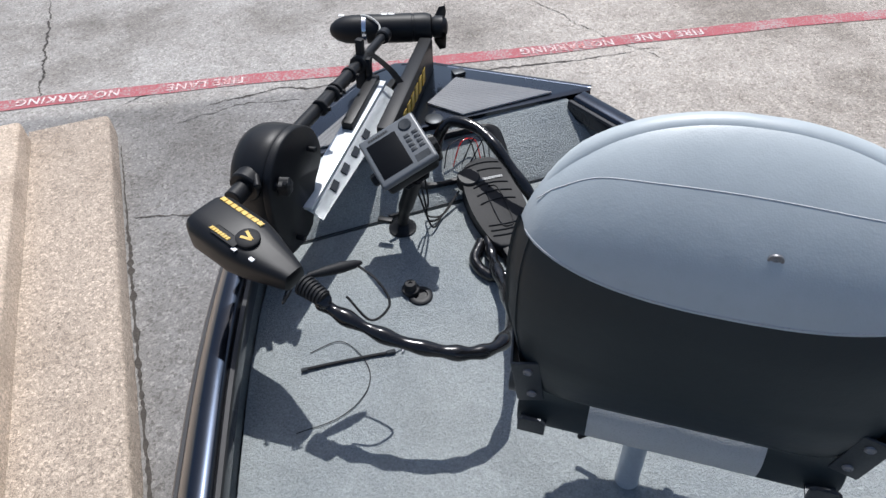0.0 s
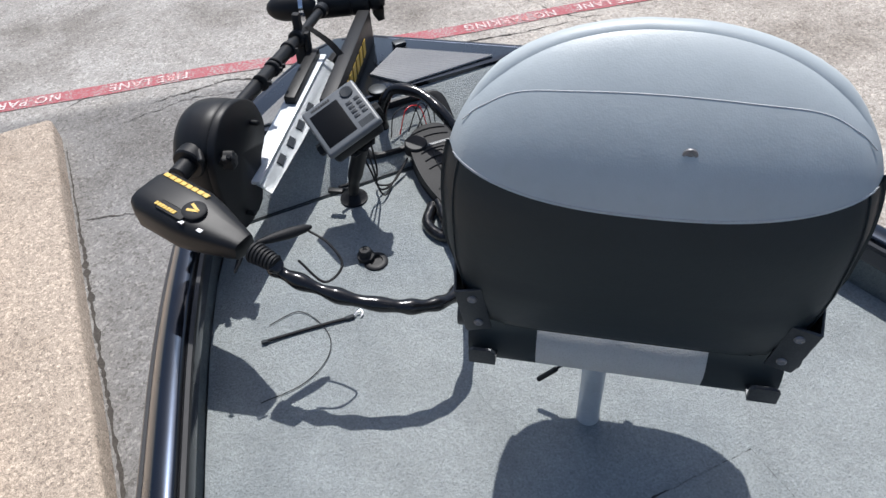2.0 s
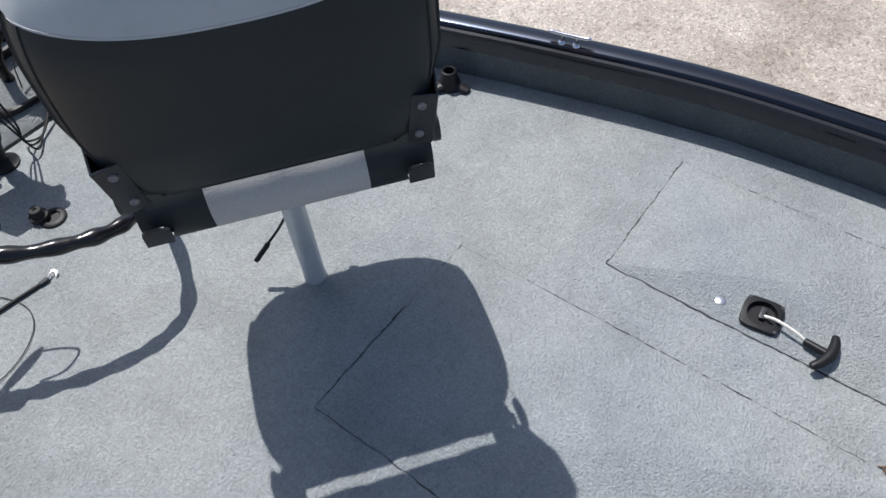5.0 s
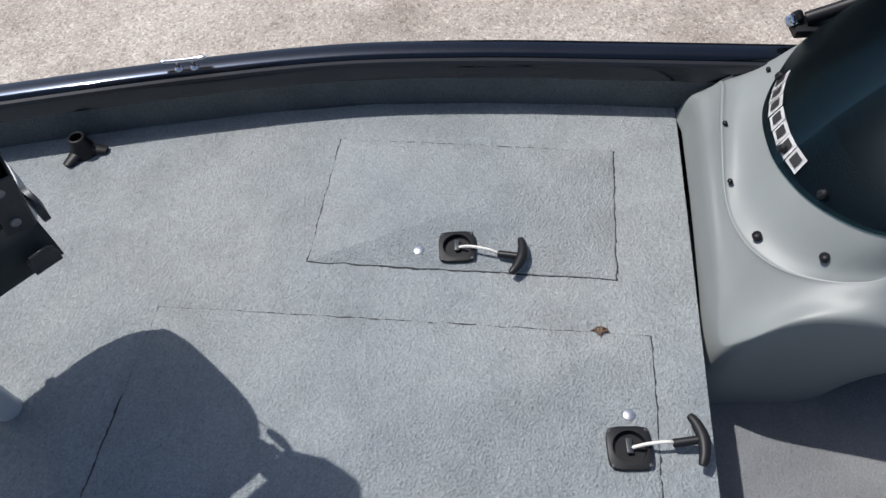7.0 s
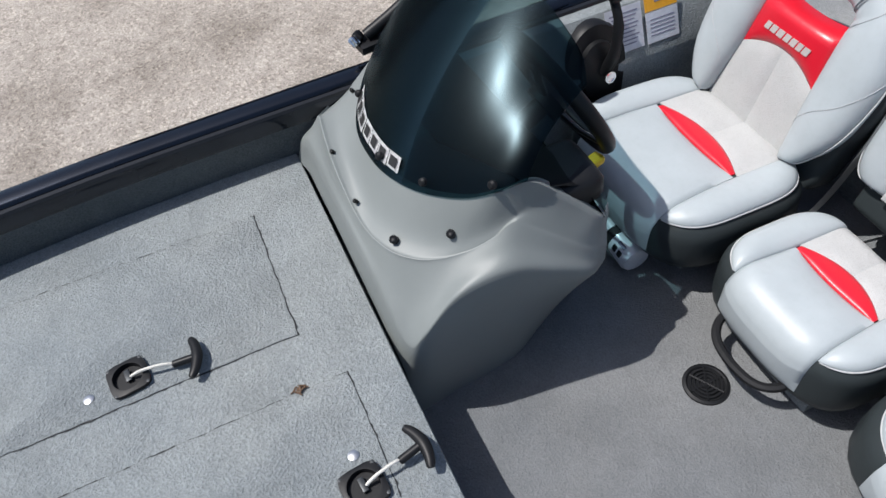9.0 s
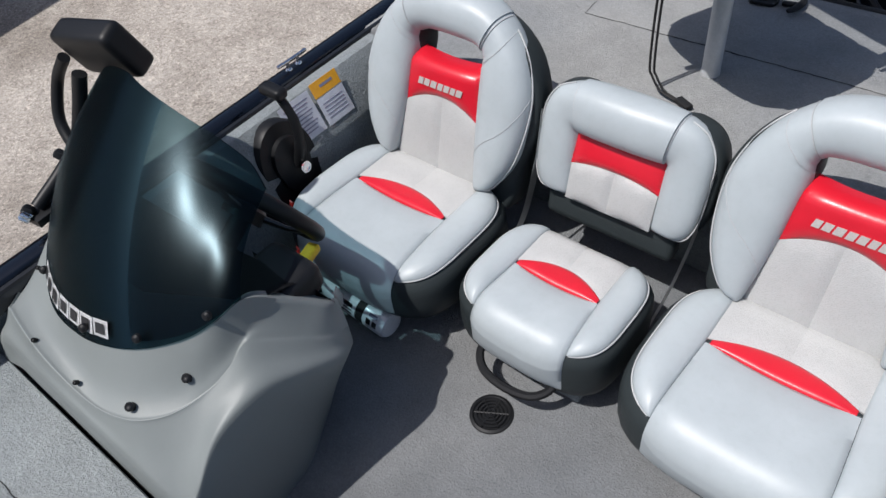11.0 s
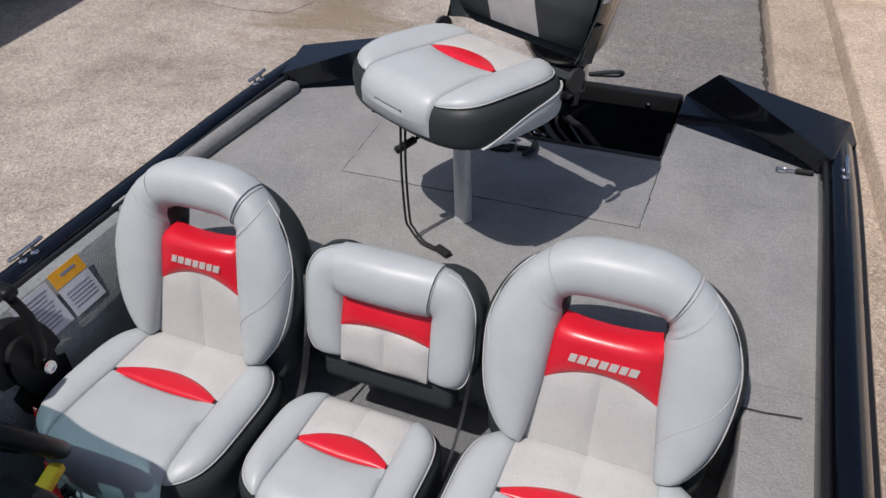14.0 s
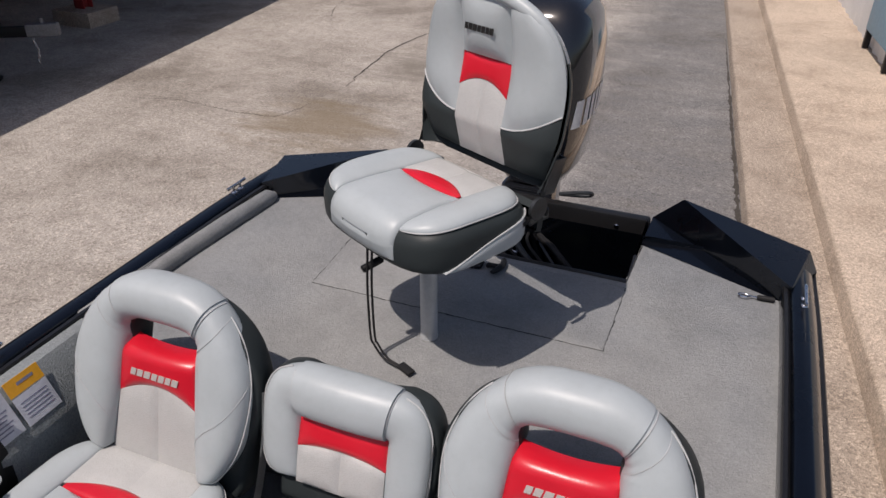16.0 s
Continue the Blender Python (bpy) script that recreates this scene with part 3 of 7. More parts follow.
crack([(-1.72, 5.2, 0), (-1.70, 5.8, 0), (-1.68, 6.8, 0)], 0.018)
crack([(-1.28, 4.93, 0), (-0.94, 5.00, 0), (-0.45, 4.96, 0), (0.1, 4.72, 0), (1.0, 4.42, 0), (2.2, 4.20, 0)], 0.022)
crack([(-0.75, 4.72, 0), (-0.3, 4.72, 0), (0.2, 4.58, 0)], 0.014)
crack([(-1.24, 3.80, 0), (-0.98, 3.70, 0), (-0.6, 3.58, 0)], 0.012)
crack([(-1.0, 4.55, 0), (-0.5, 4.62, 0), (0.0, 4.5, 0)], 0.006)
crack([(4.89, -5.47, 0), (4.14, -5.61, 0), (3.65, -5.56, 0), (3.13, -5.62, 0), (3.0, -6.2, 0)], 0.008)
crack([(2.95, -6.6, 0), (3.05, -7.3, 0), (3.11, -8.08, 0), (2.97, -9.15, 0)], 0.030)
crack([(1.2, 6.2, 0), (1.7, 5.2, 0), (1.9, 4.55, 0), (2.2, 3.9, 0)], 0.006)
# at the kerb foot the dark strips paint its shadow line together with debris
crack([(-1.25, 4.5, 0)] + [(kerb_line(y) + 0.028, y, 0) for y in (3.9, 3.4, 2.9, 2.4, 1.9, 1.4, 0.8, 0.2)], 0.024, 0.25)
crack([(kerb_line(y) + 0.028, y, 0) for y in (-0.4, -1.5, -2.6, -3.6, -4.6, -5.6, -6.6, -8.0, -10.0)], 0.045, 0.3)
crack([(4.44, -8.86, 0), (4.8, -9.6, 0), (5.01, -10.4, 0)], 0.010)

block = thing("wheel_chock", pose(0.66, 5.86, 0.0, 0, 0, -28), "small dark wooden wheel chock lying on the lot", "chock")
bm = bmesh.new()
prism(bm, [(-0.075, 0.0), (0.075, 0.0), (0.060, 0.045), (-0.055, 0.060)], -0.05, 0.05, 0.004, pose(0, 0, 0, 90, 0, 0))
part("block", bm, LEAF, block)

# building wall behind the walkway, with a blue panel leaning at its foot
bm = bmesh.new()
W0, W1 = Vector((-2.02, -8.2, 0.27)), Vector((-1.45, -15.5, 0.27))
wd = (W1 - W0).normalized()
wn = Vector((-wd.y, wd.x, 0)) if (-wd.y) < 0 else Vector((wd.y, -wd.x, 0))
rows = []
for i in range(0, 161):
    s = -2.0 + i * 0.08
    r = (0.0, 0.0, 0.018, 0.018)[i % 4]
    p = W0 + wd * s - wn * r
    rows.append([(p.x, p.y, 0.27), (p.x, p.y, 3.6)])
for p in (W0 + wd * 10.8 + wn * 0.15, W0 - wd * 2.0 + wn * 0.15):
    rows.append([(p.x, p.y, 0.27), (p.x, p.y, 3.6)])
vs = grid(bm, rows, True)
bm.faces.new([r[1] for r in vs])
tagged(part("wall_port", bm, SIDING), "white ribbed metal siding of the building", "wall", kind="structure")
board = thing("blue_board", pose(-1.97, -8.15, 0.29, 0, 0, 276), "faded blue board leaning on the white wall", "board")
bm2 = bmesh.new()
box(bm2, (0.5, 0, 0.45), (1.0, 0.05, 0.55), 0.01)
part("panel", bm2, BLUE_TARP, board)
for x in (0.04, 0.96):
    bm2 = bmesh.new()
    box(bm2, (x, -0.01, 0.10), (0.06, 0.06, 0.22), 0.008)
    part("foot", bm2, PLASTIC, board, "dark wooden foot")

# shelter on red columns that shades the far side of the lot; its roof is out of view
shelter = thing("shelter", pose(0, 0, 0), "metal shelter roof on red steel columns beside the lot", "shelter")
E0, E1, H = Vector((5.35, 0.6, 0)), Vector((6.75, -9.0, 0)), 2.6
ed = (E1 - E0).normalized()
bm = bmesh.new()
# the unseen roof is set low to deepen the shade beneath it
p0, p1 = E0 + ed * -0.6 - Vector((0.21, 0.47, 0)), E0 + ed * 24 - Vector((0.21, 0.47, 0))
prism(bm, [(p0.x, p0.y), (p1.x, p1.y), (p1.x + 14, p1.y + 1.5), (p0.x + 14, p0.y + 1.5)], H, H + 0.15, 0.01)
part("roof", bm, GALV, shelter, "galvanised sheet roof")
# added walls out of view, only to block sky light under the roof
for a_, b_ in (((p0.x + 6.0, p0.y), (p1.x + 6.0, p1.y)), ((p0.x + 0.4, p0.y + 0.3), (p0.x + 6.0, p0.y + 0.3)), ((p1.x + 0.4, p1.y), (p1.x + 6.0, p1.y))):
    bm = bmesh.new()
    d_ = (Vector(b_) - Vector(a_)).normalized() * 0.08
    prism(bm, [(a_[0], a_[1]), (b_[0], b_[1]), (b_[0] - d_.y, b_[1] + d_.x), (a_[0] - d_.y, a_[1] + d_.x)], 0.0, H - 0.01)
    part("sky_block_wall", bm, RED_STEEL, shelter, "added unseen wall that keeps sky light out of the shelter")
for k, s in enumerate((1.5, 8.3, 15.0, 21.0)):
    q = E0 + ed * s + Vector((0.85, 0, 0))
    bm = bmesh.new()
    for dx, dy, sx, sy in ((0, 0.07, 0.16, 0.014), (0, -0.07, 0.16, 0.014), (0, 0, 0.012, 0.13)):
        box(bm, (q.x + dx, q.y + dy, (H + 0.18) / 2), (sx, sy, H - 0.18), 0.002)
    col = part("column", bm, RED_STEEL, shelter, "red painted steel column")
    bm = bmesh.new()
    box(bm, (q.x, q.y, 0.06), (0.62, 0.52, 0.26), 0.02)
    part("footing", bm, KERB, shelter, "square concrete footing")

# coupler of a trailer parked in the shade
tongue = thing("trailer_tongue", pose(5.95, -5.70, 0, 0, 0, 30), "black trailer tongue with coupler and hanging chain in the shade", "trailer")
bm = bmesh.new()
box(bm, (0.9, 0, 0.47), (1.8, 0.09, 0.10), 0.008)
part("beam", bm, PLASTIC, tongue)
bm = bmesh.new()
prism(bm, [(-0.18, -0.045), (-0.05, -0.06), (0.12, -0.06), (0.12, 0.06), (-0.05, 0.06), (-0.18, 0.045)], 0.43, 0.55, 0.02)
rod(bm, (-0.03, 0, 0.54), (-0.03, 0, 0.60), 0.02)
part("coupler", bm, GALV, tongue, "worn galvanised coupler")
bm = bmesh.new()
for i in range(9):
    c = Vector((0.10 + 0.012 * math.sin(i), -0.05, 0.42 - i * 0.035))
    ring = [c + Vector((0.013 * math.cos(a) * (i % 2), 0.013 * math.cos(a) * (1 - i % 2), 0.022 * math.sin(a))) for a in [k * math.pi / 4 for k in range(8)]]
    tube(bm, ring, 0.004, 5, True)
part("chain", bm, CHROME, tongue)
bm = bmesh.new()
rod(bm, (0.55, 0.09, 0.0), (0.55, 0.09, 0.62), 0.03)
box(bm, (0.55, 0.09, 0.02), (0.14, 0.14, 0.04), 0.01)
part("jack", bm, PLASTIC, tongue)

# ---- the boat's hull ----
HALF = spline([(-2.72, 1.055, 0), (-2.3, 1.075, 0), (-1.6, 1.07, 0), (-0.8, 1.062, 0), (0.0, 1.058, 0), (0.35, 1.050, 0), (0.7, 1.020, 0), (1.1, 0.940, 0), (1.5, 0.84, 0), (1.8, 0.755, 0), (2.1, 0.67, 0), (2.43, 0.565, 0)], 6)


def half(y):
    """Half the beam at the outer edge of the gunwale."""
    for a, b in zip(HALF, HALF[1:]):
        if a.x <= y <= b.x:
            return a.y + (b.y - a.y) * (y - a.x) / (b.x - a.x)
    return HALF[0].y if y < HALF[0].x else HALF[-1].y


# the port side runs a little fuller at the bow
HALF_PORT = spline([(-2.72, 1.040, 0), (-2.3, 1.050, 0), (-1.6, 1.050, 0), (-0.8, 1.052, 0), (0.0, 1.058, 0), (0.35, 1.056, 0), (0.7, 1.040, 0), (1.1, 0.985, 0), (1.5, 0.897, 0), (1.8, 0.820, 0), (2.1, 0.722, 0), (2.43, 0.590, 0)], 6)


def half_port(y):
    for a, b in zip(HALF_PORT, HALF_PORT[1:]):
        if a.x <= y <= b.x:
            return a.y + (b.y - a.y) * (y - a.x) / (b.x - a.x)
    return HALF_PORT[0].y if y < HALF_PORT[0].x else HALF_PORT[-1].y


STATIONS = [p.x for p in HALF]
boat = thing("bass_boat", pose(0, 0, 0), "black aluminium bass boat with grey carpeted decks", "boat")

# outer shell, with a blunt bow
bm = bmesh.new()
rows = []
for y in STATIONS + [2.52, 2.62, 2.72, 2.80]:
    w = half(y) if y <= 2.43 else 0.565 - (y - 2.43) * 1.22
    k = max(0.0, (y - 0.8) / 2.0)
    keel = 0.30 + 0.42 * k ** 2.2
    pts = [(w, RAIL - 0.035), (w - 0.01, 0.95), (w - 0.07 - 0.05 * k, 0.62 + 0.1 * k), (w - 0.16 - 0.1 * k, keel + 0.16 * (1 - k) + 0.02), (w * 0.45, keel + 0.05), (0, keel)]
    wide_port = (half_port(y) if y <= 2.43 else w) / w
    rows.append([(x, y, max(z, keel)) for x, z in pts] + [(-x * wide_port, y, max(z, keel)) for x, z in pts[-2::-1]])
vs = grid(bm, rows)
bm.faces.new(vs[0])
bm.faces.new(vs[-1][::-1])
part("shell", bm, HULL, boat, "glossy black hull shell")

# gunwale caps
CAP = [(-0.112, -0.055), (-0.112, -0.012), (-0.108, -0.005), (-0.096, -0.005), (-0.088, -0.012), (-0.084, -0.002), (-0.078, 0.002), (-0.036, 0.003), (-0.030, 0.000), (-0.004, -0.023), (0.008, -0.040), (0.015, -0.07), (0.016, -0.10), (0.004, -0.11)]
for side, line, hf, slim in ((1, HALF, half, 1.0), (-1, HALF_PORT, half_port, 0.86)):
    bm = bmesh.new()
    rows = []
    for i, p in enumerate(line):
        q0, q1 = line[max(i - 1, 0)], line[min(i + 1, len(line) - 1)]
        t = Vector((q1.x - q0.x, q1.y - q0.y, 0)).normalized()
        nx, ny = t.x, -t.y
        rows.append([(side * (p.y + o * slim * nx), p.x + o * slim * ny, RAIL + z) for o, z in CAP])
    vs = grid(bm, rows)
    part("gunwale", bm, HULL, boat, "glossy navy-black gunwale cap")
    bm = bmesh.new()
    grid(bm, [[(x + side * 0.0, y, z + 0.0015) for x, y, z in row[1:5]] for row in rows])
    part("inner_lip", bm, LIP, boat, "black inner lip of the gunwale")
    bm = bmesh.new()
    tube(bm, [(side * (p.y + 0.014), p.x, RAIL - 0.06) for p in line], 0.011, 6)
    part("rub_rail", bm, LIP, boat, "black rub rail")
    bm = bmesh.new()
    grid(bm, [[(side * (hf(y) - 0.108 * slim), y, RAIL - 0.03), (side * (hf(y) - 0.096 * slim), y, DECK - 0.03 if y > -0.2 else FLOOR - 0.05)] for y in STATIONS if y >= -1.55])
    bmesh.ops.solidify(bm, geom=bm.faces[:], thickness=0.012)
    part("side_liner", bm, CARPET, boat, "grey carpet on the inner hull side")


def deck_slab(name, outline, z, thick=0.03, bevel=0.012, label="", material=None, parent=None):
    bm = bmesh.new()
    prism(bm, outline, z - thick, z, bevel)
    return part(name, bm, material or CARPET, parent or boat, label)


def inner(y, inset=0.10):
    return half(y) - inset


ys = [-0.20, 0.0, 0.3, 0.6, 0.9, 1.2, 1.5, 1.8, 2.0, 2.215]
deck_slab("front_deck", [(inner(y), y) for y in ys] + [(0.088 - half_port(y), y) for y in ys[::-1]], DECK, 0.05, 0.012, "grey carpeted front casting deck")
# bow ramp up to the nose plate
bm = bmesh.new()
rows = []
for y, z in ((2.223, DECK - 0.03), (2.223, DECK - 0.002), (2.235, DECK + 0.012), (2.40, 1.075), (2.43, 1.088), (2.45, 1.083), (2.45, 1.02)):
    w = inner(min(y, 2.43), 0.095)
    wp = half_port(min(y, 2.43)) - 0.085
    rows.append([(x * (w if x > 0 else wp), y + 0.03 * (1 - abs(x)) * (1 if y > 2.3 else 0), z) for x in (-1, -0.7, -0.35, 0, 0.35, 0.7, 1)])
grid(bm, rows)
part("bow_ramp", bm, CARPET, boat, "carpeted ramp at the bow")
# nose plate with its raised rim
bm = bmesh.new()
prism(bm, [(0.56, 2.425), (0.575, 2.46), (0.11, 2.835), (0, 2.87), (-0.11, 2.835), (-0.575, 2.46), (-0.56, 2.425), (-0.10, 2.44), (0.10, 2.44)], 1.0, 1.098, 0.012)
part("nose_plate", bm, HULL, boat, "glossy navy nose plate")
bm = bmesh.new()
for s in (1, -1):
    tube(bm, [(s * 0.572, 2.445, 1.09), (s * 0.12, 2.812, 1.09), (s * 0.02, 2.845, 1.09)], 0.013, 8, flat=0.8)
part("nose_rim", bm, HULL, boat, "raised nose rim")
for s in (1, -1):
    bm = bmesh.new()
    prism(bm, [(s * x, y) for x, y in ((0.165, 2.675), (0.43, 2.458), (0.105, 2.452), (0.02, 2.56))], 1.099, 1.1035, 0)
    mat_ob = part("grip_mat", bm, TREAD, boat, "ribbed grey grip mat")
    bm = bmesh.new()
    e0, e1, e2, e3 = (Vector(q) for q in ((0.165, 2.675, 1.1045), (0.43, 2.458, 1.1045), (0.02, 2.56, 1.1045), (0.105, 2.452, 1.1045)))
    for count, (a0, a1, b0, b1) in ((34, (e0, e1, e2, e3)), (15, (e0, e2, e1, e3))):
        for i in range(count):
            t = (i + 0.5) / count
            a, b = a0.lerp(a1, t), b0.lerp(b1, t)
            tube(bm, [(s * a.x, a.y, a.z), (s * b.x, b.y, b.z)], 0.0024, 4)
    part("rib", bm, TREAD, mat_ob)
bm = bmesh.new()
box(bm, (0.185, 2.70, 1.105), (0.045, 0.035, 0.014), 0.005, None)
part("bow_light_socket", bm, STEEL, boat, "small metal socket cover")

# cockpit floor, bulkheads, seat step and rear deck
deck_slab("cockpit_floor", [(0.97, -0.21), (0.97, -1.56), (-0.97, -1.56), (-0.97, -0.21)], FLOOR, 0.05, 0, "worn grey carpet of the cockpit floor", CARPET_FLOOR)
bm = bmesh.new()
box(bm, (0, -0.19, (DECK - 0.05 + FLOOR) / 2 - 0.01), (1.88, 0.02, DECK - 0.05 - FLOOR + 0.02), 0)
part("bulkhead", bm, CARPET, boat, "carpeted step below the front deck")
bm = bmesh.new()
box(bm, (0, -1.56, (REAR - 0.05 + FLOOR) / 2), (1.94, 0.02, REAR - 0.05 - FLOOR), 0)
part("bulkhead", bm, CARPET, boat, "carpeted step below the rear deck")
deck_slab("rear_deck", [(0.945, -1.55), (0.945, -2.49), (0.56, -2.68), (0.56, -2.415), (-0.49, -2.415), (-0.49, -2.69), (-0.965, -2.495), (-0.965, -1.55)], REAR, 0.05, 0.010, "grey carpeted rear casting deck", CARPET_REAR)
bm = bmesh.new()
box(bm, (-0.888, -0.985, REAR - 0.03), (0.154, 1.14, 0.06), 0.01)
box(bm, (-0.892, -0.985, (REAR - 0.06 + FLOOR) / 2), (0.14, 1.12, REAR - 0.06 - FLOOR), 0)
part("side_locker", bm, CARPET_REAR, boat, "carpeted locker along the port side")
# padded carpet roll on the starboard side of the rear deck
bm = bmesh.new()
tube(bm, [(0.925, -2.49, REAR + 0.012), (0.93, -2.46, REAR + 0.018), (0.965, -2.0, REAR + 0.018), (0.975, -1.56, REAR + 0.018), (0.975, -1.53, REAR + 0.01)], [0.018, 0.032, 0.034, 0.034, 0.025], 12)
part("carpet_roll", bm, CARPET_REAR, boat, "padded carpet roll beside the rear deck")
# starboard ledge and leaning liner behind the console
bm = bmesh.new()
rows = []
for y in (-0.45, -0.8, -1.1, -1.4, -1.54):
    rows.append([(0.985, y, RAIL - 0.05), (0.955, y, RAIL - 0.012), (0.915, y, RAIL - 0.012), (0.900, y, RAIL - 0.03), (0.835, y, 0.95), (0.81, y, FLOOR)])
grid(bm, rows)
part("side_panel", bm, CARPET, boat, "carpeted starboard side panel with a ledge")

# transom: splash well and corner caps
bm = bmesh.new()
x0, x1, y0, y1, zb, zt = -0.485, 0.555, -2.42, -2.86, 0.80, 1.07
grid(bm, [[(x0, y0, REAR - 0.004), (x0, y0, zb), (x1, y0, zb), (x1, y0, REAR - 0.004)]])
rows = [[(x0, y0, REAR), (x0, y1, REAR + 0.03)], [(x0, y0, zb), (x0, y1, zb)], [(x1, y0, zb), (x1, y1, zb)], [(x1, y0, REAR), (x1, y1, REAR + 0.03)]]
grid(bm, rows)
bmesh.ops.solidify(bm, geom=bm.faces[:], thickness=0.006)
box(bm, (0.035, y1, 0.93), (1.06, 0.045, 0.27), 0.012)
part("splash_well", bm, LIP, boat, "black motor splash well")
bm = bmesh.new()
tube(bm, [(x0, y1 + 0.27, REAR + 0.002), (x0, y0, REAR + 0.002), (x1, y0, REAR + 0.002), (x1, y1 + 0.27, REAR + 0.002)], 0.008, 6)
part("well_trim", bm, LIP, boat, "black edge trim of the splash well")
for s in (1, -1):
    bm = bmesh.new()
    P = [(s * 0.968, -2.485, REAR - 0.005), (s * 0.49, -2.70, REAR - 0.005), (s * 0.50, -2.885, 1.06), (s * 0.60, -2.86, 1.165), (s * 1.03, -2.735, 1.115), (s * 1.062, -2.70, 1.06), (s * 0.975, -2.485, RAIL + 0.008), (s * 0.62, -2.905, 0.75), (s * 1.05, -2.76, 0.75), (s * 0.47, -2.90, 0.75)]
    v = [bm.verts.new(p) for p in P]
    for f in ((0, 1, 2), (0, 2, 3), (0, 3, 6), (3, 4, 6), (4, 5, 6), (3, 7, 8, 4), (4, 8, 5), (2, 9, 7, 3)):
        bm.faces.new([v[i] for i in f])
    part("transom_cap", bm, HULL, boat, "glossy black corner cap of the transom", 20)


# hatch lids: a shallow lid with a dark gap round it
def hatch(outline, z, label, material=CARPET, wide=0.0028):
    cx, cy = sum(p[0] for p in outline) / len(outline), sum(p[1] for p in outline) / len(outline)
    loop = []
    k = len(outline)
    for i in range(k):
        a, b = Vector(outline[i]), Vector(outline[(i + 1) % k])
        for j in range(150):
            p = a.lerp(b, j / 150)
            loop.append((p.x + 0.0034 * noise.noise((p.x * 26, p.y * 26, 3)), p.y + 0.0034 * noise.noise((p.x * 26, p.y * 26, 8))))
    bm = bmesh.new()
    rows = []
    for g, h in ((wide, 0.0012), (0.0, 0.0024)):
        row = []
        for x, y in loop:
            d = Vector((x - cx, y - cy)).normalized()
            wob = max(0.25, 0.8 + 1.3 * noise.noise((x * 19, y * 19, 5)) + 1.1 * noise.noise((x * 95, y * 95, 2)))
            row.append((x + d.x * g * wob, y + d.y * g * wob, z + h))
        rows.append(row)
    grid(bm, rows, False, True)
    part("hatch_gap", bm, SEAM, boat, "dark gap round a hatch lid")
    bm = bmesh.new()
    ring1 = [bm.verts.new((x, y, z + 0.0015)) for x, y in loop]
    ring2 = [bm.verts.new((cx + (x - cx) * 0.985, cy + (y - cy) * 0.985, z + 0.004)) for x, y in loop]
    n = len(loop)
    for i in range(n):
        bm.faces.new((ring1[i], ring1[(i + 1) % n], ring2[(i + 1) % n], ring2[i]))
    bm.faces.new(ring2)
    return part("hatch_lid", bm, material, boat, label, 60)


lid1 = hatch([(0.404, -0.029), (0.788, -0.033), (0.795, 0.660), (0.405, 0.663)], DECK, "carpeted locker lid with a rope pull")
lid2 = hatch([(-0.25, -0.095), (0.268, -0.095), (0.262, 0.97), (-0.245, 0.975)], DECK, "large carpeted centre hatch lid")
lid3 = hatch([(-0.49, -2.38), (0.49, -2.38), (0.465, -2.02), (-0.487, -2.03)], REAR, "carpeted rear hatch lid", CARPET_REAR)
for a, b, z in (((-0.62, 2.219), (0.62, 2.219), DECK), ((-0.80, -1.46), (-0.93, -1.475), REAR)):
    bm = bmesh.new()
    pts = [Vector((*a, z + 0.002)).lerp(Vector((*b, z + 0.002)), i / 30) for i in range(31)]
    pts = [p + Vector((0.003 * noise.noise(p * 20), 0.003 * noise.noise(p * 20 + Vector((5, 0, 0))), 0)) for p in pts]
    tube(bm, pts, 0.0026, 5)
    part("carpet_seam", bm, SEAM, boat, "dark seam in the carpet")


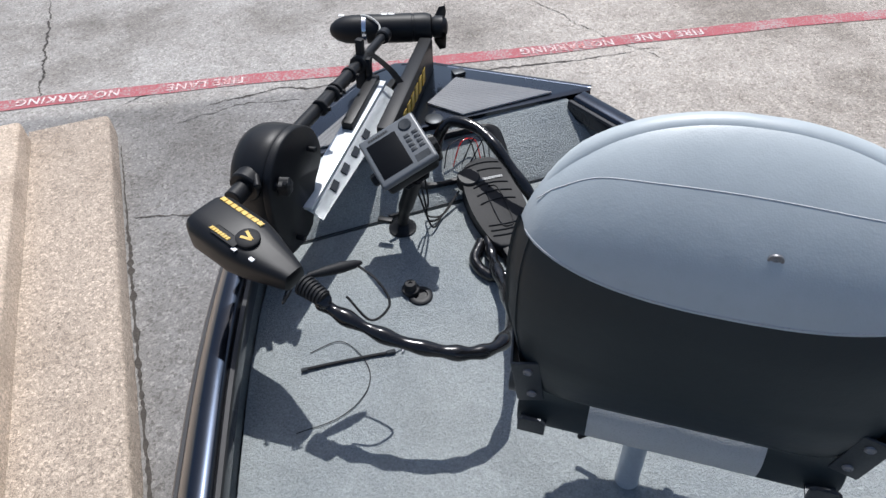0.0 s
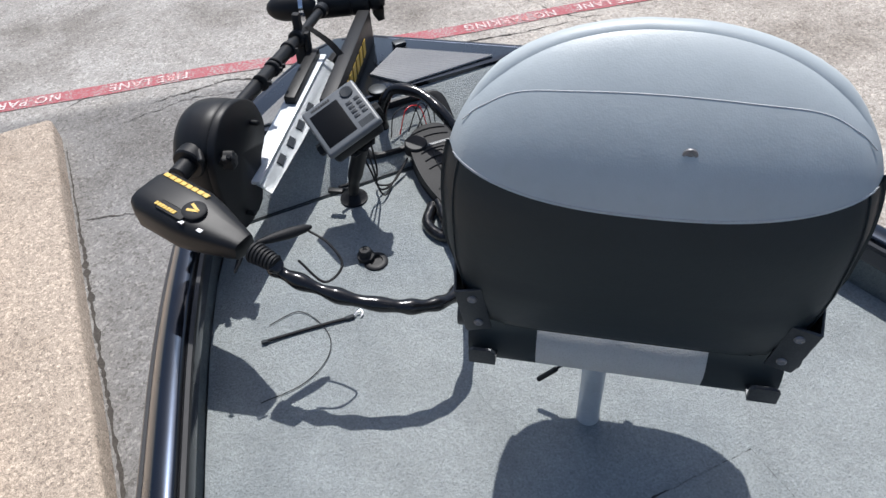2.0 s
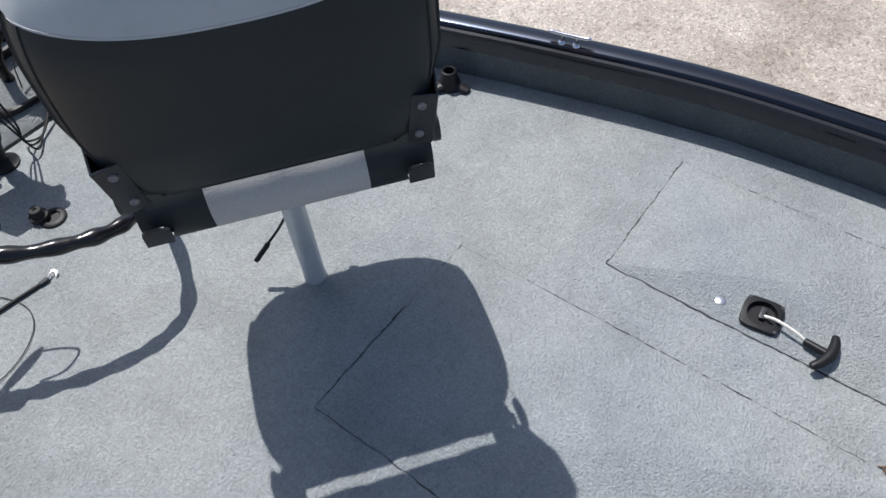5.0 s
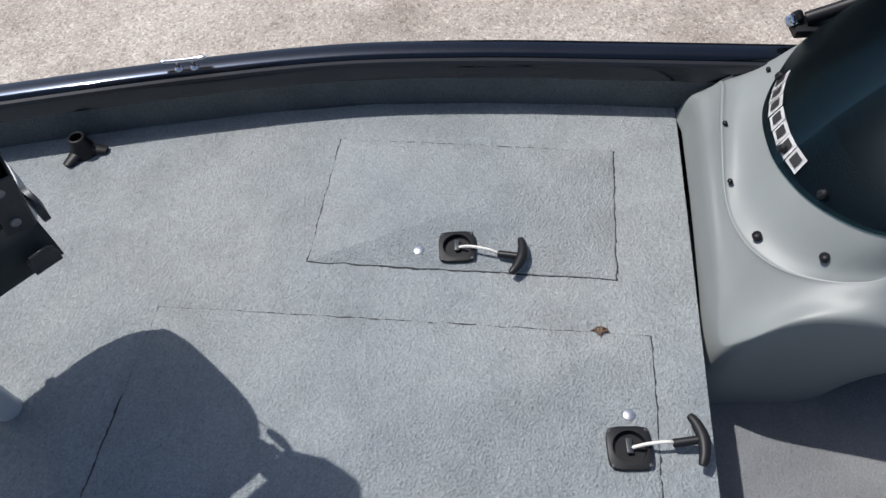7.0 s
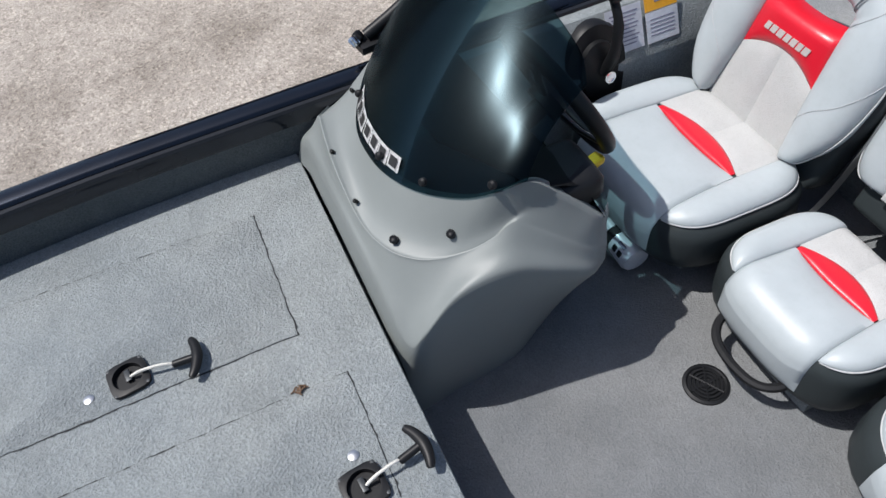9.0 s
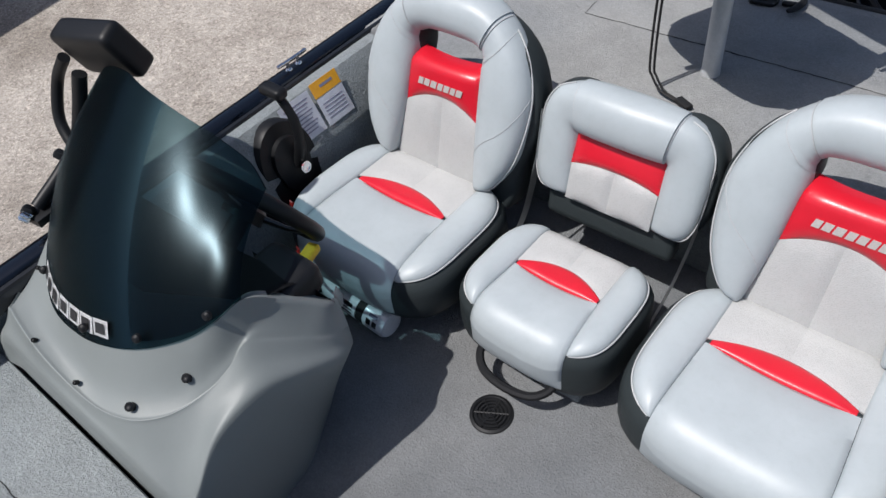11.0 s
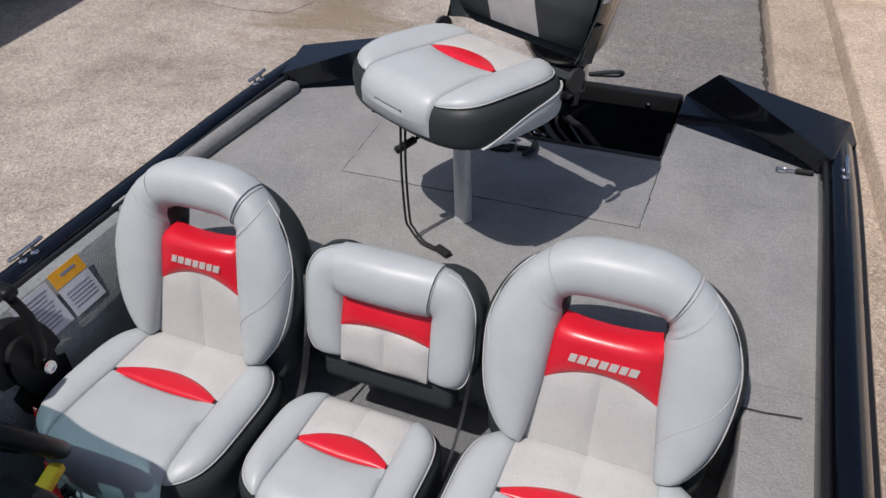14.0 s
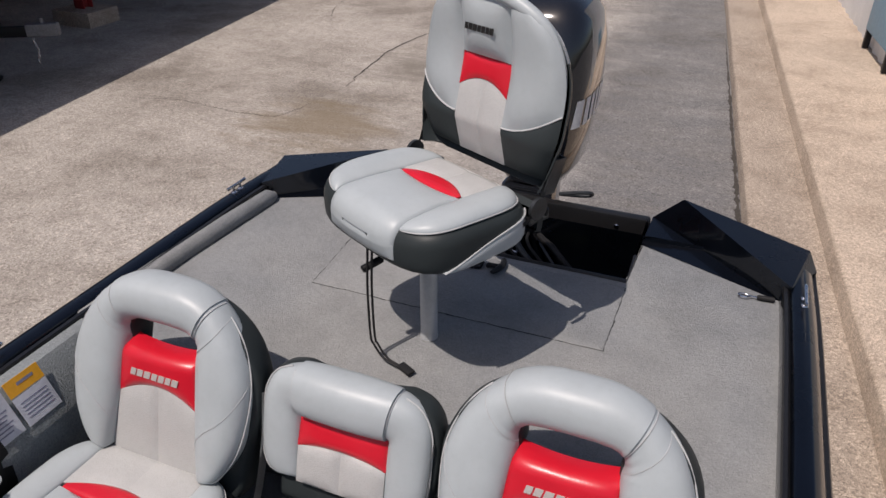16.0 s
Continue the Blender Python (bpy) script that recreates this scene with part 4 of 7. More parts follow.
# rope-pull latch: square flanged cup, rope and T handle
def latch(lid, c, end, turn, z):
    c, end = Vector((*c, z)), Vector(end)
    bm = bmesh.new()
    m = Matrix.Translation(c) @ Matrix.Rotation(turn, 4, "Z")
    n = 28
    def sq(r, t, k=0.35):
        a = math.cos(t), math.sin(t)
        q = (abs(a[0]) ** 5 + abs(a[1]) ** 5) ** -0.2
        return r * a[0] * q, r * a[1] * q
    rows = []
    for r, h, rnd in ((0.042, 0.004, 0), (0.041, 0.012, 0), (0.036, 0.014, 1), (0.032, 0.014, 1), (0.030, 0.002, 1)):
        rows.append([m @ Vector((*((r * math.cos(2 * math.pi * j / n), r * math.sin(2 * math.pi * j / n)) if rnd else sq(r, 2 * math.pi * j / n)), h)) for j in range(n)])
    vs = grid(bm, rows, False, True)
    cap(bm, vs[-1])
    cup = part("latch_cup", bm, PLASTIC, lid, "black square latch cup")
    for a in (45, 135, 225, 315):
        bm = bmesh.new()
        p = m @ Vector((0.048 * math.cos(radians(a)), 0.048 * math.sin(radians(a)), 0.010))
        lathe(bm, [(0.0045, 0), (0.004, 0.0025), (0.001, 0.003)], 8, Matrix.Translation(p))
        part("latch_screw", bm, STEEL, lid)
    bm = bmesh.new()
    box(bm, (0.004, 0.0, 0.0085), (0.03, 0.012, 0.006), 0.002, m)
    part("latch_bolt", bm, STEEL, lid)
    bm = bmesh.new()
    d = (end - c).normalized()
    mid = c.lerp(end, 0.5) + Vector((0, 0, 0.012))
    tube(bm, spline([c + Vector((0, 0, 0.006)), c + d * 0.03 + Vector((0, 0, 0.016)), mid, end - d * 0.05], 6), 0.0035, 7)
    part("rope", bm, ROPE, lid, "short white pull rope")
    bm = bmesh.new()
    rod(bm, end - d * 0.055, end, 0.0085, 10, 0.002)
    s = d.cross(Vector((0, 0, 1))).normalized()
    tube(bm, spline([end + s * t * 0.048 - d * 0.014 * t * t + Vector((0, 0, 0.002)) for t in (-1, -0.6, 0, 0.6, 1)], 4), [0.007, 0.0085, 0.0095, 0.010, 0.0105, 0.011, 0.0115, 0.012, 0.0125, 0.012, 0.0115, 0.011, 0.0105, 0.010, 0.0095, 0.0085, 0.007], 10, flat=0.8)
    part("t_handle", bm, PLASTIC, lid, "black plastic pull handle")


latch(lid1, (0.462, 0.325), (0.435, 0.178, DECK + 0.024), 0.12, DECK + 0.003)
latch(lid2, (0.020, -0.040), (0.040, -0.170, DECK + 0.032), 0.1, DECK + 0.003)
for lid, x, y in ((lid1, 0.452, 0.412), (lid2, 0.089, -0.043)):
    bm = bmesh.new()
    lathe(bm, [(0.0115, 0.003), (0.0115, 0.006), (0.008, 0.0075), (0.0015, 0.008)], 16, Matrix.Translation((x, y, DECK)))
    part("bolt_head", bm, ALU, lid, "round bright bolt head")

# trailer below the hull
trailer = thing("boat_trailer", pose(0, 0, 0), "dark steel boat trailer under the hull", "trailer")
for s in (1, -1):
    bm = bmesh.new()
    box(bm, (s * 0.55, -0.4, 0.345), (0.09, 3.9, 0.05), 0.005)
    part("bunk", bm, RUBBER, trailer)
    bm = bmesh.new()
    box(bm, (s * 0.55, -0.4, 0.27), (0.06, 4.3, 0.09), 0.005)
    part("rail", bm, PLASTIC, trailer)
    bm = bmesh.new()
    lathe(bm, [(0.14, -0.09), (0.25, -0.085), (0.27, -0.05), (0.27, 0.05), (0.25, 0.085), (0.14, 0.09)], 32, pose(s * 0.80, -0.9, 0.265, 0, 90, 0))
    part("wheel", bm, RUBBER, trailer)
for y in (-2.2, -0.9, 1.4):
    bm = bmesh.new()
    box(bm, (0, y, 0.25), (1.5 if y == -0.9 else 1.1, 0.06, 0.06), 0.004)
    part("cross_member", bm, PLASTIC, trailer)

# ---- seats ----
X, Y, Z = Vector((1, 0, 0)), Vector((0, 1, 0)), Vector((0, 0, 1))


def bezel(bm, pts, r=0.0022, n=6):
    return tube(bm, pts, r, n)


def cushion(parent, W, rear, front, zc, red_half, cw, base_z, r=0.05, sides=False):
    """A seat cushion: a rounded charcoal body with puffed light panels, a red crescent and a rolled front. The crescent's tips lie near y = 0."""
    yc, hd, ex = (rear + front) / 2, (front - rear) / 2, 3.7
    small, rim_k = min(W, hd), 0.925

    def top(x, y):
        k = min(1.0, ((abs(x) / W) ** ex + (abs(y - yc) / hd) ** ex) ** (1 / ex))
        q = min(1.0, max(0.0, (r - (1 - k) * small) / r))
        return zc + 0.05 * min(y, 0.08) + 0.016 * min(1.0, abs(x) / W) ** 2 - 0.10 * max(0.0, y - 0.10) ** 2 * 4 - r * (1 - max(0.0, 1 - q * q) ** 0.5)

    def mid(y):
        return cw + 0.014 * max(0.0, y) / front

    def outline(y, k=1.0):
        return W * max(0.0, k ** ex - (abs(y - yc) / hd) ** ex) ** (1 / ex)

    n = 56
    ring = []
    for i in range(n):
        c, q = math.cos(2 * math.pi * i / n), math.sin(2 * math.pi * i / n)
        f = (abs(c) ** ex + abs(q) ** ex) ** (-1 / ex)
        ring.append((c * f * W, q * f * hd))
    ks = [0.3, 0.6, 1 - r / small] + [1 - r / small * (1 - math.sin(math.pi / 2 * i / 7)) for i in range(1, 8)]
    bm = bmesh.new()
    rows = [[(x * k, yc + y * k, top(x * k, yc + y * k) - 0.003) for x, y in ring] for k in ks]
    edge_z = [p[2] for p in rows[-1]]
    for f, k in ((0.35, 1.006), (0.75, 1.0), (0.93, 0.985), (1.0, 0.94)):
        rows.append([(x * k, yc + y * k, z + (base_z - z) * f) for (x, y), z in zip(ring, edge_z)])
    vs = grid(bm, rows, False, True)
    cap(bm, vs[0])
    cap(bm, vs[-1])
    part("cushion_body", bm, VINYL_DARK, parent, "charcoal vinyl sides", 60)

    if sides:
        for s in (1, -1):
            def side_panel(u, v):
                y = rear + 0.03 + (front - rear - 0.10) * u
                h = base_z + 0.006 + 0.062 * (1 - u ** 2.4) * v
                return s * (outline(y) * 1.004 + 0.001), y, h

            bm = bmesh.new()
            quilt(bm, side_panel, X * s, 14, 5, 0.005, 0.008)
            part("side_panel", bm, VINYL_LIGHT, parent, "light grey lower side panel")
            bm = bmesh.new()
            bezel(bm, [Vector(side_panel(u / 24, 1.0)) + X * s * 0.002 for u in range(25)], 0.0015)
            part("piping", bm, PIPING, parent, "pale edge piping")

    def arc(x):
        return -0.008 - 0.044 * max(0.0, 1 - (x / (red_half * 1.02)) ** 2)

    y_lo = yc - hd * (rim_k ** ex - (mid(-1) / W) ** ex) ** (1 / ex) * 0.995
    y_hi = yc + hd * (rim_k ** ex - (mid(front) / W) ** ex) ** (1 / ex) * 0.995
    for s in (1, -1):
        def back_panel(u, v):
            x = s * u * cw
            y = rear + 0.022 + (arc(x) - rear - 0.022) * v
            return x, y, top(x, y) + 0.001

        bm = bmesh.new()
        quilt(bm, back_panel, Z, 10, 12, 0.007, 0.008)
        part("centre_panel", bm, VINYL_WOVEN, parent, "woven pale grey centre panel")

        def bolster(u, v):
            y = y_lo + (y_hi - y_lo) * (0.5 - 0.5 * math.cos(math.pi * v))
            a = mid(y)
            x = a + max(0.003, outline(y, rim_k) - a) * u
            return s * x, y, top(x, y) + 0.001

        bm = bmesh.new()
        quilt(bm, bolster, Z, 14, 34, 0.013, 0.008, 3.0)
        part("side_bolster", bm, VINYL_LIGHT, parent, "light grey vinyl bolster", 70)
        bm = bmesh.new()
        bezel(bm, [Vector(bolster(1, v / 60)) + Vector((s * 0.001, 0, 0.001)) for v in range(0, 61)], 0.0019)
        part("piping", bm, PIPING, parent, "pale edge piping")

    def crescent(u, v):
        x = (2 * u - 1) * red_half
        y = arc(x) + (0.004 + 0.008 * (1 - (x / red_half) ** 2) - arc(x)) * v
        return x, y, top(x, y) + 0.0015

    bm = bmesh.new()
    quilt(bm, crescent, Z, 24, 8, 0.008, 0.008)
    part("red_insert", bm, VINYL_RED, parent, "glossy red crescent insert", 70)

    drop = zc - r - base_z - 0.012

    def roll(u, v):
        x0 = (2 * u - 1)
        yf = yc + hd * (1 - min(0.999, abs(x0) * mid(front) / W) ** ex) ** (1 / ex)
        y_in = 0.004 + 0.008 * (1 - min(1.0, abs(x0) * cw / red_half) ** 2)
        flat = yf - r - y_in
        d = v * (flat + math.pi / 2 * r + drop)
        if d < flat:
            y, fall = y_in + d, 0.0
        elif d < flat + math.pi / 2 * r:
            y, fall = yf - r + r * math.sin((d - flat) / r), 0.0
        else:
            y, fall = yf, d - flat - math.pi / 2 * r
        x = x0 * (mid(y) - 0.001)
        k = 1.0 if fall else 0.9999
        yy = yc + (y - yc) * k
        return x, y + (0.002 if fall else 0.0), top(x, min(yy, yc + hd * (1 - (abs(x) / W) ** ex) ** (1 / ex) * 0.9999)) + 0.001 - fall

    bm = bmesh.new()
    quilt(bm, roll, Vector((0, 0.5, 1)), 20, 44, 0.016, 0.008, 5.0)
    part("front_roll", bm, VINYL_LIGHT, parent, "light grey rolled cushion front", 70)


# halves of the stuffed ring: across, up on its inner and its outer edge, and how far it swells
BUCKET_RING = [(0.147, -0.016, 0.162, -0.022, 0.018), (0.143, 0.004, 0.204, 0.002, 0.034), (0.132, 0.075, 0.246, 0.075, 0.048), (0.121, 0.15, 0.264, 0.165, 0.056), (0.112, 0.230, 0.264, 0.260, 0.062), (0.107, 0.290, 0.235, 0.345, 0.064), (0.110, 0.322, 0.190, 0.405, 0.064), (0.098, 0.346, 0.132, 0.448, 0.066), (0.060, 0.354, 0.070, 0.468, 0.070), (0.0, 0.356, 0.0, 0.472, 0.072)]
JUMP_RING = [(0.113, 0.042, 0.150, 0.038, 0.014), (0.113, 0.058, 0.196, 0.046, 0.028), (0.113, 0.10, 0.218, 0.095, 0.036), (0.113, 0.16, 0.222, 0.18, 0.040), (0.114, 0.205, 0.216, 0.262, 0.042), (0.116, 0.218, 0.190, 0.312, 0.044), (0.112, 0.224, 0.150, 0.334, 0.048), (0.108, 0.225, 0.117, 0.340, 0.052), (0.060, 0.224, 0.060, 0.344, 0.058), (0.0, 0.224, 0.0, 0.345, 0.060)]


def backrest(parent, m, table, red0, red1, shell=0.09, hole=True, foot=(0.235, -0.072)):
    """A moulded backrest in the plane of m (x across, y up, z out of its face): a stuffed ring round a red and a woven panel."""
    nz = (m.to_3x3() @ Z).normalized()
    P = lambda a, b, c=0.0: m @ Vector((a, b, c))
    span, n = 8, 26
    ins = spline([(q[0], q[1], 0) for q in table], span)
    outs = spline([(q[2], q[3], 0) for q in table], span)
    swell = [p.x for p in spline([(q[4], 0, 0) for q in table], span)]
    cut = 7 * span

    def section(i, s, j, fat=1.0):
        """A point of the ring's section i at the angle j of n."""
        t = 2 * math.pi * j / n
        c, q = math.cos(t), math.sin(t)
        c, q = math.copysign(abs(c) ** 0.82, c), math.copysign(abs(q) ** 0.82, q)
        a, b = ins[i], outs[i]
        mid_, hv = (a + b) / 2, (b - a) / 2 * (1.0 + (fat - 1.0) * 0.75)
        w = mid_ + hv * c
        near = max(0.0, -c)
        # gathers where the cover is pulled tight round the opening
        pinch = 0.05 * near * math.sin(i * 1.55) * max(0.0, 1 - abs(i - 5.9 * span) / (1.2 * span)) if hole else 0.0
        # the wings come forward low down and the top leans back
        lean = 0.16 * (0.25 - mid_.y) if hole else 0.0
        return P(s * w.x, w.y, lean + q * (swell[i] * fat * (1 + pinch) if q > 0 else 0.046 + max(0.0, lean)))

    def skin(bm, ids, s, fat=1.0):
        vs = grid(bm, [[section(i, sg, j, fat) for j in range(n)] for i, sg in ids], False, True)
        cap(bm, vs[0])
        cap(bm, vs[-1])

    for s in (1, -1):
        bm = bmesh.new()
        skin(bm, [(i, s) for i in range(0, cut + 1)], s)
        part("back_bolster", bm, VINYL_LIGHT, parent, "light grey vinyl back bolster", 70)
        bm = bmesh.new()
        bezel(bm, [P(s * (q.x + 0.002), q.y, 0.012 + (0.16 * (0.25 - q.y) if hole else 0.0)) for q in outs[: cut - 6]], 0.0020)
        part("piping", bm, PIPING, parent, "pale edge piping")
        for i, tilt in ((2.9 * span, 10), (5.7 * span, 3)) if hole else ():
            bm = bmesh.new()
            line = []
            for j in range(0, n // 2 + 1):
                f = i + tilt * (1 - 2 * j / (n / 2))
                line.append(section(int(f), s, j).lerp(section(int(f) + 1, s, j), f - int(f)) + nz * 0.0008)
            bezel(bm, line, 0.0008)
            part("stitching", bm, STITCH, parent)
    bm = bmesh.new()
    last = len(ins) - 1
    skin(bm, [(i, 1) for i in range(cut - 2, last)] + [(i, -1) for i in range(last, cut - 3, -1)], 1, 1.09 if hole else 1.14)
    part("head_roll", bm, VINYL_LIGHT, parent, "light grey rolled head pad", 60)
    for s in (1, -1):
        bm = bmesh.new()
        bezel(bm, [section(cut - 3, s, j, 1.02) + nz * 0.001 for j in range(-1, n // 2 + 2)], 0.0012)
        part("stitching", bm, STITCH, parent)
    # charcoal shell behind, a ring that leaves the opening free
    grow = (0.0, 0.0, 0.012, 0.016, 0.014, 0.008, -0.004, -0.016, -0.030, -0.034)
    back_o = spline([(max(q[2], foot[0] + 0.012 * k) if k < 2 else q[2] + grow[k], q[3] + (foot[1] - q[3]) * (1, 0.5)[k] if k < 2 else q[3] + min(0.0, grow[k]), 0) for k, q in enumerate(table)], 6)
    back_i = spline([(q[0] * (0.8 if k < 4 else 0.96), q[1] + 0.004, 0) for k, q in enumerate(table)], 6)
    for s in (1, -1):
        bm = bmesh.new()
        band(bm, [P(s * q.x, q.y, -shell * 0.42) for q in back_i], [P(s * q.x, q.y, -shell * 0.42) for q in back_o], nz, shell * 0.55, shell * 0.60, 20, 0.42)
        part("back_shell", bm, VINYL_DARK, parent, "charcoal vinyl back shell", 60)
    bottom = -0.056 if hole else table[0][1]

    def width(b):
        for p, q in zip(ins, ins[1:]):
            if p.y <= b <= q.y:
                return p.x + (q.x - p.x) * (b - p.y) / max(1e-6, q.y - p.y)
        return ins[0].x if b < ins[0].y else table[5][0]

    bm = bmesh.new()
    prism(bm, [(-width(bottom), bottom), (width(bottom), bottom), (width(red1), red1 - 0.022), (-width(red1), red1 - 0.022)], -0.030, -0.004, 0.0, m)
    part("back_core", bm, VINYL_DARK, parent, "charcoal vinyl back centre")
    cw1 = width(red0)
    deep = 0.028 if hole else 0.022

    def arch(a):
        return red0 + (0.042 if hole else 0.016) * (1 - (a / cw1) ** 2)

    for s in (1, -1):
        def centre(u, v):
            b = bottom - 0.004 + (arch(s * u * cw1) - bottom + 0.004) * v
            return P(s * u * (width(b) + 0.004), b, deep)

        bm = bmesh.new()
        quilt(bm, centre, nz, 12, 16, 0.010, 0.008)
        part("centre_panel", bm, VINYL_WOVEN, parent, "woven pale grey centre panel", 60)

    def redp(u, v):
        a = 2 * u - 1
        b0 = arch(a * cw1)
        b = b0 + (red1 - b0) * v
        dip = 0.012 * (1 - a * a) * v if hole else 0.0
        return P(a * (width(b) + 0.005), b - dip, deep - (0.055 * max(0, v - 0.72) ** 2 * 12 if hole else 0.01 * v))

    bm = bmesh.new()
    quilt(bm, redp, nz, 20, 16, 0.014, 0.012)
    part("red_insert", bm, VINYL_RED, parent, "glossy red back insert", 70)
    return P, nz


def brand_mark(m, width, height, material, parent, label, count=7):
    """A row of plain slanted blocks of uneven width, in place of a printed mark."""
    bm = bmesh.new()
    share = [0.9, 1.0, 1.1, 0.95, 1.0, 0.9, 1.05][:count]
    x0, unit = -width / 2, width / sum(share)
    for w in share:
        x1, sl = x0 + unit * w * 0.80, 0.25 * height
        prism(bm, [(x0, -height / 2), (x1, -height / 2), (x1 + sl, height / 2), (x0 + sl, height / 2)], -0.0008, 0.0006, 0, m)
        x0 += unit * w
    return part("logo", bm, material, parent, label)


TILT_BACK = radians(15.6)


def frame_back(y, z, tilt):
    """Axes of a backrest that faces +y: across, up along its lean, out of its face."""
    up = Vector((0, -math.sin(tilt), math.cos(tilt)))
    out = Vector((0, math.cos(tilt), math.sin(tilt)))
    return Matrix(((-1, up.x, out.x, 0), (0, up.y, out.y, y), (0, up.z, out.z, z), (0, 0, 0, 1)))


bucket = thing("cockpit_chair", pose(0.510, -1.140, FLOOR), "light grey and charcoal helm seat with red inserts", "seat", "seats across the cockpit")
cushion(bucket, 0.282, -0.205, 0.255, 0.243, 0.150, 0.160, 0.10, 0.062)
mb = frame_back(-0.198, 0.25, TILT_BACK)
backrest(bucket, mb, BUCKET_RING, 0.146, 0.298, 0.085)
brand_mark(mb @ pose(0, 0.222, 0.0428), 0.150, 0.019, LOGO_SILVER, bucket, "silver brand mark as plain blocks")
bm = bmesh.new()
box(bm, (0, -0.03, 0.052), (0.40, 0.34, 0.104), 0.012)
part("seat_base", bm, CARPET, bucket, "grey carpeted seat base")
copy_thing(bucket, pose(-0.520, -1.160, FLOOR))

jump = thing("jump_seat", pose(0.0, -1.128, FLOOR), "small light grey folding middle seat with red inserts", "seat", "seats across the cockpit")
cushion(jump, 0.216, -0.175, 0.182, 0.235, 0.112, 0.116, 0.085, 0.052)
mj = frame_back(-0.235, 0.238, TILT_BACK)
backrest(jump, mj, JUMP_RING, 0.138, 0.226, 0.075, False, (0.190, 0.030))
bm = bmesh.new()
box(bm, (0, 0.010, -0.030), (0.36, 0.105, 0.055), 0.02, mj, 3)
part("lower_pad", bm, VINYL_DARK, jump, "charcoal vinyl lower back")
bm = bmesh.new()
box(bm, (0, 0.0, 0.045), (0.30, 0.26, 0.09), 0.01)
part("seat_base", bm, CARPET, jump, "grey carpeted seat base")
for s in (1, -1):
    bm = bmesh.new()
    pts = [(s * 0.212, -0.05, 0.13), (s * 0.215, -0.17, 0.19), (s * 0.222, -0.255, 0.33), (s * 0.225, -0.295, 0.47)]
    q = spline(pts, 6)
    rows = [[p + Vector((0, dy, dz)) for dy, dz in ((-0.014, -0.01), (0.014, 0.01))] for p in q]
    grid(bm, rows)
    bmesh.ops.solidify(bm, geom=bm.faces[:], thickness=0.004)
    part("hinge_arm", bm, ALU, jump, "bright steel folding arm")
bm = bmesh.new()
tube(bm, spline([(0.105, 0.13, 0.11), (0.10, 0.185, 0.09), (0.065, 0.218, 0.078), (0.0, 0.228, 0.074), (-0.065, 0.218, 0.078), (-0.10, 0.185, 0.09), (-0.105, 0.13, 0.11)], 5), 0.011, 8)
part("grab_handle", bm, PLASTIC, jump, "black plastic grab handle")


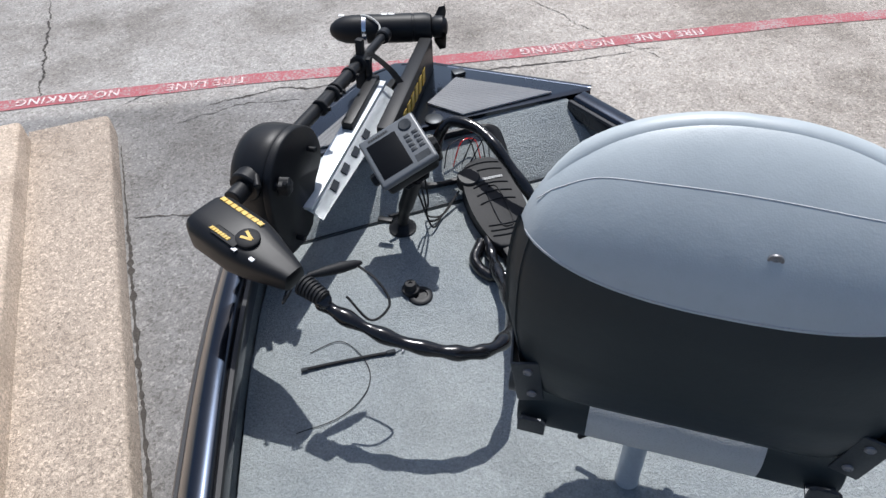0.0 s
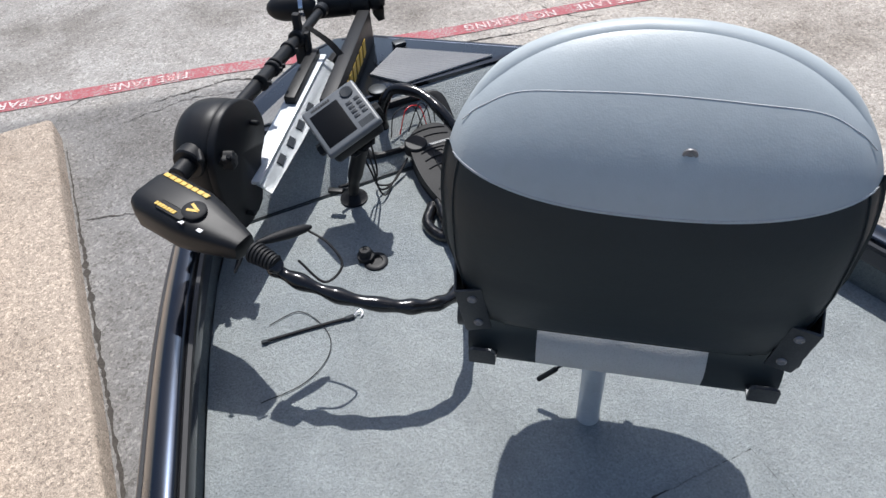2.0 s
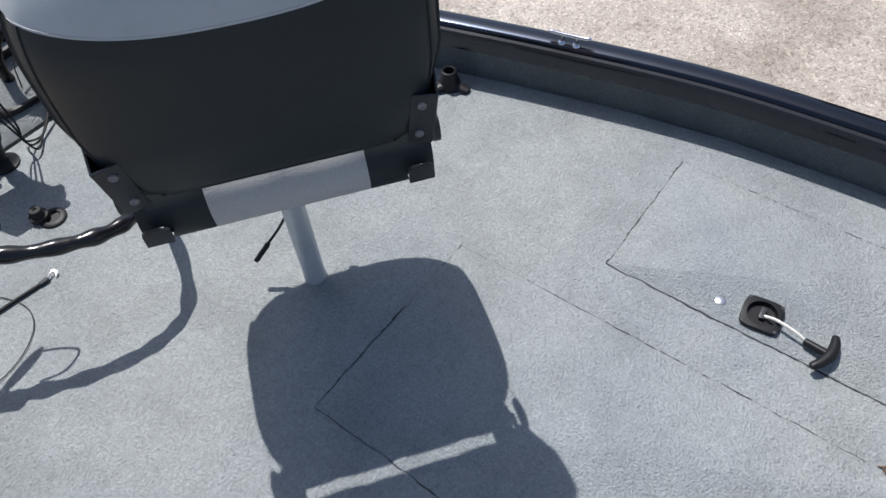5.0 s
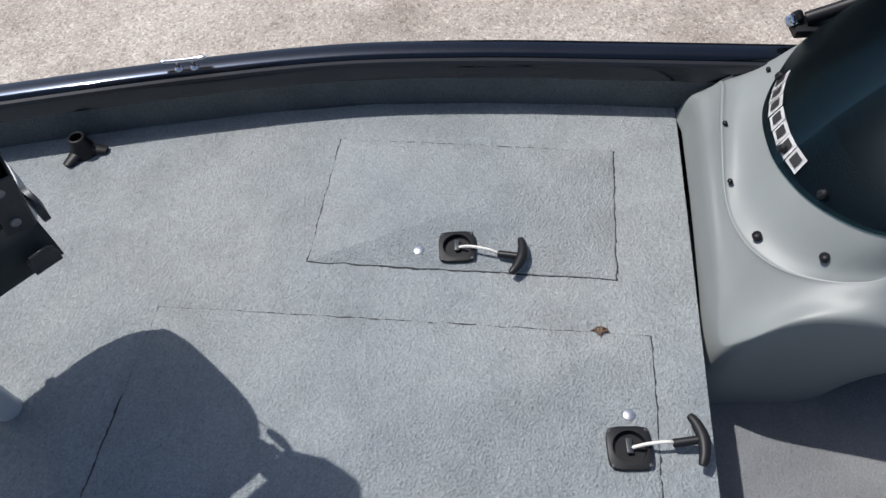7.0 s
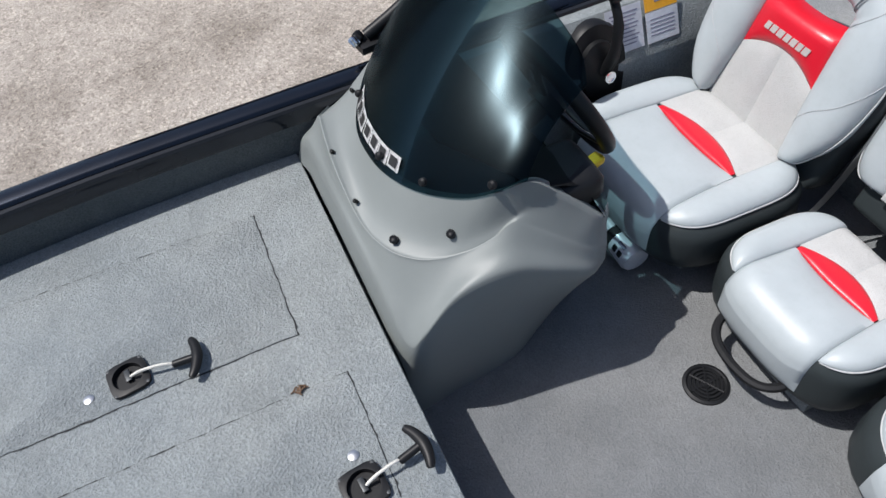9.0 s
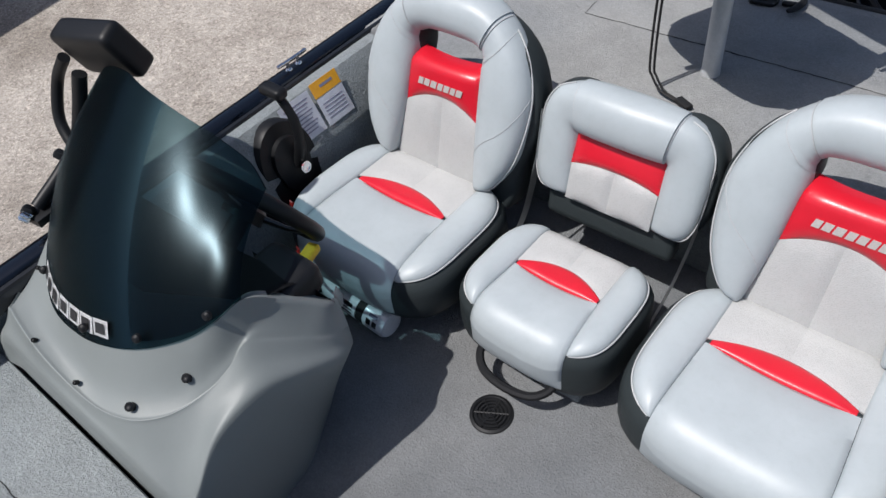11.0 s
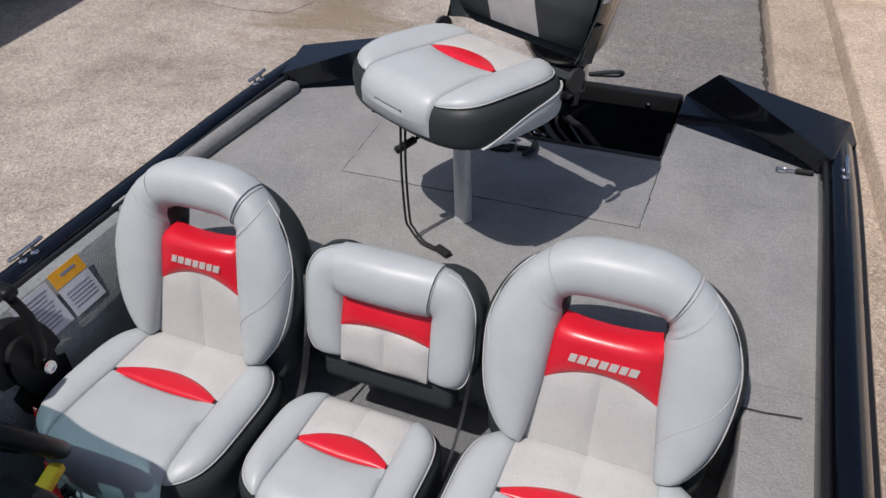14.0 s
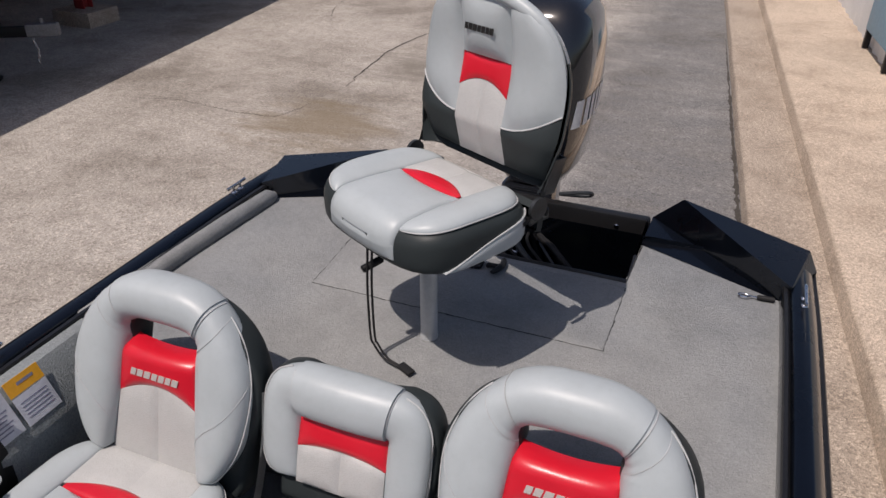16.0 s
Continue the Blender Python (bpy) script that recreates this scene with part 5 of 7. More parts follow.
# folding pedestal seat
def pedestal_seat(m, post_len, label, strap, ox=0.02, oy=-0.04, lean=9.0, setback=0.0, front=0.225, low=0.066, bend=1.4, top_b=0.468, square=5.4):
    """Origin at the foot of the post; the seat faces +y."""
    ob = thing("pedestal_seat", m, label, "seat", "pedestal seats")
    bm = bmesh.new()
    lathe(bm, [(0.0265, 0.0), (0.0265, 0.010), (0.0250, 0.014), (0.0250, post_len)], 24)
    part("post", bm, SATIN, ob, "satin aluminium post")
    bm = bmesh.new()
    box(bm, (0, 0, post_len + 0.024), (0.18, 0.20, 0.052), 0.006)
    part("swivel", bm, STEEL, ob, "dark steel swivel plate")
    bm = bmesh.new()
    rod(bm, (0.01, -0.02, post_len - 0.01), (0.04, 0.16, post_len - 0.06), 0.005, 8)
    rod(bm, (0.035, 0.13, post_len - 0.052), (0.045, 0.19, post_len - 0.068), 0.011, 10, 0.003)
    part("release_lever", bm, PLASTIC, ob, "black swivel release lever")
    if not strap:
        bm = bmesh.new()
        tube(bm, spline([(-0.02, 0.03, post_len - 0.25), (-0.05, 0.042, post_len - 0.305), (-0.085, 0.036, post_len - 0.340)], 5), 0.0032, 8)
        rod(bm, (-0.078, 0.037, post_len - 0.334), (-0.118, 0.030, post_len - 0.376), 0.0062, 10, 0.002)
        part("tension_lever", bm, PLASTIC, ob, "black tension lever beside the post")
    base = post_len + 0.025
    hold = new("seat_pad")
    hold.parent = ob
    hold.matrix_basis = pose(ox, oy, base)
    cushion(hold, 0.255, -0.172, front, 0.112, 0.112, 0.120, 0.010, 0.045, True)
    # rear edge band of the cushion
    for x0, x1, mt, nm, lb in ((ox - 0.235, ox - 0.127, VINYL_DARK, "rear_band", ""), (ox + 0.127, ox + 0.235, VINYL_DARK, "rear_band", ""), (ox - 0.127, ox, VINYL_WOVEN, "rear_panel", "perforated grey rear panel"), (ox, ox + 0.127, VINYL_WOVEN, "rear_panel", "perforated grey rear panel")):
        bm = bmesh.new()
        quilt(bm, lambda u, v: (x0 + (x1 - x0) * u, oy - 0.181 - 0.008 * math.sin(math.pi * v) + 0.018 * v * v, base + 0.006 + 0.088 * v), -Y, 10, 8, 0.004, 0.02)
        part(nm, bm, mt, ob, lb)
    # backrest: a superelliptic shell, charcoal below and light above, and a panelled face
    tilt = radians(lean)
    mbk = Matrix.Translation((ox, 0, 0)) @ frame_back(oy - 0.145 - setback, base + 0.115, tilt)
    nz = (mbk.to_3x3() @ Z).normalized()
    P = lambda a, b, c=0.0: mbk @ Vector((a, b, c))
    b0 = 0.002

    def wide(b):
        t = b / top_b
        base_w = 0.222 + 0.040 * max(0.0, min(1.0, t / 0.31)) ** 0.7
        if t > 0:
            base_w *= (1 - min(1.0, t) ** square) ** 0.5
        return max(base_w, 0.002)

    def curl(b, k):
        return k * max(0.0, b - 0.22) ** 2

    def rear_c(u, b):
        t = min(1.0, max(0.0, b / top_b))
        e = (1 - t ** 4.2) ** 0.5
        lo = 0.60 + 0.40 * min(1.0, max(0.0, (b - 0.002) / 0.11)) ** 0.5
        full = 3.0 + 6.0 * max(0.0, 1 - b / 0.13)
        return -0.076 * (1 - abs(u) ** full) ** 0.5 * e * lo + 0.008 + curl(b, bend)

    def seam(u):
        return top_b * (0.640 + 0.062 * abs(u) ** 2.2)

    def lower(u, v):
        q = 2 * u - 1
        b = b0 + (seam(q) - b0) * v
        return P(q * wide(b), b, rear_c(q, b))

    def upper(u, v):
        q = 2 * u - 1
        b = seam(q) + (top_b * 0.9995 - seam(q)) * (1 - (1 - v) ** 1.6)
        return P(q * wide(b), b, rear_c(q, b))

    bm = bmesh.new()
    quilt(bm, lower, -nz, 36, 20, 0.0, 0.004)
    part("rear_lower", bm, VINYL_DARK, ob, "smooth charcoal vinyl rear", 60)
    bm = bmesh.new()
    grid(bm, [[upper(u / 40, v / 30) for u in range(41)] for v in range(31)])
    part("rear_upper", bm, VINYL_LIGHT, ob, "light grey vinyl upper rear", 60)
    bm = bmesh.new()
    bezel(bm, [Vector(upper(u / 60, 0.012)) - nz * 0.0002 for u in range(1, 60)], 0.0007, 5)
    part("stitching", bm, STITCH, ob)
    top_seam = spline([(x_, y_ * top_b / 0.468, 0) for x_, y_ in ((-0.98, 0.366), (-0.93, 0.390), (-0.80, 0.412), (-0.45, 0.421), (0, 0.424), (0.45, 0.422), (0.80, 0.413), (0.93, 0.390), (0.98, 0.366))], 8)
    bm = bmesh.new()
    bezel(bm, [P(p.x * wide(p.y), p.y, rear_c(p.x, p.y) + 0.0003) for p in top_seam], 0.0008, 5)
    part("stitching", bm, STITCH, ob)
    for q in (0.035, 0.965):
        bm = bmesh.new()
        bezel(bm, [Vector(lower(q, 0.12 + 0.88 * v / 20)) - nz * 0.0005 for v in range(21)], 0.0011, 5)
        part("stitching", bm, VINYL_DARK, ob)
    bm = bmesh.new()
    p = Vector(P(-0.033, 0.80 * top_b, rear_c(0, 0.80 * top_b)))
    lathe(bm, [(0.0085, -0.002), (0.0085, 0.0006), (0.006, 0.0012), (0.0055, 0.0004), (0.003, 0.0004), (0.0025, 0.001), (0.0005, 0.001)], 18, along(p, p - nz))
    part("button", bm, GALV, ob, "small tarnished metal button")
    # face of the backrest
    def face_c(u, b):
        t = min(1.0, max(0.0, b / top_b))
        return 0.008 - 0.028 * max(0.0, 1 - (b - 0.06) / 0.06) + curl(b, bend) + 0.030 * (1 - abs(u) ** 4) ** 0.5 * (0.3 + 0.7 * (1 - t ** 4.0) ** 0.5)
    cwid, red_b, red_t = 0.088, 0.205, 0.292

    def rim(b):
        return wide(b) - 0.004

    bm = bmesh.new()
    line = []
    for k in range(41):
        th = math.pi * (k / 40)
        b = 0.17 + (top_b - 0.17) * math.sin(th) ** 0.55
        b = min(b, top_b * 0.9985)
        a = -math.copysign(wide(b), math.cos(th)) if abs(math.cos(th)) > 1e-6 else 0.0
        n2 = Vector((a, max(0.0, b - 0.30) * 1.6, 0)).normalized() * 0.014
        line.append(P(a - n2.x, b - n2.y, 0.010 + curl(b, bend)))
    tube(bm, line, [0.004 + 0.014 * min(1.0, 4.0 * min(i, 40 - i) / 40) for i in range(41)], 12)
    part("top_gusset", bm, VINYL_LIGHT, ob, "light grey rolled edge", 80)
    for s in (1, -1):
        def lowb(u, v):
            b = low + (0.132 * (1 + 0.55 * u * u) - low) * v
            a = cwid + (rim(b) - cwid) * u
            return P(s * a, b, face_c(a / wide(b), b))
        def sideb(u, v):
            b_lo = 0.132 * (1 + 0.55 * u * u)
            b = b_lo + (top_b * 0.955 - b_lo) * v
            a0 = min(cwid, rim(b) * 0.9)
            a = a0 + (rim(b) - a0) * u
            return P(s * a, b, face_c(a / wide(b), b))
        def cpan(u, v):
            b1 = red_b + 0.03 * (1 - u * u)
            b = low + (b1 - low) * v
            return P(s * u * cwid, b, face_c(u * cwid / wide(b), b))
        for nm, fn, mt, pf, lb in (("lower_corner", lowb, VINYL_DARK, 0.008, "charcoal vinyl lower corner"), ("back_bolster", sideb, VINYL_LIGHT, 0.022, "light grey vinyl back bolster"), ("centre_panel", cpan, VINYL_WOVEN, 0.006, "woven pale grey centre panel")):
            bm = bmesh.new()
            quilt(bm, fn, nz, 12, 20, pf, 0.010)
            part(nm, bm, mt, ob, lb)
        bm = bmesh.new()
        bezel(bm, [Vector(lowb(u / 24, 1.0)) + nz * 0.002 for u in range(25)], 0.0024)
        part("piping", bm, PIPING, ob, "pale edge piping")
    bm = bmesh.new()
    quilt(bm, lambda u, v: P((2 * u - 1) * cwid, red_b + 0.03 * (1 - (2 * u - 1) ** 2) + (red_t - red_b - 0.03 * (1 - (2 * u - 1) ** 2)) * v, face_c(0, 0.25) + 0.001), nz, 14, 8, 0.007, 0.012)
    part("red_insert", bm, VINYL_RED, ob, "glossy red back insert")
    bm = bmesh.new()
    quilt(bm, lambda u, v: P((2 * u - 1) * min(cwid, rim(red_t + (top_b - 0.03 - red_t) * v) * 0.9), red_t + (top_b - 0.03 - red_t) * v, face_c(0, red_t + (top_b - 0.03 - red_t) * v)), nz, 14, 16, 0.026, 0.010, 3)
    part("head_roll", bm, VINYL_LIGHT, ob, "light grey rolled head pad")
    brand_mark(mbk @ pose(0, 0.360, face_c(0, 0.36) + 0.029, 18, 0, 0), 0.105, 0.017, LOGO_BLACK, ob, "black brand mark as plain blocks")
    # hinge brackets
    for s in (1, -1):
        bm = bmesh.new()
        mm = mbk @ Matrix.Translation((s * 0.211, 0.050, -0.050)) @ Matrix.Rotation(s * 0.18, 4, "Y") @ Matrix.Rotation(-s * 0.12, 4, "Z")
        box(bm, (s * 0.006, 0, 0), (0.038, 0.098, 0.005), 0.002, mm)
        box(bm, (s * 0.025, 0, 0.03), (0.004, 0.098, 0.06), 0.0015, mm)
        plate = part("hinge_bracket", bm, STEEL, ob, "dark steel hinge bracket")
        for b in (0.030, -0.028):
            bm = bmesh.new()
            p = mm @ Vector((s * 0.004, b, -0.0025))
            lathe(bm, [(0.0075, 0), (0.0066, 0.0025), (0.0045, 0.0036), (0.003, 0.0022), (0.0012, 0.0022)], 14, along(p, p - nz))
            part("screw", bm, GALV, plate)
        bm = bmesh.new()
        prism(bm, [(-0.021, -0.014), (0.021, -0.014), (0.021, 0.010), (0.014, 0.016), (-0.014, 0.016), (-0.021, 0.010)], -0.003, 0.003, 0.001, pose(ox + s * 0.208, oy - 0.212, base + 0.048, 90, 0, 0))
        box(bm, (ox + s * 0.208, oy - 0.180, base + 0.034), (0.042, 0.07, 0.005), 0.001)
        part("stop_clip", bm, STEEL, ob, "bent steel stop clip")
        bm = bmesh.new()
        q = [Vector((ox + s * 0.246, oy - 0.03, base + 0.04)), Vector((ox + s * 0.248, oy - 0.10, base + 0.06)), Vector((ox + s * 0.246, oy - 0.155, base + 0.095)), P(-s * 0.240, 0.05, 0.0), P(-s * 0.250, 0.13, 0.0)]
        rows = [[p + Vector((0, -0.012 - 0.012 * (i == 2), 0.012)), p + Vector((0, 0.014 + 0.012 * (i == 2), -0.014))] for i, p in enumerate(spline(q, 5))]
        grid(bm, rows)
        bmesh.ops.solidify(bm, geom=bm.faces[:], thickness=0.006)
        lathe(bm, [(0.030, -0.004), (0.030, 0.006), (0.007, 0.010)], 20, pose(ox + s * 0.246, oy - 0.150, base + 0.088, 0, 90 * s, 0))
        part("side_hinge", bm, STEEL, ob, "dark steel side hinge")
    if strap:
        bm = bmesh.new()
        z = post_len
        q = spline([(0.02, 0.178, z + 0.02), (0.025, 0.183, 0.237), (0.024, 0.183, 0.082), (0.015, 0.179, 0.050), (-0.016, 0.173, 0.020), (-0.053, 0.163, 0.012), (-0.075, 0.156, 0.011)], 7)
        for e in (-1, 1):
            tube(bm, [p + Vector((0.0040 * e, 0.0042 * e, 0)) for p in q], 0.0034, 8)
        box(bm, (-0.085, 0.153, 0.012), (0.05, 0.024, 0.010), 0.003, None)
        part("strap", bm, RUBBER, ob, "hanging black seat strap with buckle")
    return ob


pedestal_seat(pose(0.0, 1.20, DECK, 0, 0, -37.5), 0.445, "light grey and charcoal fishing seat on the front deck post", False, 0.022, -0.04, 5.0, 0.014, 0.275, 0.044, 1.85, 0.440, 6.8)
pedestal_seat(pose(0.0, -1.907, REAR, 0, 0, -27), 0.355, "light grey fishing seat with red inserts on the rear deck post", True, 0.0, -0.005, 12.0, 0.03, 0.225, 0.028)

# ---- console ----
console = thing("helm_console", pose(0, 0, 0), "grey moulded helm console with a smoked windscreen", "console")
LOW = [(0.985, -0.42, DECK), (0.965, -0.215, DECK - 0.01), (0.85, -0.207, DECK), (0.65, -0.207, DECK), (0.47, -0.207, DECK - 0.01), (0.33, -0.208, DECK - 0.03), (0.262, -0.212, 0.86), (0.250, -0.230, FLOOR), (0.262, -0.32, FLOOR), (0.270, -0.41, FLOOR), (0.285, -0.50, FLOOR), (0.325, -0.58, FLOOR), (0.37, -0.66, FLOOR), (0.43, -0.71, FLOOR)]
MIDC = [(0.995, -0.40, 1.04), (0.955, -0.232, 1.00), (0.86, -0.222, 1.04), (0.66, -0.218, 1.05), (0.48, -0.220, 1.035), (0.345, -0.224, 1.00), (0.262, -0.232, 0.955), (0.243, -0.262, 0.995), (0.243, -0.33, 1.07), (0.238, -0.40, 1.098), (0.226, -0.48, 1.10), (0.208, -0.56, 1.065), (0.205, -0.635, 1.02), (0.245, -0.695, 0.98)]
SHO = [(1.015, -0.45, 1.088), (0.935, -0.292, 1.066), (0.86, -0.268, 1.104), (0.69, -0.245, 1.108), (0.53, -0.243, 1.080), (0.43, -0.262, 1.083), (0.37, -0.300, 1.088), (0.335, -0.345, 1.098), (0.312, -0.40, 1.115), (0.297, -0.45, 1.143), (0.287, -0.50, 1.178), (0.252, -0.585, 1.125), (0.238, -0.645, 1.075), (0.252, -0.70, 1.035)]
TOP = [(1.065, -0.56, 1.112), (1.02, -0.48, 1.124), (0.875, -0.39, 1.142), (0.73, -0.328, 1.152), (0.60, -0.318, 1.165), (0.507, -0.335, 1.178), (0.43, -0.370, 1.192), (0.36, -0.425, 1.215), (0.318, -0.475, 1.245), (0.300, -0.535, 1.262), (0.290, -0.59, 1.215), (0.276, -0.64, 1.165), (0.264, -0.685, 1.115), (0.31, -0.73, 1.08)]
low, mdc, sho, top_c = (spline(c, 8) for c in (LOW, MIDC, SHO, TOP))
bm = bmesh.new()
rows = []
for i, (a, b, c, d) in enumerate(zip(low, mdc, sho, top_c)):
    fade = max(0.0, min(1.0, (84 - i) / 22))
    dip = c.lerp(d, 0.42) + Vector((0.004, -0.004, -0.014)) * fade
    face = [a.lerp(b, k / 8) for k in range(7)]
    col = face + spline([b - (b - a).normalized() * 0.012, b + (c - b).normalized() * 0.012, b.lerp(c, 0.55) + Vector((0, 0, -0.004)), c - (c - b).normalized() * 0.010, c + Vector((0, 0, 0.003 * fade)), c + (d - c).normalized() * 0.014 + Vector((0, 0, -0.006 * fade)), dip, d], 4)
    rows.append(col + [d + Vector((0.02, -0.02, -0.015)), d + Vector((0.05, -0.05, -0.10))])
grid(bm, rows)
part("console_body", bm, GREY_PLASTIC, console, "grey moulded plastic body", 75)
for x, y, z in ((0.425, -0.285, 1.102), (0.350, -0.385, 1.142), (0.73, -0.256, 1.114), (0.572, -0.252, 1.098), (0.90, -0.37, 1.128)):
    bm = bmesh.new()
    k = 1.0 if x < 0.5 else 0.55
    lathe(bm, [(0.0095 * k, -0.006), (0.0095 * k, 0.004), (0.006 * k, 0.007), (0.003 * k, 0.005), (0.0005, 0.005)], 14, along((x, y, z), (x - 0.02, y + 0.03, z + 0.06)))
    part("screw", bm, PLASTIC, console)
# windscreen
wtop = spline([(1.03, -0.72, 1.36), (0.93, -0.735, 1.44), (0.80, -0.720, 1.485), (0.715, -0.705, 1.485), (0.635, -0.70, 1.475), (0.56, -0.705, 1.455), (0.50, -0.715, 1.43), (0.44, -0.725, 1.39), (0.40, -0.715, 1.35)], 8)


def even(pts, n):
    """n + 1 points at even steps along a line."""
    acc = [0.0]
    for p, q in zip(pts, pts[1:]):
        acc.append(acc[-1] + (q - p).length)
    out, k = [], 0
    for i in range(n + 1):
        d = acc[-1] * i / n
        while k < len(pts) - 2 and acc[k + 1] < d:
            k += 1
        f = (d - acc[k]) / max(1e-9, acc[k + 1] - acc[k])
        out.append(pts[k].lerp(pts[k + 1], min(1.0, f)))
    return out


wlow = even([p + Vector((0, 0.004, 0.004)) for p in top_c[8:73]], 48)
wtop = even(wtop, 48)
rows = []
for a, b in zip(wlow, wtop):
    rows.append([a.lerp(b, k / 20) + Vector((-0.03, 0.10, 0.05)) * (1.0 * k / 20 * (1 - k / 20)) for k in range(21)])
bm = bmesh.new()
vs = grid(bm, rows)
bmesh.ops.recalc_face_normals(bm, faces=bm.faces[:])
bm.normal_update()
sgn = 1 if vs[24][10].normal.y > 0 else -1
inner = [[v.co - v.normal * (0.004 * sgn) for v in row] for row in vs]
wi = grid(bm, inner)
edge_o = vs[0] + [r[-1] for r in vs[1:-1]] + vs[-1][::-1] + [r[0] for r in vs[1:-1]][::-1]
edge_i = wi[0] + [r[-1] for r in wi[1:-1]] + wi[-1][::-1] + [r[0] for r in wi[1:-1]][::-1]
for k in range(len(edge_o)):
    j = (k + 1) % len(edge_o)
    bm.faces.new((edge_o[k], edge_o[j], edge_i[j], edge_i[k]))
screen = part("windscreen", bm, GLASS, console, "smoked curved acrylic windscreen", 60)
for k in range(7):
    i = 13.5 + k * 2.5
    j = int(i)
    p = rows[j][1].lerp(rows[j + 1][1], i - j)
    up = (rows[j][2] - rows[j][1]).normalized()
    d = (rows[j + 1][1] - rows[j][1]).normalized() * 0.045
    nn = d.cross(up).normalized()
    nn = nn if nn.y > 0 else -nn
    o = nn * 0.004 + up * -0.004
    bm = bmesh.new()
    sl = d * 0.22
    mk = [p + o, p + o + d * 0.97, p + o + d * 0.97 + up * 0.033 - sl, p + o + up * 0.033 - sl]
    bm.faces.new([bm.verts.new(c) for c in mk])
    bmesh.ops.solidify(bm, geom=bm.faces[:], thickness=0.001)
    blk = part("logo_block", bm, LOGO_WHITE, console, "white brand mark as plain blocks")
    bm = bmesh.new()
    cc = sum(mk, Vector()) / 4
    bm.faces.new([bm.verts.new(cc + (c - cc) * 0.62 + nn * 0.0022) for c in mk])
    part("block_core", bm, LOGO_BLACK, blk)
for i in (13, 27, 35, 44):
    bm = bmesh.new()
    p = Vector(rows[i][1]) + Vector((-0.004, 0.006, 0.012))
    lathe(bm, [(0.009, -0.004), (0.009, 0.004), (0.005, 0.008), (0.001, 0.008)], 12, along(p, p + Vector((-0.02, 0.05, 0.03))))
    part("screw", bm, PLASTIC, console)
# dashboard, cushion pad and inner side below the screen
bm = bmesh.new()
grid(bm, [[(0.30, -0.55, 1.24), (0.30, -0.66, 1.19), (0.27, -0.70, 1.10)], [(0.55, -0.45, 1.20), (0.55, -0.62, 1.22), (0.55, -0.66, 1.0)], [(0.85, -0.45, 1.15), (0.85, -0.62, 1.20), (0.85, -0.66, 1.0)], [(1.0, -0.55, 1.12), (1.0, -0.62, 1.17), (0.98, -0.66, 1.0)]])
bmesh.ops.solidify(bm, geom=bm.faces[:], thickness=0.01)
part("dashboard", bm, PLASTIC, console, "black dashboard")
bm = bmesh.new()
box(bm, (0.365, -0.640, 1.162), (0.15, 0.15, 0.080), 0.036, pose(0, 0, 0), 4)
part("arm_pad", bm, PLASTIC, console, "black padded console edge")
bm = bmesh.new()
grid(bm, [[(0.31, -0.70, 0.95), (0.31, -0.705, 1.04), (0.33, -0.70, 1.10)], [(0.40, -0.69, 0.90), (0.45, -0.69, 1.05), (0.50, -0.68, 1.14)], [(0.44, -0.70, FLOOR), (0.48, -0.69, 0.8), (0.52, -0.68, 1.0)]])
part("rear_panel", bm, PLASTIC, console, "black inner console panel")

wheel = thing("steering_wheel", pose(0.60, -0.775, 1.17, 62, 0, 4), "black padded steering wheel behind the windscreen", "steering wheel")
bm = bmesh.new()
tube(bm, [(0.17 * math.cos(a), 0.17 * math.sin(a), 0) for a in [2 * math.pi * i / 48 for i in range(48)]], 0.019, 12, True)
part("rim", bm, PLASTIC, wheel, "black padded rim")
for a in (100, 220, 340):
    bm = bmesh.new()
    c, s = math.cos(radians(a)), math.sin(radians(a))
    tube(bm, [(0.03 * c, 0.03 * s, -0.03), (0.10 * c, 0.10 * s, -0.022), (0.165 * c, 0.165 * s, -0.002)], [0.02, 0.014, 0.012], 8, flat=0.5)
    part("spoke", bm, STEEL, wheel, "dark wheel spoke")
bm = bmesh.new()
lathe(bm, [(0.05, -0.05), (0.05, -0.02), (0.04, -0.008), (0.005, -0.004)], 24)
rod(bm, (0, 0, -0.16), (0, 0, -0.04), 0.025)
part("hub", bm, PLASTIC, wheel)

# throttle control on the side panel
thr = thing("throttle_control", pose(0.875, -1.055, 0.965, 0, 0, 0), "black side-mount throttle lever on the carpeted panel", "throttle")
bm = bmesh.new()
ms = Matrix.Rotation(radians(-76), 4, "Y")
rows = []
for r, h in ((1.0, -0.01), (1.0, 0.02), (0.94, 0.032), (0.62, 0.034), (0.60, 0.05), (0.40, 0.055), (0.1, 0.056)):
    rows.append([ms @ Vector((0.125 * r * math.sin(t) - (0.03 * r if math.sin(t) < -0.5 else 0), 0.098 * r * math.cos(t), h)) for t in [2 * math.pi * j / 32 for j in range(32)]])
vs = grid(bm, rows, False, True)
cap(bm, vs[-1])
part("housing", bm, PLASTIC, thr, "round black control housing")
bm = bmesh.new()
tube(bm, spline([(-0.055, -0.01, 0.0), (-0.075, -0.02, 0.07), (-0.065, -0.03, 0.15), (-0.035, -0.03, 0.205)], 6), [0.017] * 7 + [0.015] * 6 + [0.013] * 6, 10, flat=1.0)
part("lever", bm, PLASTIC, thr, "black throttle lever")
bm = bmesh.new()
box(bm, (-0.012, -0.03, 0.220), (0.085, 0.040, 0.032), 0.014, None, 3)
part("grip", bm, PLASTIC, thr, "black throttle grip")
bm = bmesh.new()
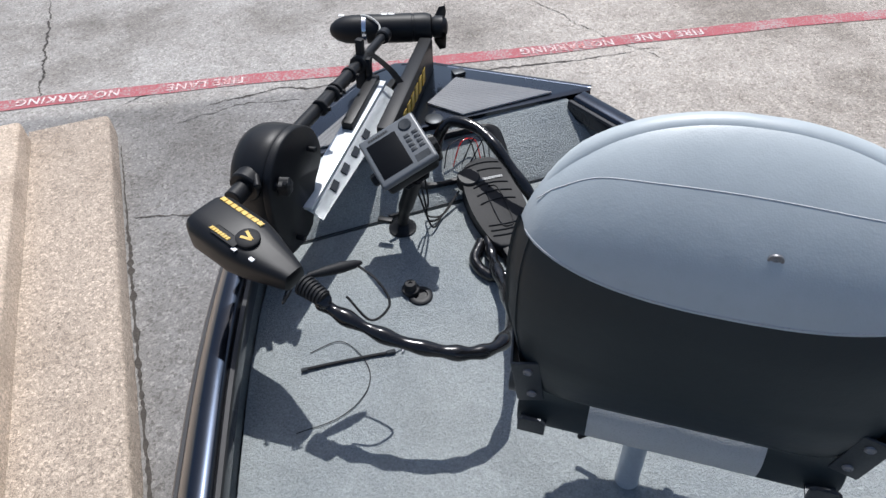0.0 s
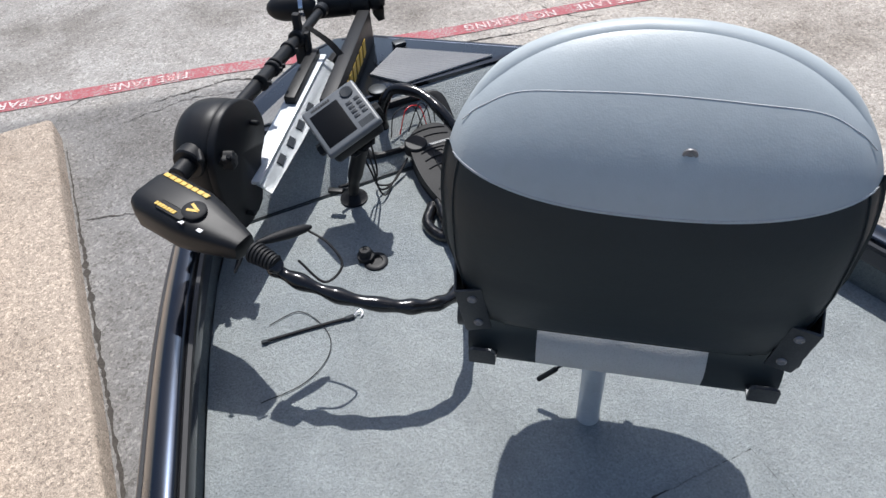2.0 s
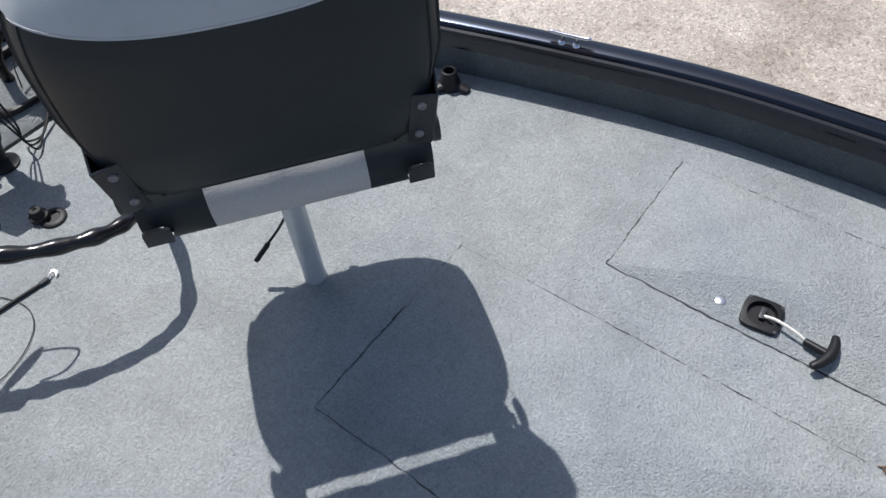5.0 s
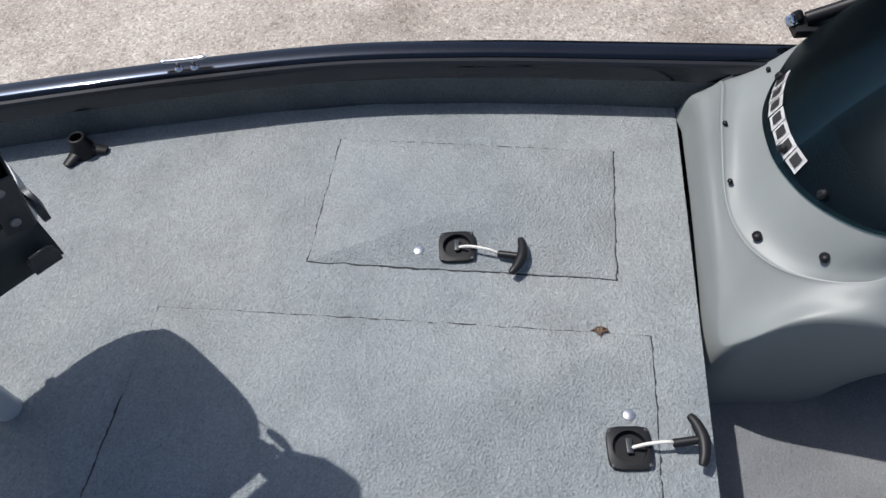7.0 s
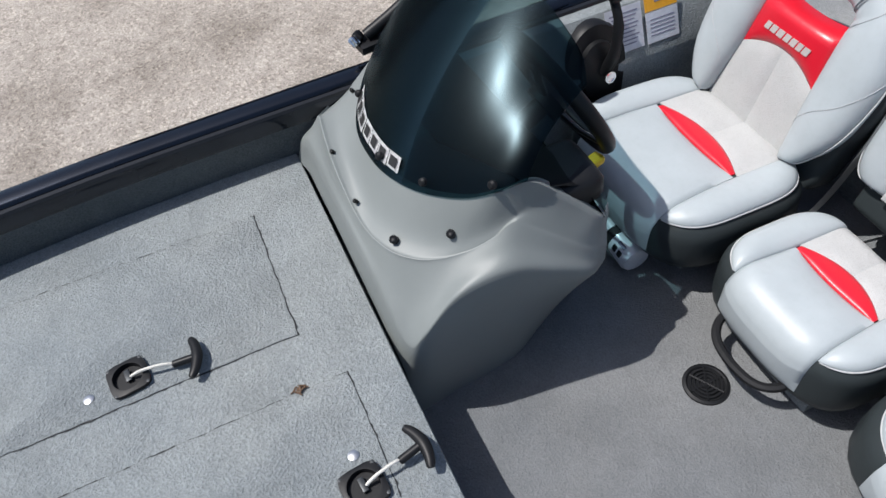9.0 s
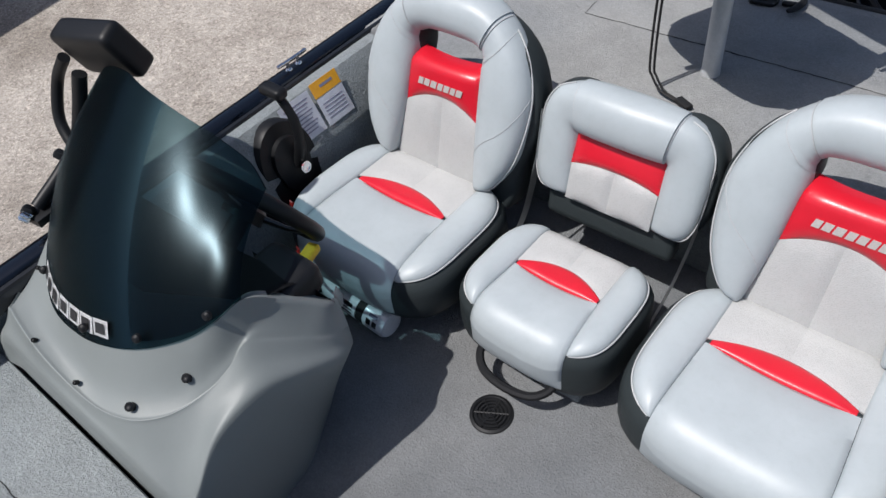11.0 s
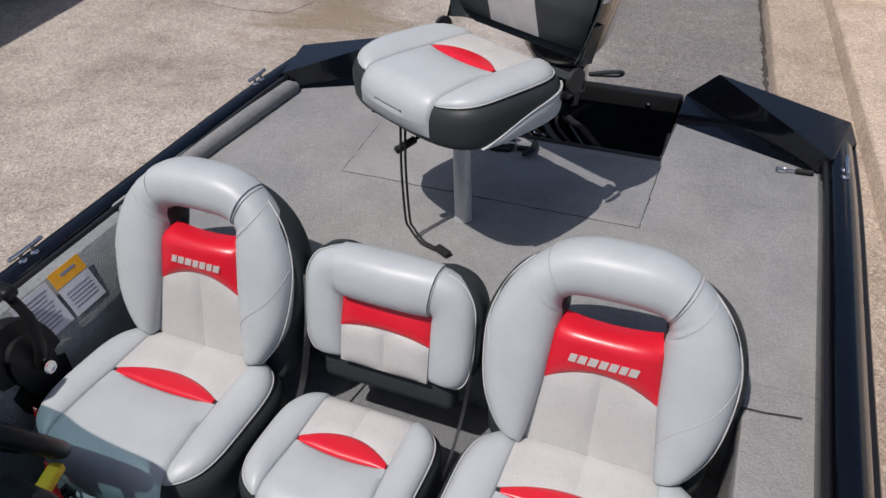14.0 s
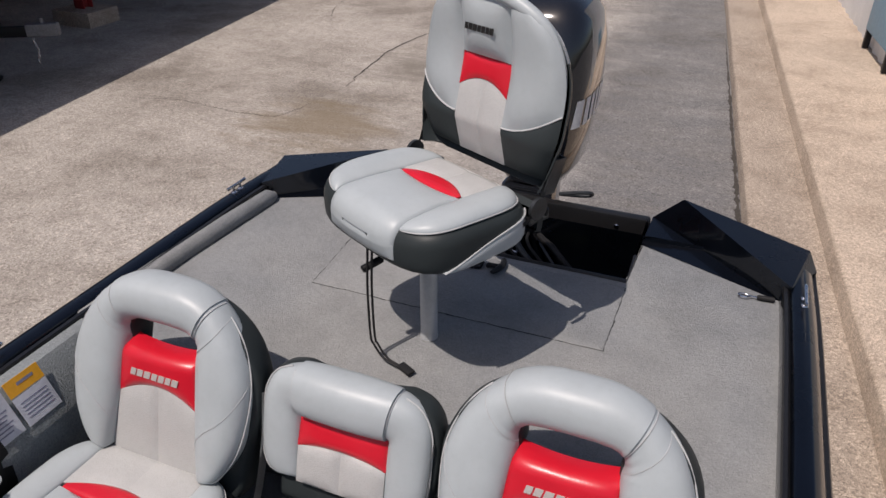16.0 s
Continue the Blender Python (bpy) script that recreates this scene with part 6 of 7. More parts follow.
lathe(bm, [(0.017, 0.0), (0.017, 0.003), (0.013, 0.0035), (0.011, 0.002), (0.001, 0.002)], 18, pose(-0.083, -0.01, 0.0, 0, -80, 0))
part("badge", bm, CHROME, thr, "round bright hub badge")

lan = thing("kill_switch_lanyard", pose(0, 0, 0), "red coiled safety lanyard hanging from the throttle", "lanyard")
bm = bmesh.new()
axis = spline([(0.815, -1.00, 0.87), (0.74, -0.94, 0.84), (0.64, -0.86, 0.83), (0.52, -0.80, 0.90), (0.43, -0.75, 1.05), (0.40, -0.73, 1.12)], 8)
pts = []
for i in range(len(axis) * 10 - 9):
    k, f = divmod(i, 10)
    p = axis[k].lerp(axis[min(k + 1, len(axis) - 1)], f / 10)
    a = i * 0.75
    pts.append(p + Vector((0.009 * math.cos(a), 0.006 * math.sin(a), 0.009 * math.sin(a))))
tube(bm, pts, 0.0026, 5)
part("coil", bm, RED_CORD, lan)
keys = thing("ignition_keys", pose(0.43, -0.735, 1.088, 0, 0, 15), "ignition key with a yellow foam float", "key")
bm = bmesh.new()
box(bm, (0.0, -0.035, -0.012), (0.032, 0.075, 0.022), 0.008, None, 3)
part("float", bm, YELLOW, keys, "yellow foam key float")
bm = bmesh.new()
tube(bm, [(0.02 + 0.013 * math.cos(a), 0.012, 0.0 + 0.013 * math.sin(a)) for a in [k * math.pi / 8 for k in range(16)]], 0.0018, 6, True)
rod(bm, (0.045, 0.03, -0.005), (0.045, 0.03, 0.012), 0.014, 12, 0.003)
box(bm, (0.035, 0.02, 0.008), (0.03, 0.012, 0.003), 0.001)
part("key_ring", bm, CHROME, keys)

ext = thing("fire_extinguisher", along((0.362, -0.895, 0.728), (0.60, -0.905, 0.735)) , "white marine fire extinguisher strapped beside the console", "extinguisher")
bm = bmesh.new()
lathe(bm, [(0.012, 0.0), (0.036, 0.003), (0.0415, 0.012), (0.0415, 0.215), (0.038, 0.235), (0.026, 0.255), (0.018, 0.262), (0.018, 0.275)], 28)
part("cylinder", bm, EXT_WHITE, ext, "white enamel cylinder")
bm = bmesh.new()
lathe(bm, [(0.0425, 0.075), (0.0428, 0.077), (0.0428, 0.100), (0.0425, 0.102)], 28)
part("strap", bm, RUBBER, ext, "black bracket strap")
bm = bmesh.new()
lathe(bm, [(0.02, 0.275), (0.022, 0.28), (0.022, 0.305), (0.012, 0.31)], 16)
box(bm, (0.02, 0, 0.318), (0.075, 0.018, 0.012), 0.004)
box(bm, (0.03, 0, 0.300), (0.07, 0.016, 0.008), 0.003)
part("valve", bm, PLASTIC, ext, "black valve and lever")
for ang, z, w, h in ((25, 0.030, 0.018, 0.016), (25, 0.052, 0.018, 0.016), (55, 0.040, 0.010, 0.03), (5, 0.14, 0.03, 0.05), (40, 0.15, 0.012, 0.07)):
    bm = bmesh.new()
    rows = [[(0.0418 * math.cos(radians(ang) + t), 0.0418 * math.sin(radians(ang) + t), z + dz) for t in (-w / 0.083, 0, w / 0.083)] for dz in (-h / 2, h / 2)]
    grid(bm, rows)
    part("label_bar", bm, LOGO_BLACK if ang < 50 else INK, ext)

# capacity placards
stk = thing("capacity_placard", Matrix.Translation((0.874, -1.215, 1.038)) @ Matrix.Rotation(radians(-67), 4, "Y"), "white and orange printed placards on the side panel", "placard")
for dx, dy, w, h, mt, nm in ((0.0, 0.060, 0.125, 0.115, PAPER, "sheet"), (-0.022, -0.062, 0.085, 0.105, PAPER, "sheet"), (0.047, -0.062, 0.045, 0.105, PAPER_ORANGE, "heading")):
    bm = bmesh.new()
    box(bm, (dx, dy, 0.002), (w, h, 0.0016), 0)
    part(nm, bm, mt, stk)
for dx, dy, w, h in [(0.045 - i * 0.011, 0.06, 0.004, 0.09 - 0.012 * (i % 3)) for i in range(9)] + [(-0.0 - i * 0.011, -0.062, 0.003, 0.08) for i in range(5)] + [(0.05, -0.066, 0.008, 0.05)]:
    bm = bmesh.new()
    box(bm, (dx, dy, 0.0032), (w, h, 0.0006), 0)
    part("text_bar", bm, INK, stk)

# floor drain grate
dr = thing("floor_drain", pose(0.008, -0.855, FLOOR), "round black slotted drain in the cockpit floor", "drain")
bm = bmesh.new()
lathe(bm, [(0.055, 0.0), (0.054, 0.004), (0.047, 0.006), (0.044, 0.004), (0.043, 0.0015)], 32)
part("rim", bm, PLASTIC, dr)
for r in (0.037, 0.028, 0.019, 0.010):
    bm = bmesh.new()
    tube(bm, [(r * math.cos(a), r * math.sin(a), 0.005) for a in [2 * math.pi * i / 32 for i in range(32)]], 0.0026, 6, True)
    part("ring", bm, PLASTIC, dr)
for a in (30, 90, 150):
    bm = bmesh.new()
    c, s = math.cos(radians(a)), math.sin(radians(a))
    tube(bm, [(-0.043 * c, -0.043 * s, 0.005), (0.043 * c, 0.043 * s, 0.005)], 0.003, 5)
    part("spoke", bm, PLASTIC, dr)


def wpart(name, bm, material, parent, label="", angle=38):
    """A part drawn in world metres, laid into its thing."""
    top = parent
    m = Matrix()
    while top is not None:
        m = top.matrix_basis @ m
        top = top.parent
    bm.transform(m.inverted())
    return part(name, bm, material, parent, label, angle)


def knob(bm, a, b, r, lobes=5, n=30):
    """A lobed hand knob whose axis runs from a to b."""
    m = along(a, b)
    h = (Vector(b) - Vector(a)).length
    rows = []
    for k, z in ((0.75, 0), (1, 0.15 * h), (1, 0.85 * h), (0.7, h)):
        rows.append([m @ Vector((r * k * (1 + 0.12 * math.cos(lobes * t)) * math.cos(t), r * k * (1 + 0.12 * math.cos(lobes * t)) * math.sin(t), z)) for t in [2 * math.pi * j / n for j in range(n)]])
    vs = grid(bm, rows, False, True)
    cap(bm, vs[0])
    cap(bm, vs[-1])


# ---- bow-mount trolling motor, stowed across the nose ----
tm = thing("trolling_motor", pose(-0.20, 2.50, 1.10), "black bow-mount trolling motor stowed along the nose", "trolling motor")
A, B = Vector((-0.200, 2.955, 1.225)), Vector((0.135, 2.832, 1.225))
ax = (B - A).normalized()
L = (B - A).length
bm = bmesh.new()
lathe(bm, [(0.004, 0.0), (0.02, 0.006), (0.036, 0.025), (0.046, 0.055), (0.0495, 0.09), (0.0495, L - 0.065), (0.0475, L - 0.063), (0.0475, L - 0.058), (0.0495, L - 0.056), (0.0495, L - 0.02), (0.044, L), (0.03, L + 0.006)], 32, along(A, B))
pod = wpart("motor_pod", bm, PLASTIC, tm, "black bullet-shaped motor pod")
bm = bmesh.new()
mclamp = along(A + ax * 0.125, B)
lathe(bm, [(0.050, -0.008), (0.0512, -0.007), (0.0512, 0.007), (0.050, 0.008)], 28, mclamp)
wpart("hose_clamp", bm, CHROME, pod, "bright hose clamp")
bm = bmesh.new()
tube(bm, spline([A + ax * 0.115 + Vector((0, 0.0, 0.052)), A + ax * 0.135 + Vector((0.005, -0.02, 0.054)), A + ax * 0.165 + Vector((0, -0.045, 0.035)), A + ax * 0.165 + Vector((-0.01, -0.07, 0.02))], 6), 0.003, 6)
wpart("sensor_wire", bm, ROPE, pod, "thin pale transducer wire")
for s in (0.05, 0.20, 0.225):
    bm = bmesh.new()
    box(bm, (0, 0, 0), (0.02, 0.012, 0.002), 0, Matrix.Translation(A + ax * s + Vector((0, 0.012, 0.048))) @ Matrix.Rotation(-0.35, 4, "Z"))
    wpart("label_bar", bm, LOGO_WHITE, pod)
bm = bmesh.new()
lathe(bm, [(0.034, 0.0), (0.038, 0.01), (0.038, 0.035), (0.026, 0.05), (0.008, 0.054)], 24, along(B + ax * 0.006, B + ax * 0.1))
prop = wpart("propeller", bm, PLASTIC, tm, "black two-blade propeller")
side = ax.cross(Vector((0, 0, 1))).normalized()
for sg in (1, -1):
    bm = bmesh.new()
    up = (Vector((0, 0, 1)) * 0.75 + side * -0.65).normalized() * sg
    wd2 = ax.cross(up).normalized()
    rows = []
    for i in range(9):
        t = i / 8
        c = B + ax * (0.028 + 0.01 * t) + up * (0.018 + 0.056 * t)
        w = 0.016 + 0.024 * math.sin(math.pi * min(1, t * 0.75 + 0.12)) * (1 - 0.45 * t ** 3)
        tw = (wd2 * math.cos(0.7 - 0.25 * t) + ax * math.sin(0.7 - 0.25 * t) * sg)
        rows.append([c + tw * w * k + ax * 0.012 * (1 - k * k) for k in (-1, -0.5, 0, 0.5, 1)])
    grid(bm, rows)
    bmesh.ops.solidify(bm, geom=bm.faces[:], thickness=0.004)
    wpart("blade", bm, PLASTIC, prop)
# shaft
p_top, p_mid, p_low = Vector((-0.035, 2.815, 1.245)), Vector((-0.36, 2.375, 1.295)), Vector((-0.625, 2.065, 1.315))
bm = bmesh.new()
rod(bm, p_top, p_mid, 0.0150, 18)
rod(bm, p_top, p_top.lerp(p_mid, 0.07), 0.024, 18, 0.004)
wpart("upper_shaft", bm, PLASTIC, tm, "black composite shaft")
bm = bmesh.new()
rod(bm, p_top.lerp(p_mid, 0.52), p_low, 0.0205, 20, 0.003)
wpart("outer_tube", bm, PLASTIC, tm, "thick black outer tube")
for f in (0.60, 0.80, 0.84, 1.0):
    bm = bmesh.new()
    c = p_top.lerp(p_mid, f)
    d = (p_mid - p_top).normalized()
    rod(bm, c - d * 0.006, c + d * 0.006, 0.0255, 20, 0.002)
    box(bm, (0.024, 0, 0.0), (0.016, 0.012, 0.010), 0.002, along(c, c + d))
    wpart("cable_tie", bm, RUBBER, tm, "black tube clamp")
# latch clamp with strap at the crossing
bm = bmesh.new()
c = p_top.lerp(p_mid, 0.42)
d = (p_mid - p_top).normalized()
rod(bm, c - d * 0.03, c + d * 0.03, 0.029, 12, 0.004)
m0 = along(c, c + d)
box(bm, (0.0, 0.04, 0), (0.024, 0.07, 0.026), 0.005, m0)
box(bm, (0.0, -0.045, 0), (0.036, 0.09, 0.036), 0.008, m0)
box(bm, (0.03, -0.02, 0.01), (0.016, 0.08, 0.024), 0.005, m0)
wpart("shaft_clamp", bm, RUBBER, tm, "black shaft clamp")
bm = bmesh.new()
q = spline([c + Vector((0.03, -0.02, 0.03)), c + Vector((0.075, -0.07, -0.01)), c + Vector((0.10, -0.10, -0.05))], 6)
grid(bm, [[p + Vector((-0.012, 0.008, 0)), p + Vector((0.010, 0.010, 0))] for p in q])
bmesh.ops.solidify(bm, geom=bm.faces[:], thickness=0.003)
wpart("strap", bm, RUBBER, tm, "black hold-down strap")
# mount: white channel and black base beam
def beam(p0, p1, w, h, bevel=0.004):
    """A bar from p0 to p1 with its wide face up."""
    p0, p1 = Vector(p0), Vector(p1)
    d = (p1 - p0).normalized()
    sx = d.cross(Vector((0, 0, 1))).normalized()
    m = Matrix.Translation((p0 + p1) / 2) @ Matrix((sx, d, sx.cross(d))).transposed().to_4x4()
    b = bmesh.new()
    box(b, (0, 0, 0), (w, (p1 - p0).length, h), bevel, m)
    return b
b0, b1 = Vector((0.100, 2.785, 1.155)), Vector((-0.195, 2.325, 1.150))
wpart("base_beam", beam(b0, b1, 0.046, 0.125, 0.008), PLASTIC, tm, "black mount beam with gold marks")
d = (b0 - b1).normalized()
out = d.cross(Vector((0, 0, 1))).normalized()
mrk = Matrix.Translation(b0.lerp(b1, 0.50) + out * 0.0245) @ Matrix((d, out.cross(d), out)).transposed().to_4x4()
bm = bmesh.new()
bars(bm, mrk, 0.30, 0.050, 6, 0.2, 0.0015, 0.35)
wpart("logo", bm, LOGO_GOLD, tm, "gold brand mark as plain blocks")
wpart("white_channel", beam((-0.130, 2.600, 1.200), (-0.490, 2.120, 1.162), 0.056, 0.012, 0.002), WHITE_METAL, tm, "white painted aluminium arm")
bm = bmesh.new()
pts_t = [Vector((-0.118, 2.582, 1.20)), Vector((-0.480, 2.106, 1.162))]
pts_b = [Vector((-0.078, 2.552, 1.165)), Vector((-0.250, 2.322, 1.150)), Vector((-0.446, 2.085, 1.132))]
n = 14
rows = []
for i in range(n + 1):
    t = i / n
    hi = pts_t[0].lerp(pts_t[1], t)
    lo = spline(pts_b, n)[min(2 * i, 2 * n)]
    rows.append([hi, hi.lerp(lo, 0.5), lo])
grid(bm, rows)
bmesh.ops.solidify(bm, geom=bm.faces[:], thickness=0.004)
arm = wpart("arm_side", bm, WHITE_METAL, tm, "white arm side plate")
for k, t in enumerate((0.42, 0.55, 0.68, 0.80)):
    bm = bmesh.new()
    dd = (pts_t[1] - pts_t[0]).normalized()
    rise = (pts_t[0] - pts_b[0]).normalized()
    rise = (rise - dd * rise.dot(dd)).normalized()
    nrm = dd.cross(rise) if dd.cross(rise).z > 0 else rise.cross(dd)
    c = pts_t[0].lerp(pts_t[1], t).lerp(spline(pts_b, 20)[int(t * 40)], 0.52) + nrm * 0.004
    mm = Matrix.Translation(c) @ Matrix((dd, rise, dd.cross(rise))).transposed().to_4x4()
    prism(bm, [(-0.018, -0.009), (0.018, -0.013), (0.018, 0.007), (-0.018, 0.010)], -0.001, 0.003, 0, mm)
    wpart("lightening_hole", bm, STEEL, arm, "dark cut-out in the arm")
for a, b, w, h in (((-0.14, 2.60, 1.215), (-0.29, 2.39, 1.20), 0.035, 0.03), ((-0.06, 2.66, 1.15), (-0.34, 2.30, 1.16), 0.022, 0.022)):
    wpart("link_bar", beam(a, b, w, h), PLASTIC, tm, "black linkage bar")
# tilt housing: a half dome, flat toward the deck
bm = bmesh.new()
cdir = (p_low - p_mid).normalized()
lat = cdir.cross(Vector((0, 0, 1))).normalized()
hc = Vector((-0.535, 2.165, 1.222))
rows = []
guard = [(-0.115, 0.02), (-0.10, 0.07), (-0.07, 0.10), (-0.035, 0.116), (0.0, 0.12), (0.04, 0.112), (0.08, 0.085), (0.105, 0.045), (0.115, 0.0), (0.112, -0.07), (0.10, -0.14), (0.06, -0.165), (-0.02, -0.15), (-0.06, -0.06), (-0.10, -0.02)]
face = spline([(x, z, 0) for x, z in guard], 3, True)
for off, k in ((-0.040, 0.97), (-0.034, 1.0), (-0.010, 1.0), (0.020, 0.985), (0.046, 0.94), (0.063, 0.86), (0.075, 0.72), (0.082, 0.50), (0.085, 0.25)):
    rows.append([hc + lat * off + cdir * (p.x * k * 1.15) + Vector((0, 0, 1)) * ((max(p.y, -0.085) * 1.18) * k + 0.035) for p in face])
vs = grid(bm, rows, False, True)
cap(bm, vs[0])
cap(bm, vs[-1])
wpart("tilt_housing", bm, PLASTIC, tm, "black domed tilt housing", 50)
bm = bmesh.new()
rows = [[hc + lat * off + cdir * (p.x * k * 1.17) + Vector((0, 0, 1)) * (p.y * k * 1.20 + 0.035) for p in face] for off, k in ((-0.043, 0.98), (-0.045, 1.0), (-0.062, 1.0), (-0.066, 0.97))]
vs = grid(bm, rows, False, True)
cap(bm, vs[0])
cap(bm, vs[-1])
wpart("side_guard", bm, PLASTIC, tm, "black side guard plate", 50)
for x, z in ((-0.07, 0.06), (0.06, -0.15)):
    bm = bmesh.new()
    q = hc - lat * 0.064 + cdir * x + Vector((0, 0, 1)) * (z + 0.03)
    rod(bm, q, q - lat * 0.026, 0.008, 10, 0.002)
    wpart("guard_bolt", bm, PLASTIC, tm)
# raised ring where the steering neck leaves the housing
bm = bmesh.new()
rc = p_low - cdir * 0.115
up_ = lat.cross(cdir).normalized()
tube(bm, [rc + lat * (0.048 * math.cos(a)) + up_ * (0.048 * math.sin(a)) for a in [2 * math.pi * k / 28 for k in range(28)]], 0.015, 10, True)
wpart("neck_ring", bm, PLASTIC, tm, "black raised neck ring")
bm = bmesh.new()
rod(bm, p_low - cdir * 0.10, p_low + cdir * 0.05, 0.024, 18, 0.003)
lathe(bm, [(0.05, 0), (0.052, 0.01), (0.04, 0.03), (0.03, 0.034)], 24, along(p_low - cdir * 0.10, p_low))
wpart("neck", bm, PLASTIC, tm, "black steering neck")
bm = bmesh.new()
kc = p_low - cdir * 0.02 + lat * 0.0
rod(bm, kc - cdir * 0.02, kc + cdir * 0.02, 0.042, 20, 0.004)
rod(bm, kc, kc + Vector((0.075, -0.035, -0.005)), 0.012, 10)
box(bm, (0.0, -0.045, 0.0), (0.05, 0.035, 0.03), 0.006, along(kc, kc + cdir))
rod(bm, kc + Vector((0.02, -0.05, 0.02)), kc + Vector((0.03, 0.05, 0.03)), 0.009, 10, 0.002)
wpart("depth_collar", bm, PLASTIC, tm, "black depth collar")
bm = bmesh.new()
knob(bm, kc + Vector((0.07, -0.032, -0.005)), kc + Vector((0.10, -0.046, -0.006)), 0.022)
rod(bm, kc + Vector((0.085, -0.06, 0.02)), kc + Vector((0.085, -0.02, -0.03)), 0.007, 8, 0.002)
wpart("collar_knob", bm, PLASTIC, tm, "black clamp knob")
# control head: a tapered box
h0, h1 = Vector((-0.722, 1.966, 1.335)), Vector((-0.553, 1.702, 1.296))
hd = (h1 - h0).normalized()
hs = hd.cross(Vector((0, 0, 1))).normalized()
hu = hs.cross(hd).normalized()
bm = bmesh.new()
rows = []
for s, w, up_, dn in ((-0.012, 0.028, 0.02, 0.02), (0.0, 0.056, 0.038, 0.045), (0.025, 0.067, 0.045, 0.055), (0.135, 0.067, 0.046, 0.055), (0.180, 0.059, 0.038, 0.048), (0.265, 0.034, 0.026, 0.032), (0.284, 0.028, 0.022, 0.026), (0.287, 0.02, 0.014, 0.018)):
    row = []
    for j in range(24):
        t = 2 * math.pi * j / 24
        c, q = math.cos(t), math.sin(t)
        k = (abs(c) ** 4 + abs(q) ** 4) ** -0.25
        row.append(h0 + hd * s + hs * (w * c * k) + hu * ((up_ if q > 0 else dn) * q * k))
    rows.append(row)
vs = grid(bm, rows, False, True)
cap(bm, vs[0])
cap(bm, vs[-1])
head = wpart("control_head", bm, PLASTIC, tm, "black tapered control head")
mh = Matrix((hd, hs * -1, hu)).transposed().to_4x4()
bm = bmesh.new()
bars(bm, Matrix.Translation(h0 + hd * 0.085 + hs * -0.040 + hu * 0.0445) @ mh, 0.135, 0.011, 8, 0.2, 0.0015, 0.15)
wpart("logo", bm, LOGO_GOLD, head, "gold brand mark as plain blocks")
bm = bmesh.new()
lathe(bm, [(0.028, 0), (0.028, 0.006), (0.024, 0.009), (0.004, 0.009)], 28, Matrix.Translation(h0 + hd * 0.155 + hs * 0.008 + hu * 0.040) @ mh)
dial = wpart("dial", bm, RUBBER, head, "round black dial")
bm = bmesh.new()
for a, b in (((-0.014, 0.010), (0.014, 0.0)), ((0.014, 0.0), (-0.012, -0.010))):
    pa, pb = Vector((*a, 0.010)), Vector((*b, 0.010))
    dd = (pb - pa).normalized()
    nn = Vector((-dd.y, dd.x, 0)) * 0.0035
    v = [bm.verts.new(Matrix.Translation(h0 + hd * 0.155 + hs * 0.008 + hu * 0.040) @ mh @ p) for p in (pa + nn, pb + nn, pb - nn, pa - nn)]
    bm.faces.new(v)
wpart("dial_mark", bm, LOGO_GOLD, dial, "gold chevron mark")
bm = bmesh.new()
box(bm, (0.115, 0.040, 0), (0.075, 0.026, 0.003), 0.003, Matrix.Translation(h0 + hs * 0.075 + hu * 0.045) @ mh)
wpart("label_plate", bm, RUBBER, head)
bm = bmesh.new()
bars(bm, Matrix.Translation(h0 + hd * 0.10 + hs * 0.038 + hu * 0.0475) @ mh, 0.06, 0.009, 7, 0.2, 0.001, 0.2)
wpart("label_bar", bm, LOGO_GOLD, head)
for k, s in enumerate((0.155, 0.205)):
    bm = bmesh.new()
    box(bm, (0, 0, 0), (0.013, 0.009, 0.0015), 0.0005, Matrix.Translation(h0 + hd * s + hs * (0.048 - 0.004 * k) + hu * 0.0425) @ mh)
    wpart("label_bar", bm, LOGO_WHITE, head)
# ribbed boot and loom sleeve to the pedal
bm = bmesh.new()
prof = []
for i in range(7):
    prof += [(0.026 - 0.001 * i, i * 0.009), (0.026 - 0.001 * i, i * 0.009 + 0.005), (0.022 - 0.001 * i, i * 0.009 + 0.006), (0.022 - 0.001 * i, i * 0.009 + 0.0088)]
lathe(bm, prof, 18, along(h1 - hd * 0.005, h1 + hd * 0.1))
wpart("boot", bm, RUBBER, head, "ribbed black rubber boot")
hose = spline([h1 + hd * 0.06, (-0.530, 1.665, 1.270), (-0.478, 1.610, 1.245), (-0.405, 1.545, 1.222), (-0.32, 1.495, 1.203), (-0.245, 1.475, 1.185), (-0.175, 1.495, 1.165), (-0.10, 1.60, 1.10), (-0.05, 1.76, 1.02), (-0.02, 1.90, 0.985), (0.0, 1.99, 0.985)], 12)
bm = bmesh.new()
tube(bm, hose, [0.0160 + 0.0050 * noise.noise((i * 0.16, 0, 0)) + 0.0018 * math.sin(i * 0.62) for i in range(len(hose))], 14)
wpart("loom_sleeve", bm, VINYL_SLEEVE, tm, "glossy wrinkled black cable sleeve")
bm = bmesh.new()
g0 = h1 + hd * 0.02 + Vector((0.03, 0.035, 0.01))
g1 = g0 + Vector((0.095, 0.012, -0.016))
m = along(g0, g1)
lathe(bm, [(0.006, -0.03), (0.010, 0.0), (0.012, 0.025), (0.013, 0.05), (0.010, 0.08), (0.004, 0.097)], 16, m)
wpart("pull_grip", bm, RUBBER, tm, "black rubber pull grip")
bm = bmesh.new()
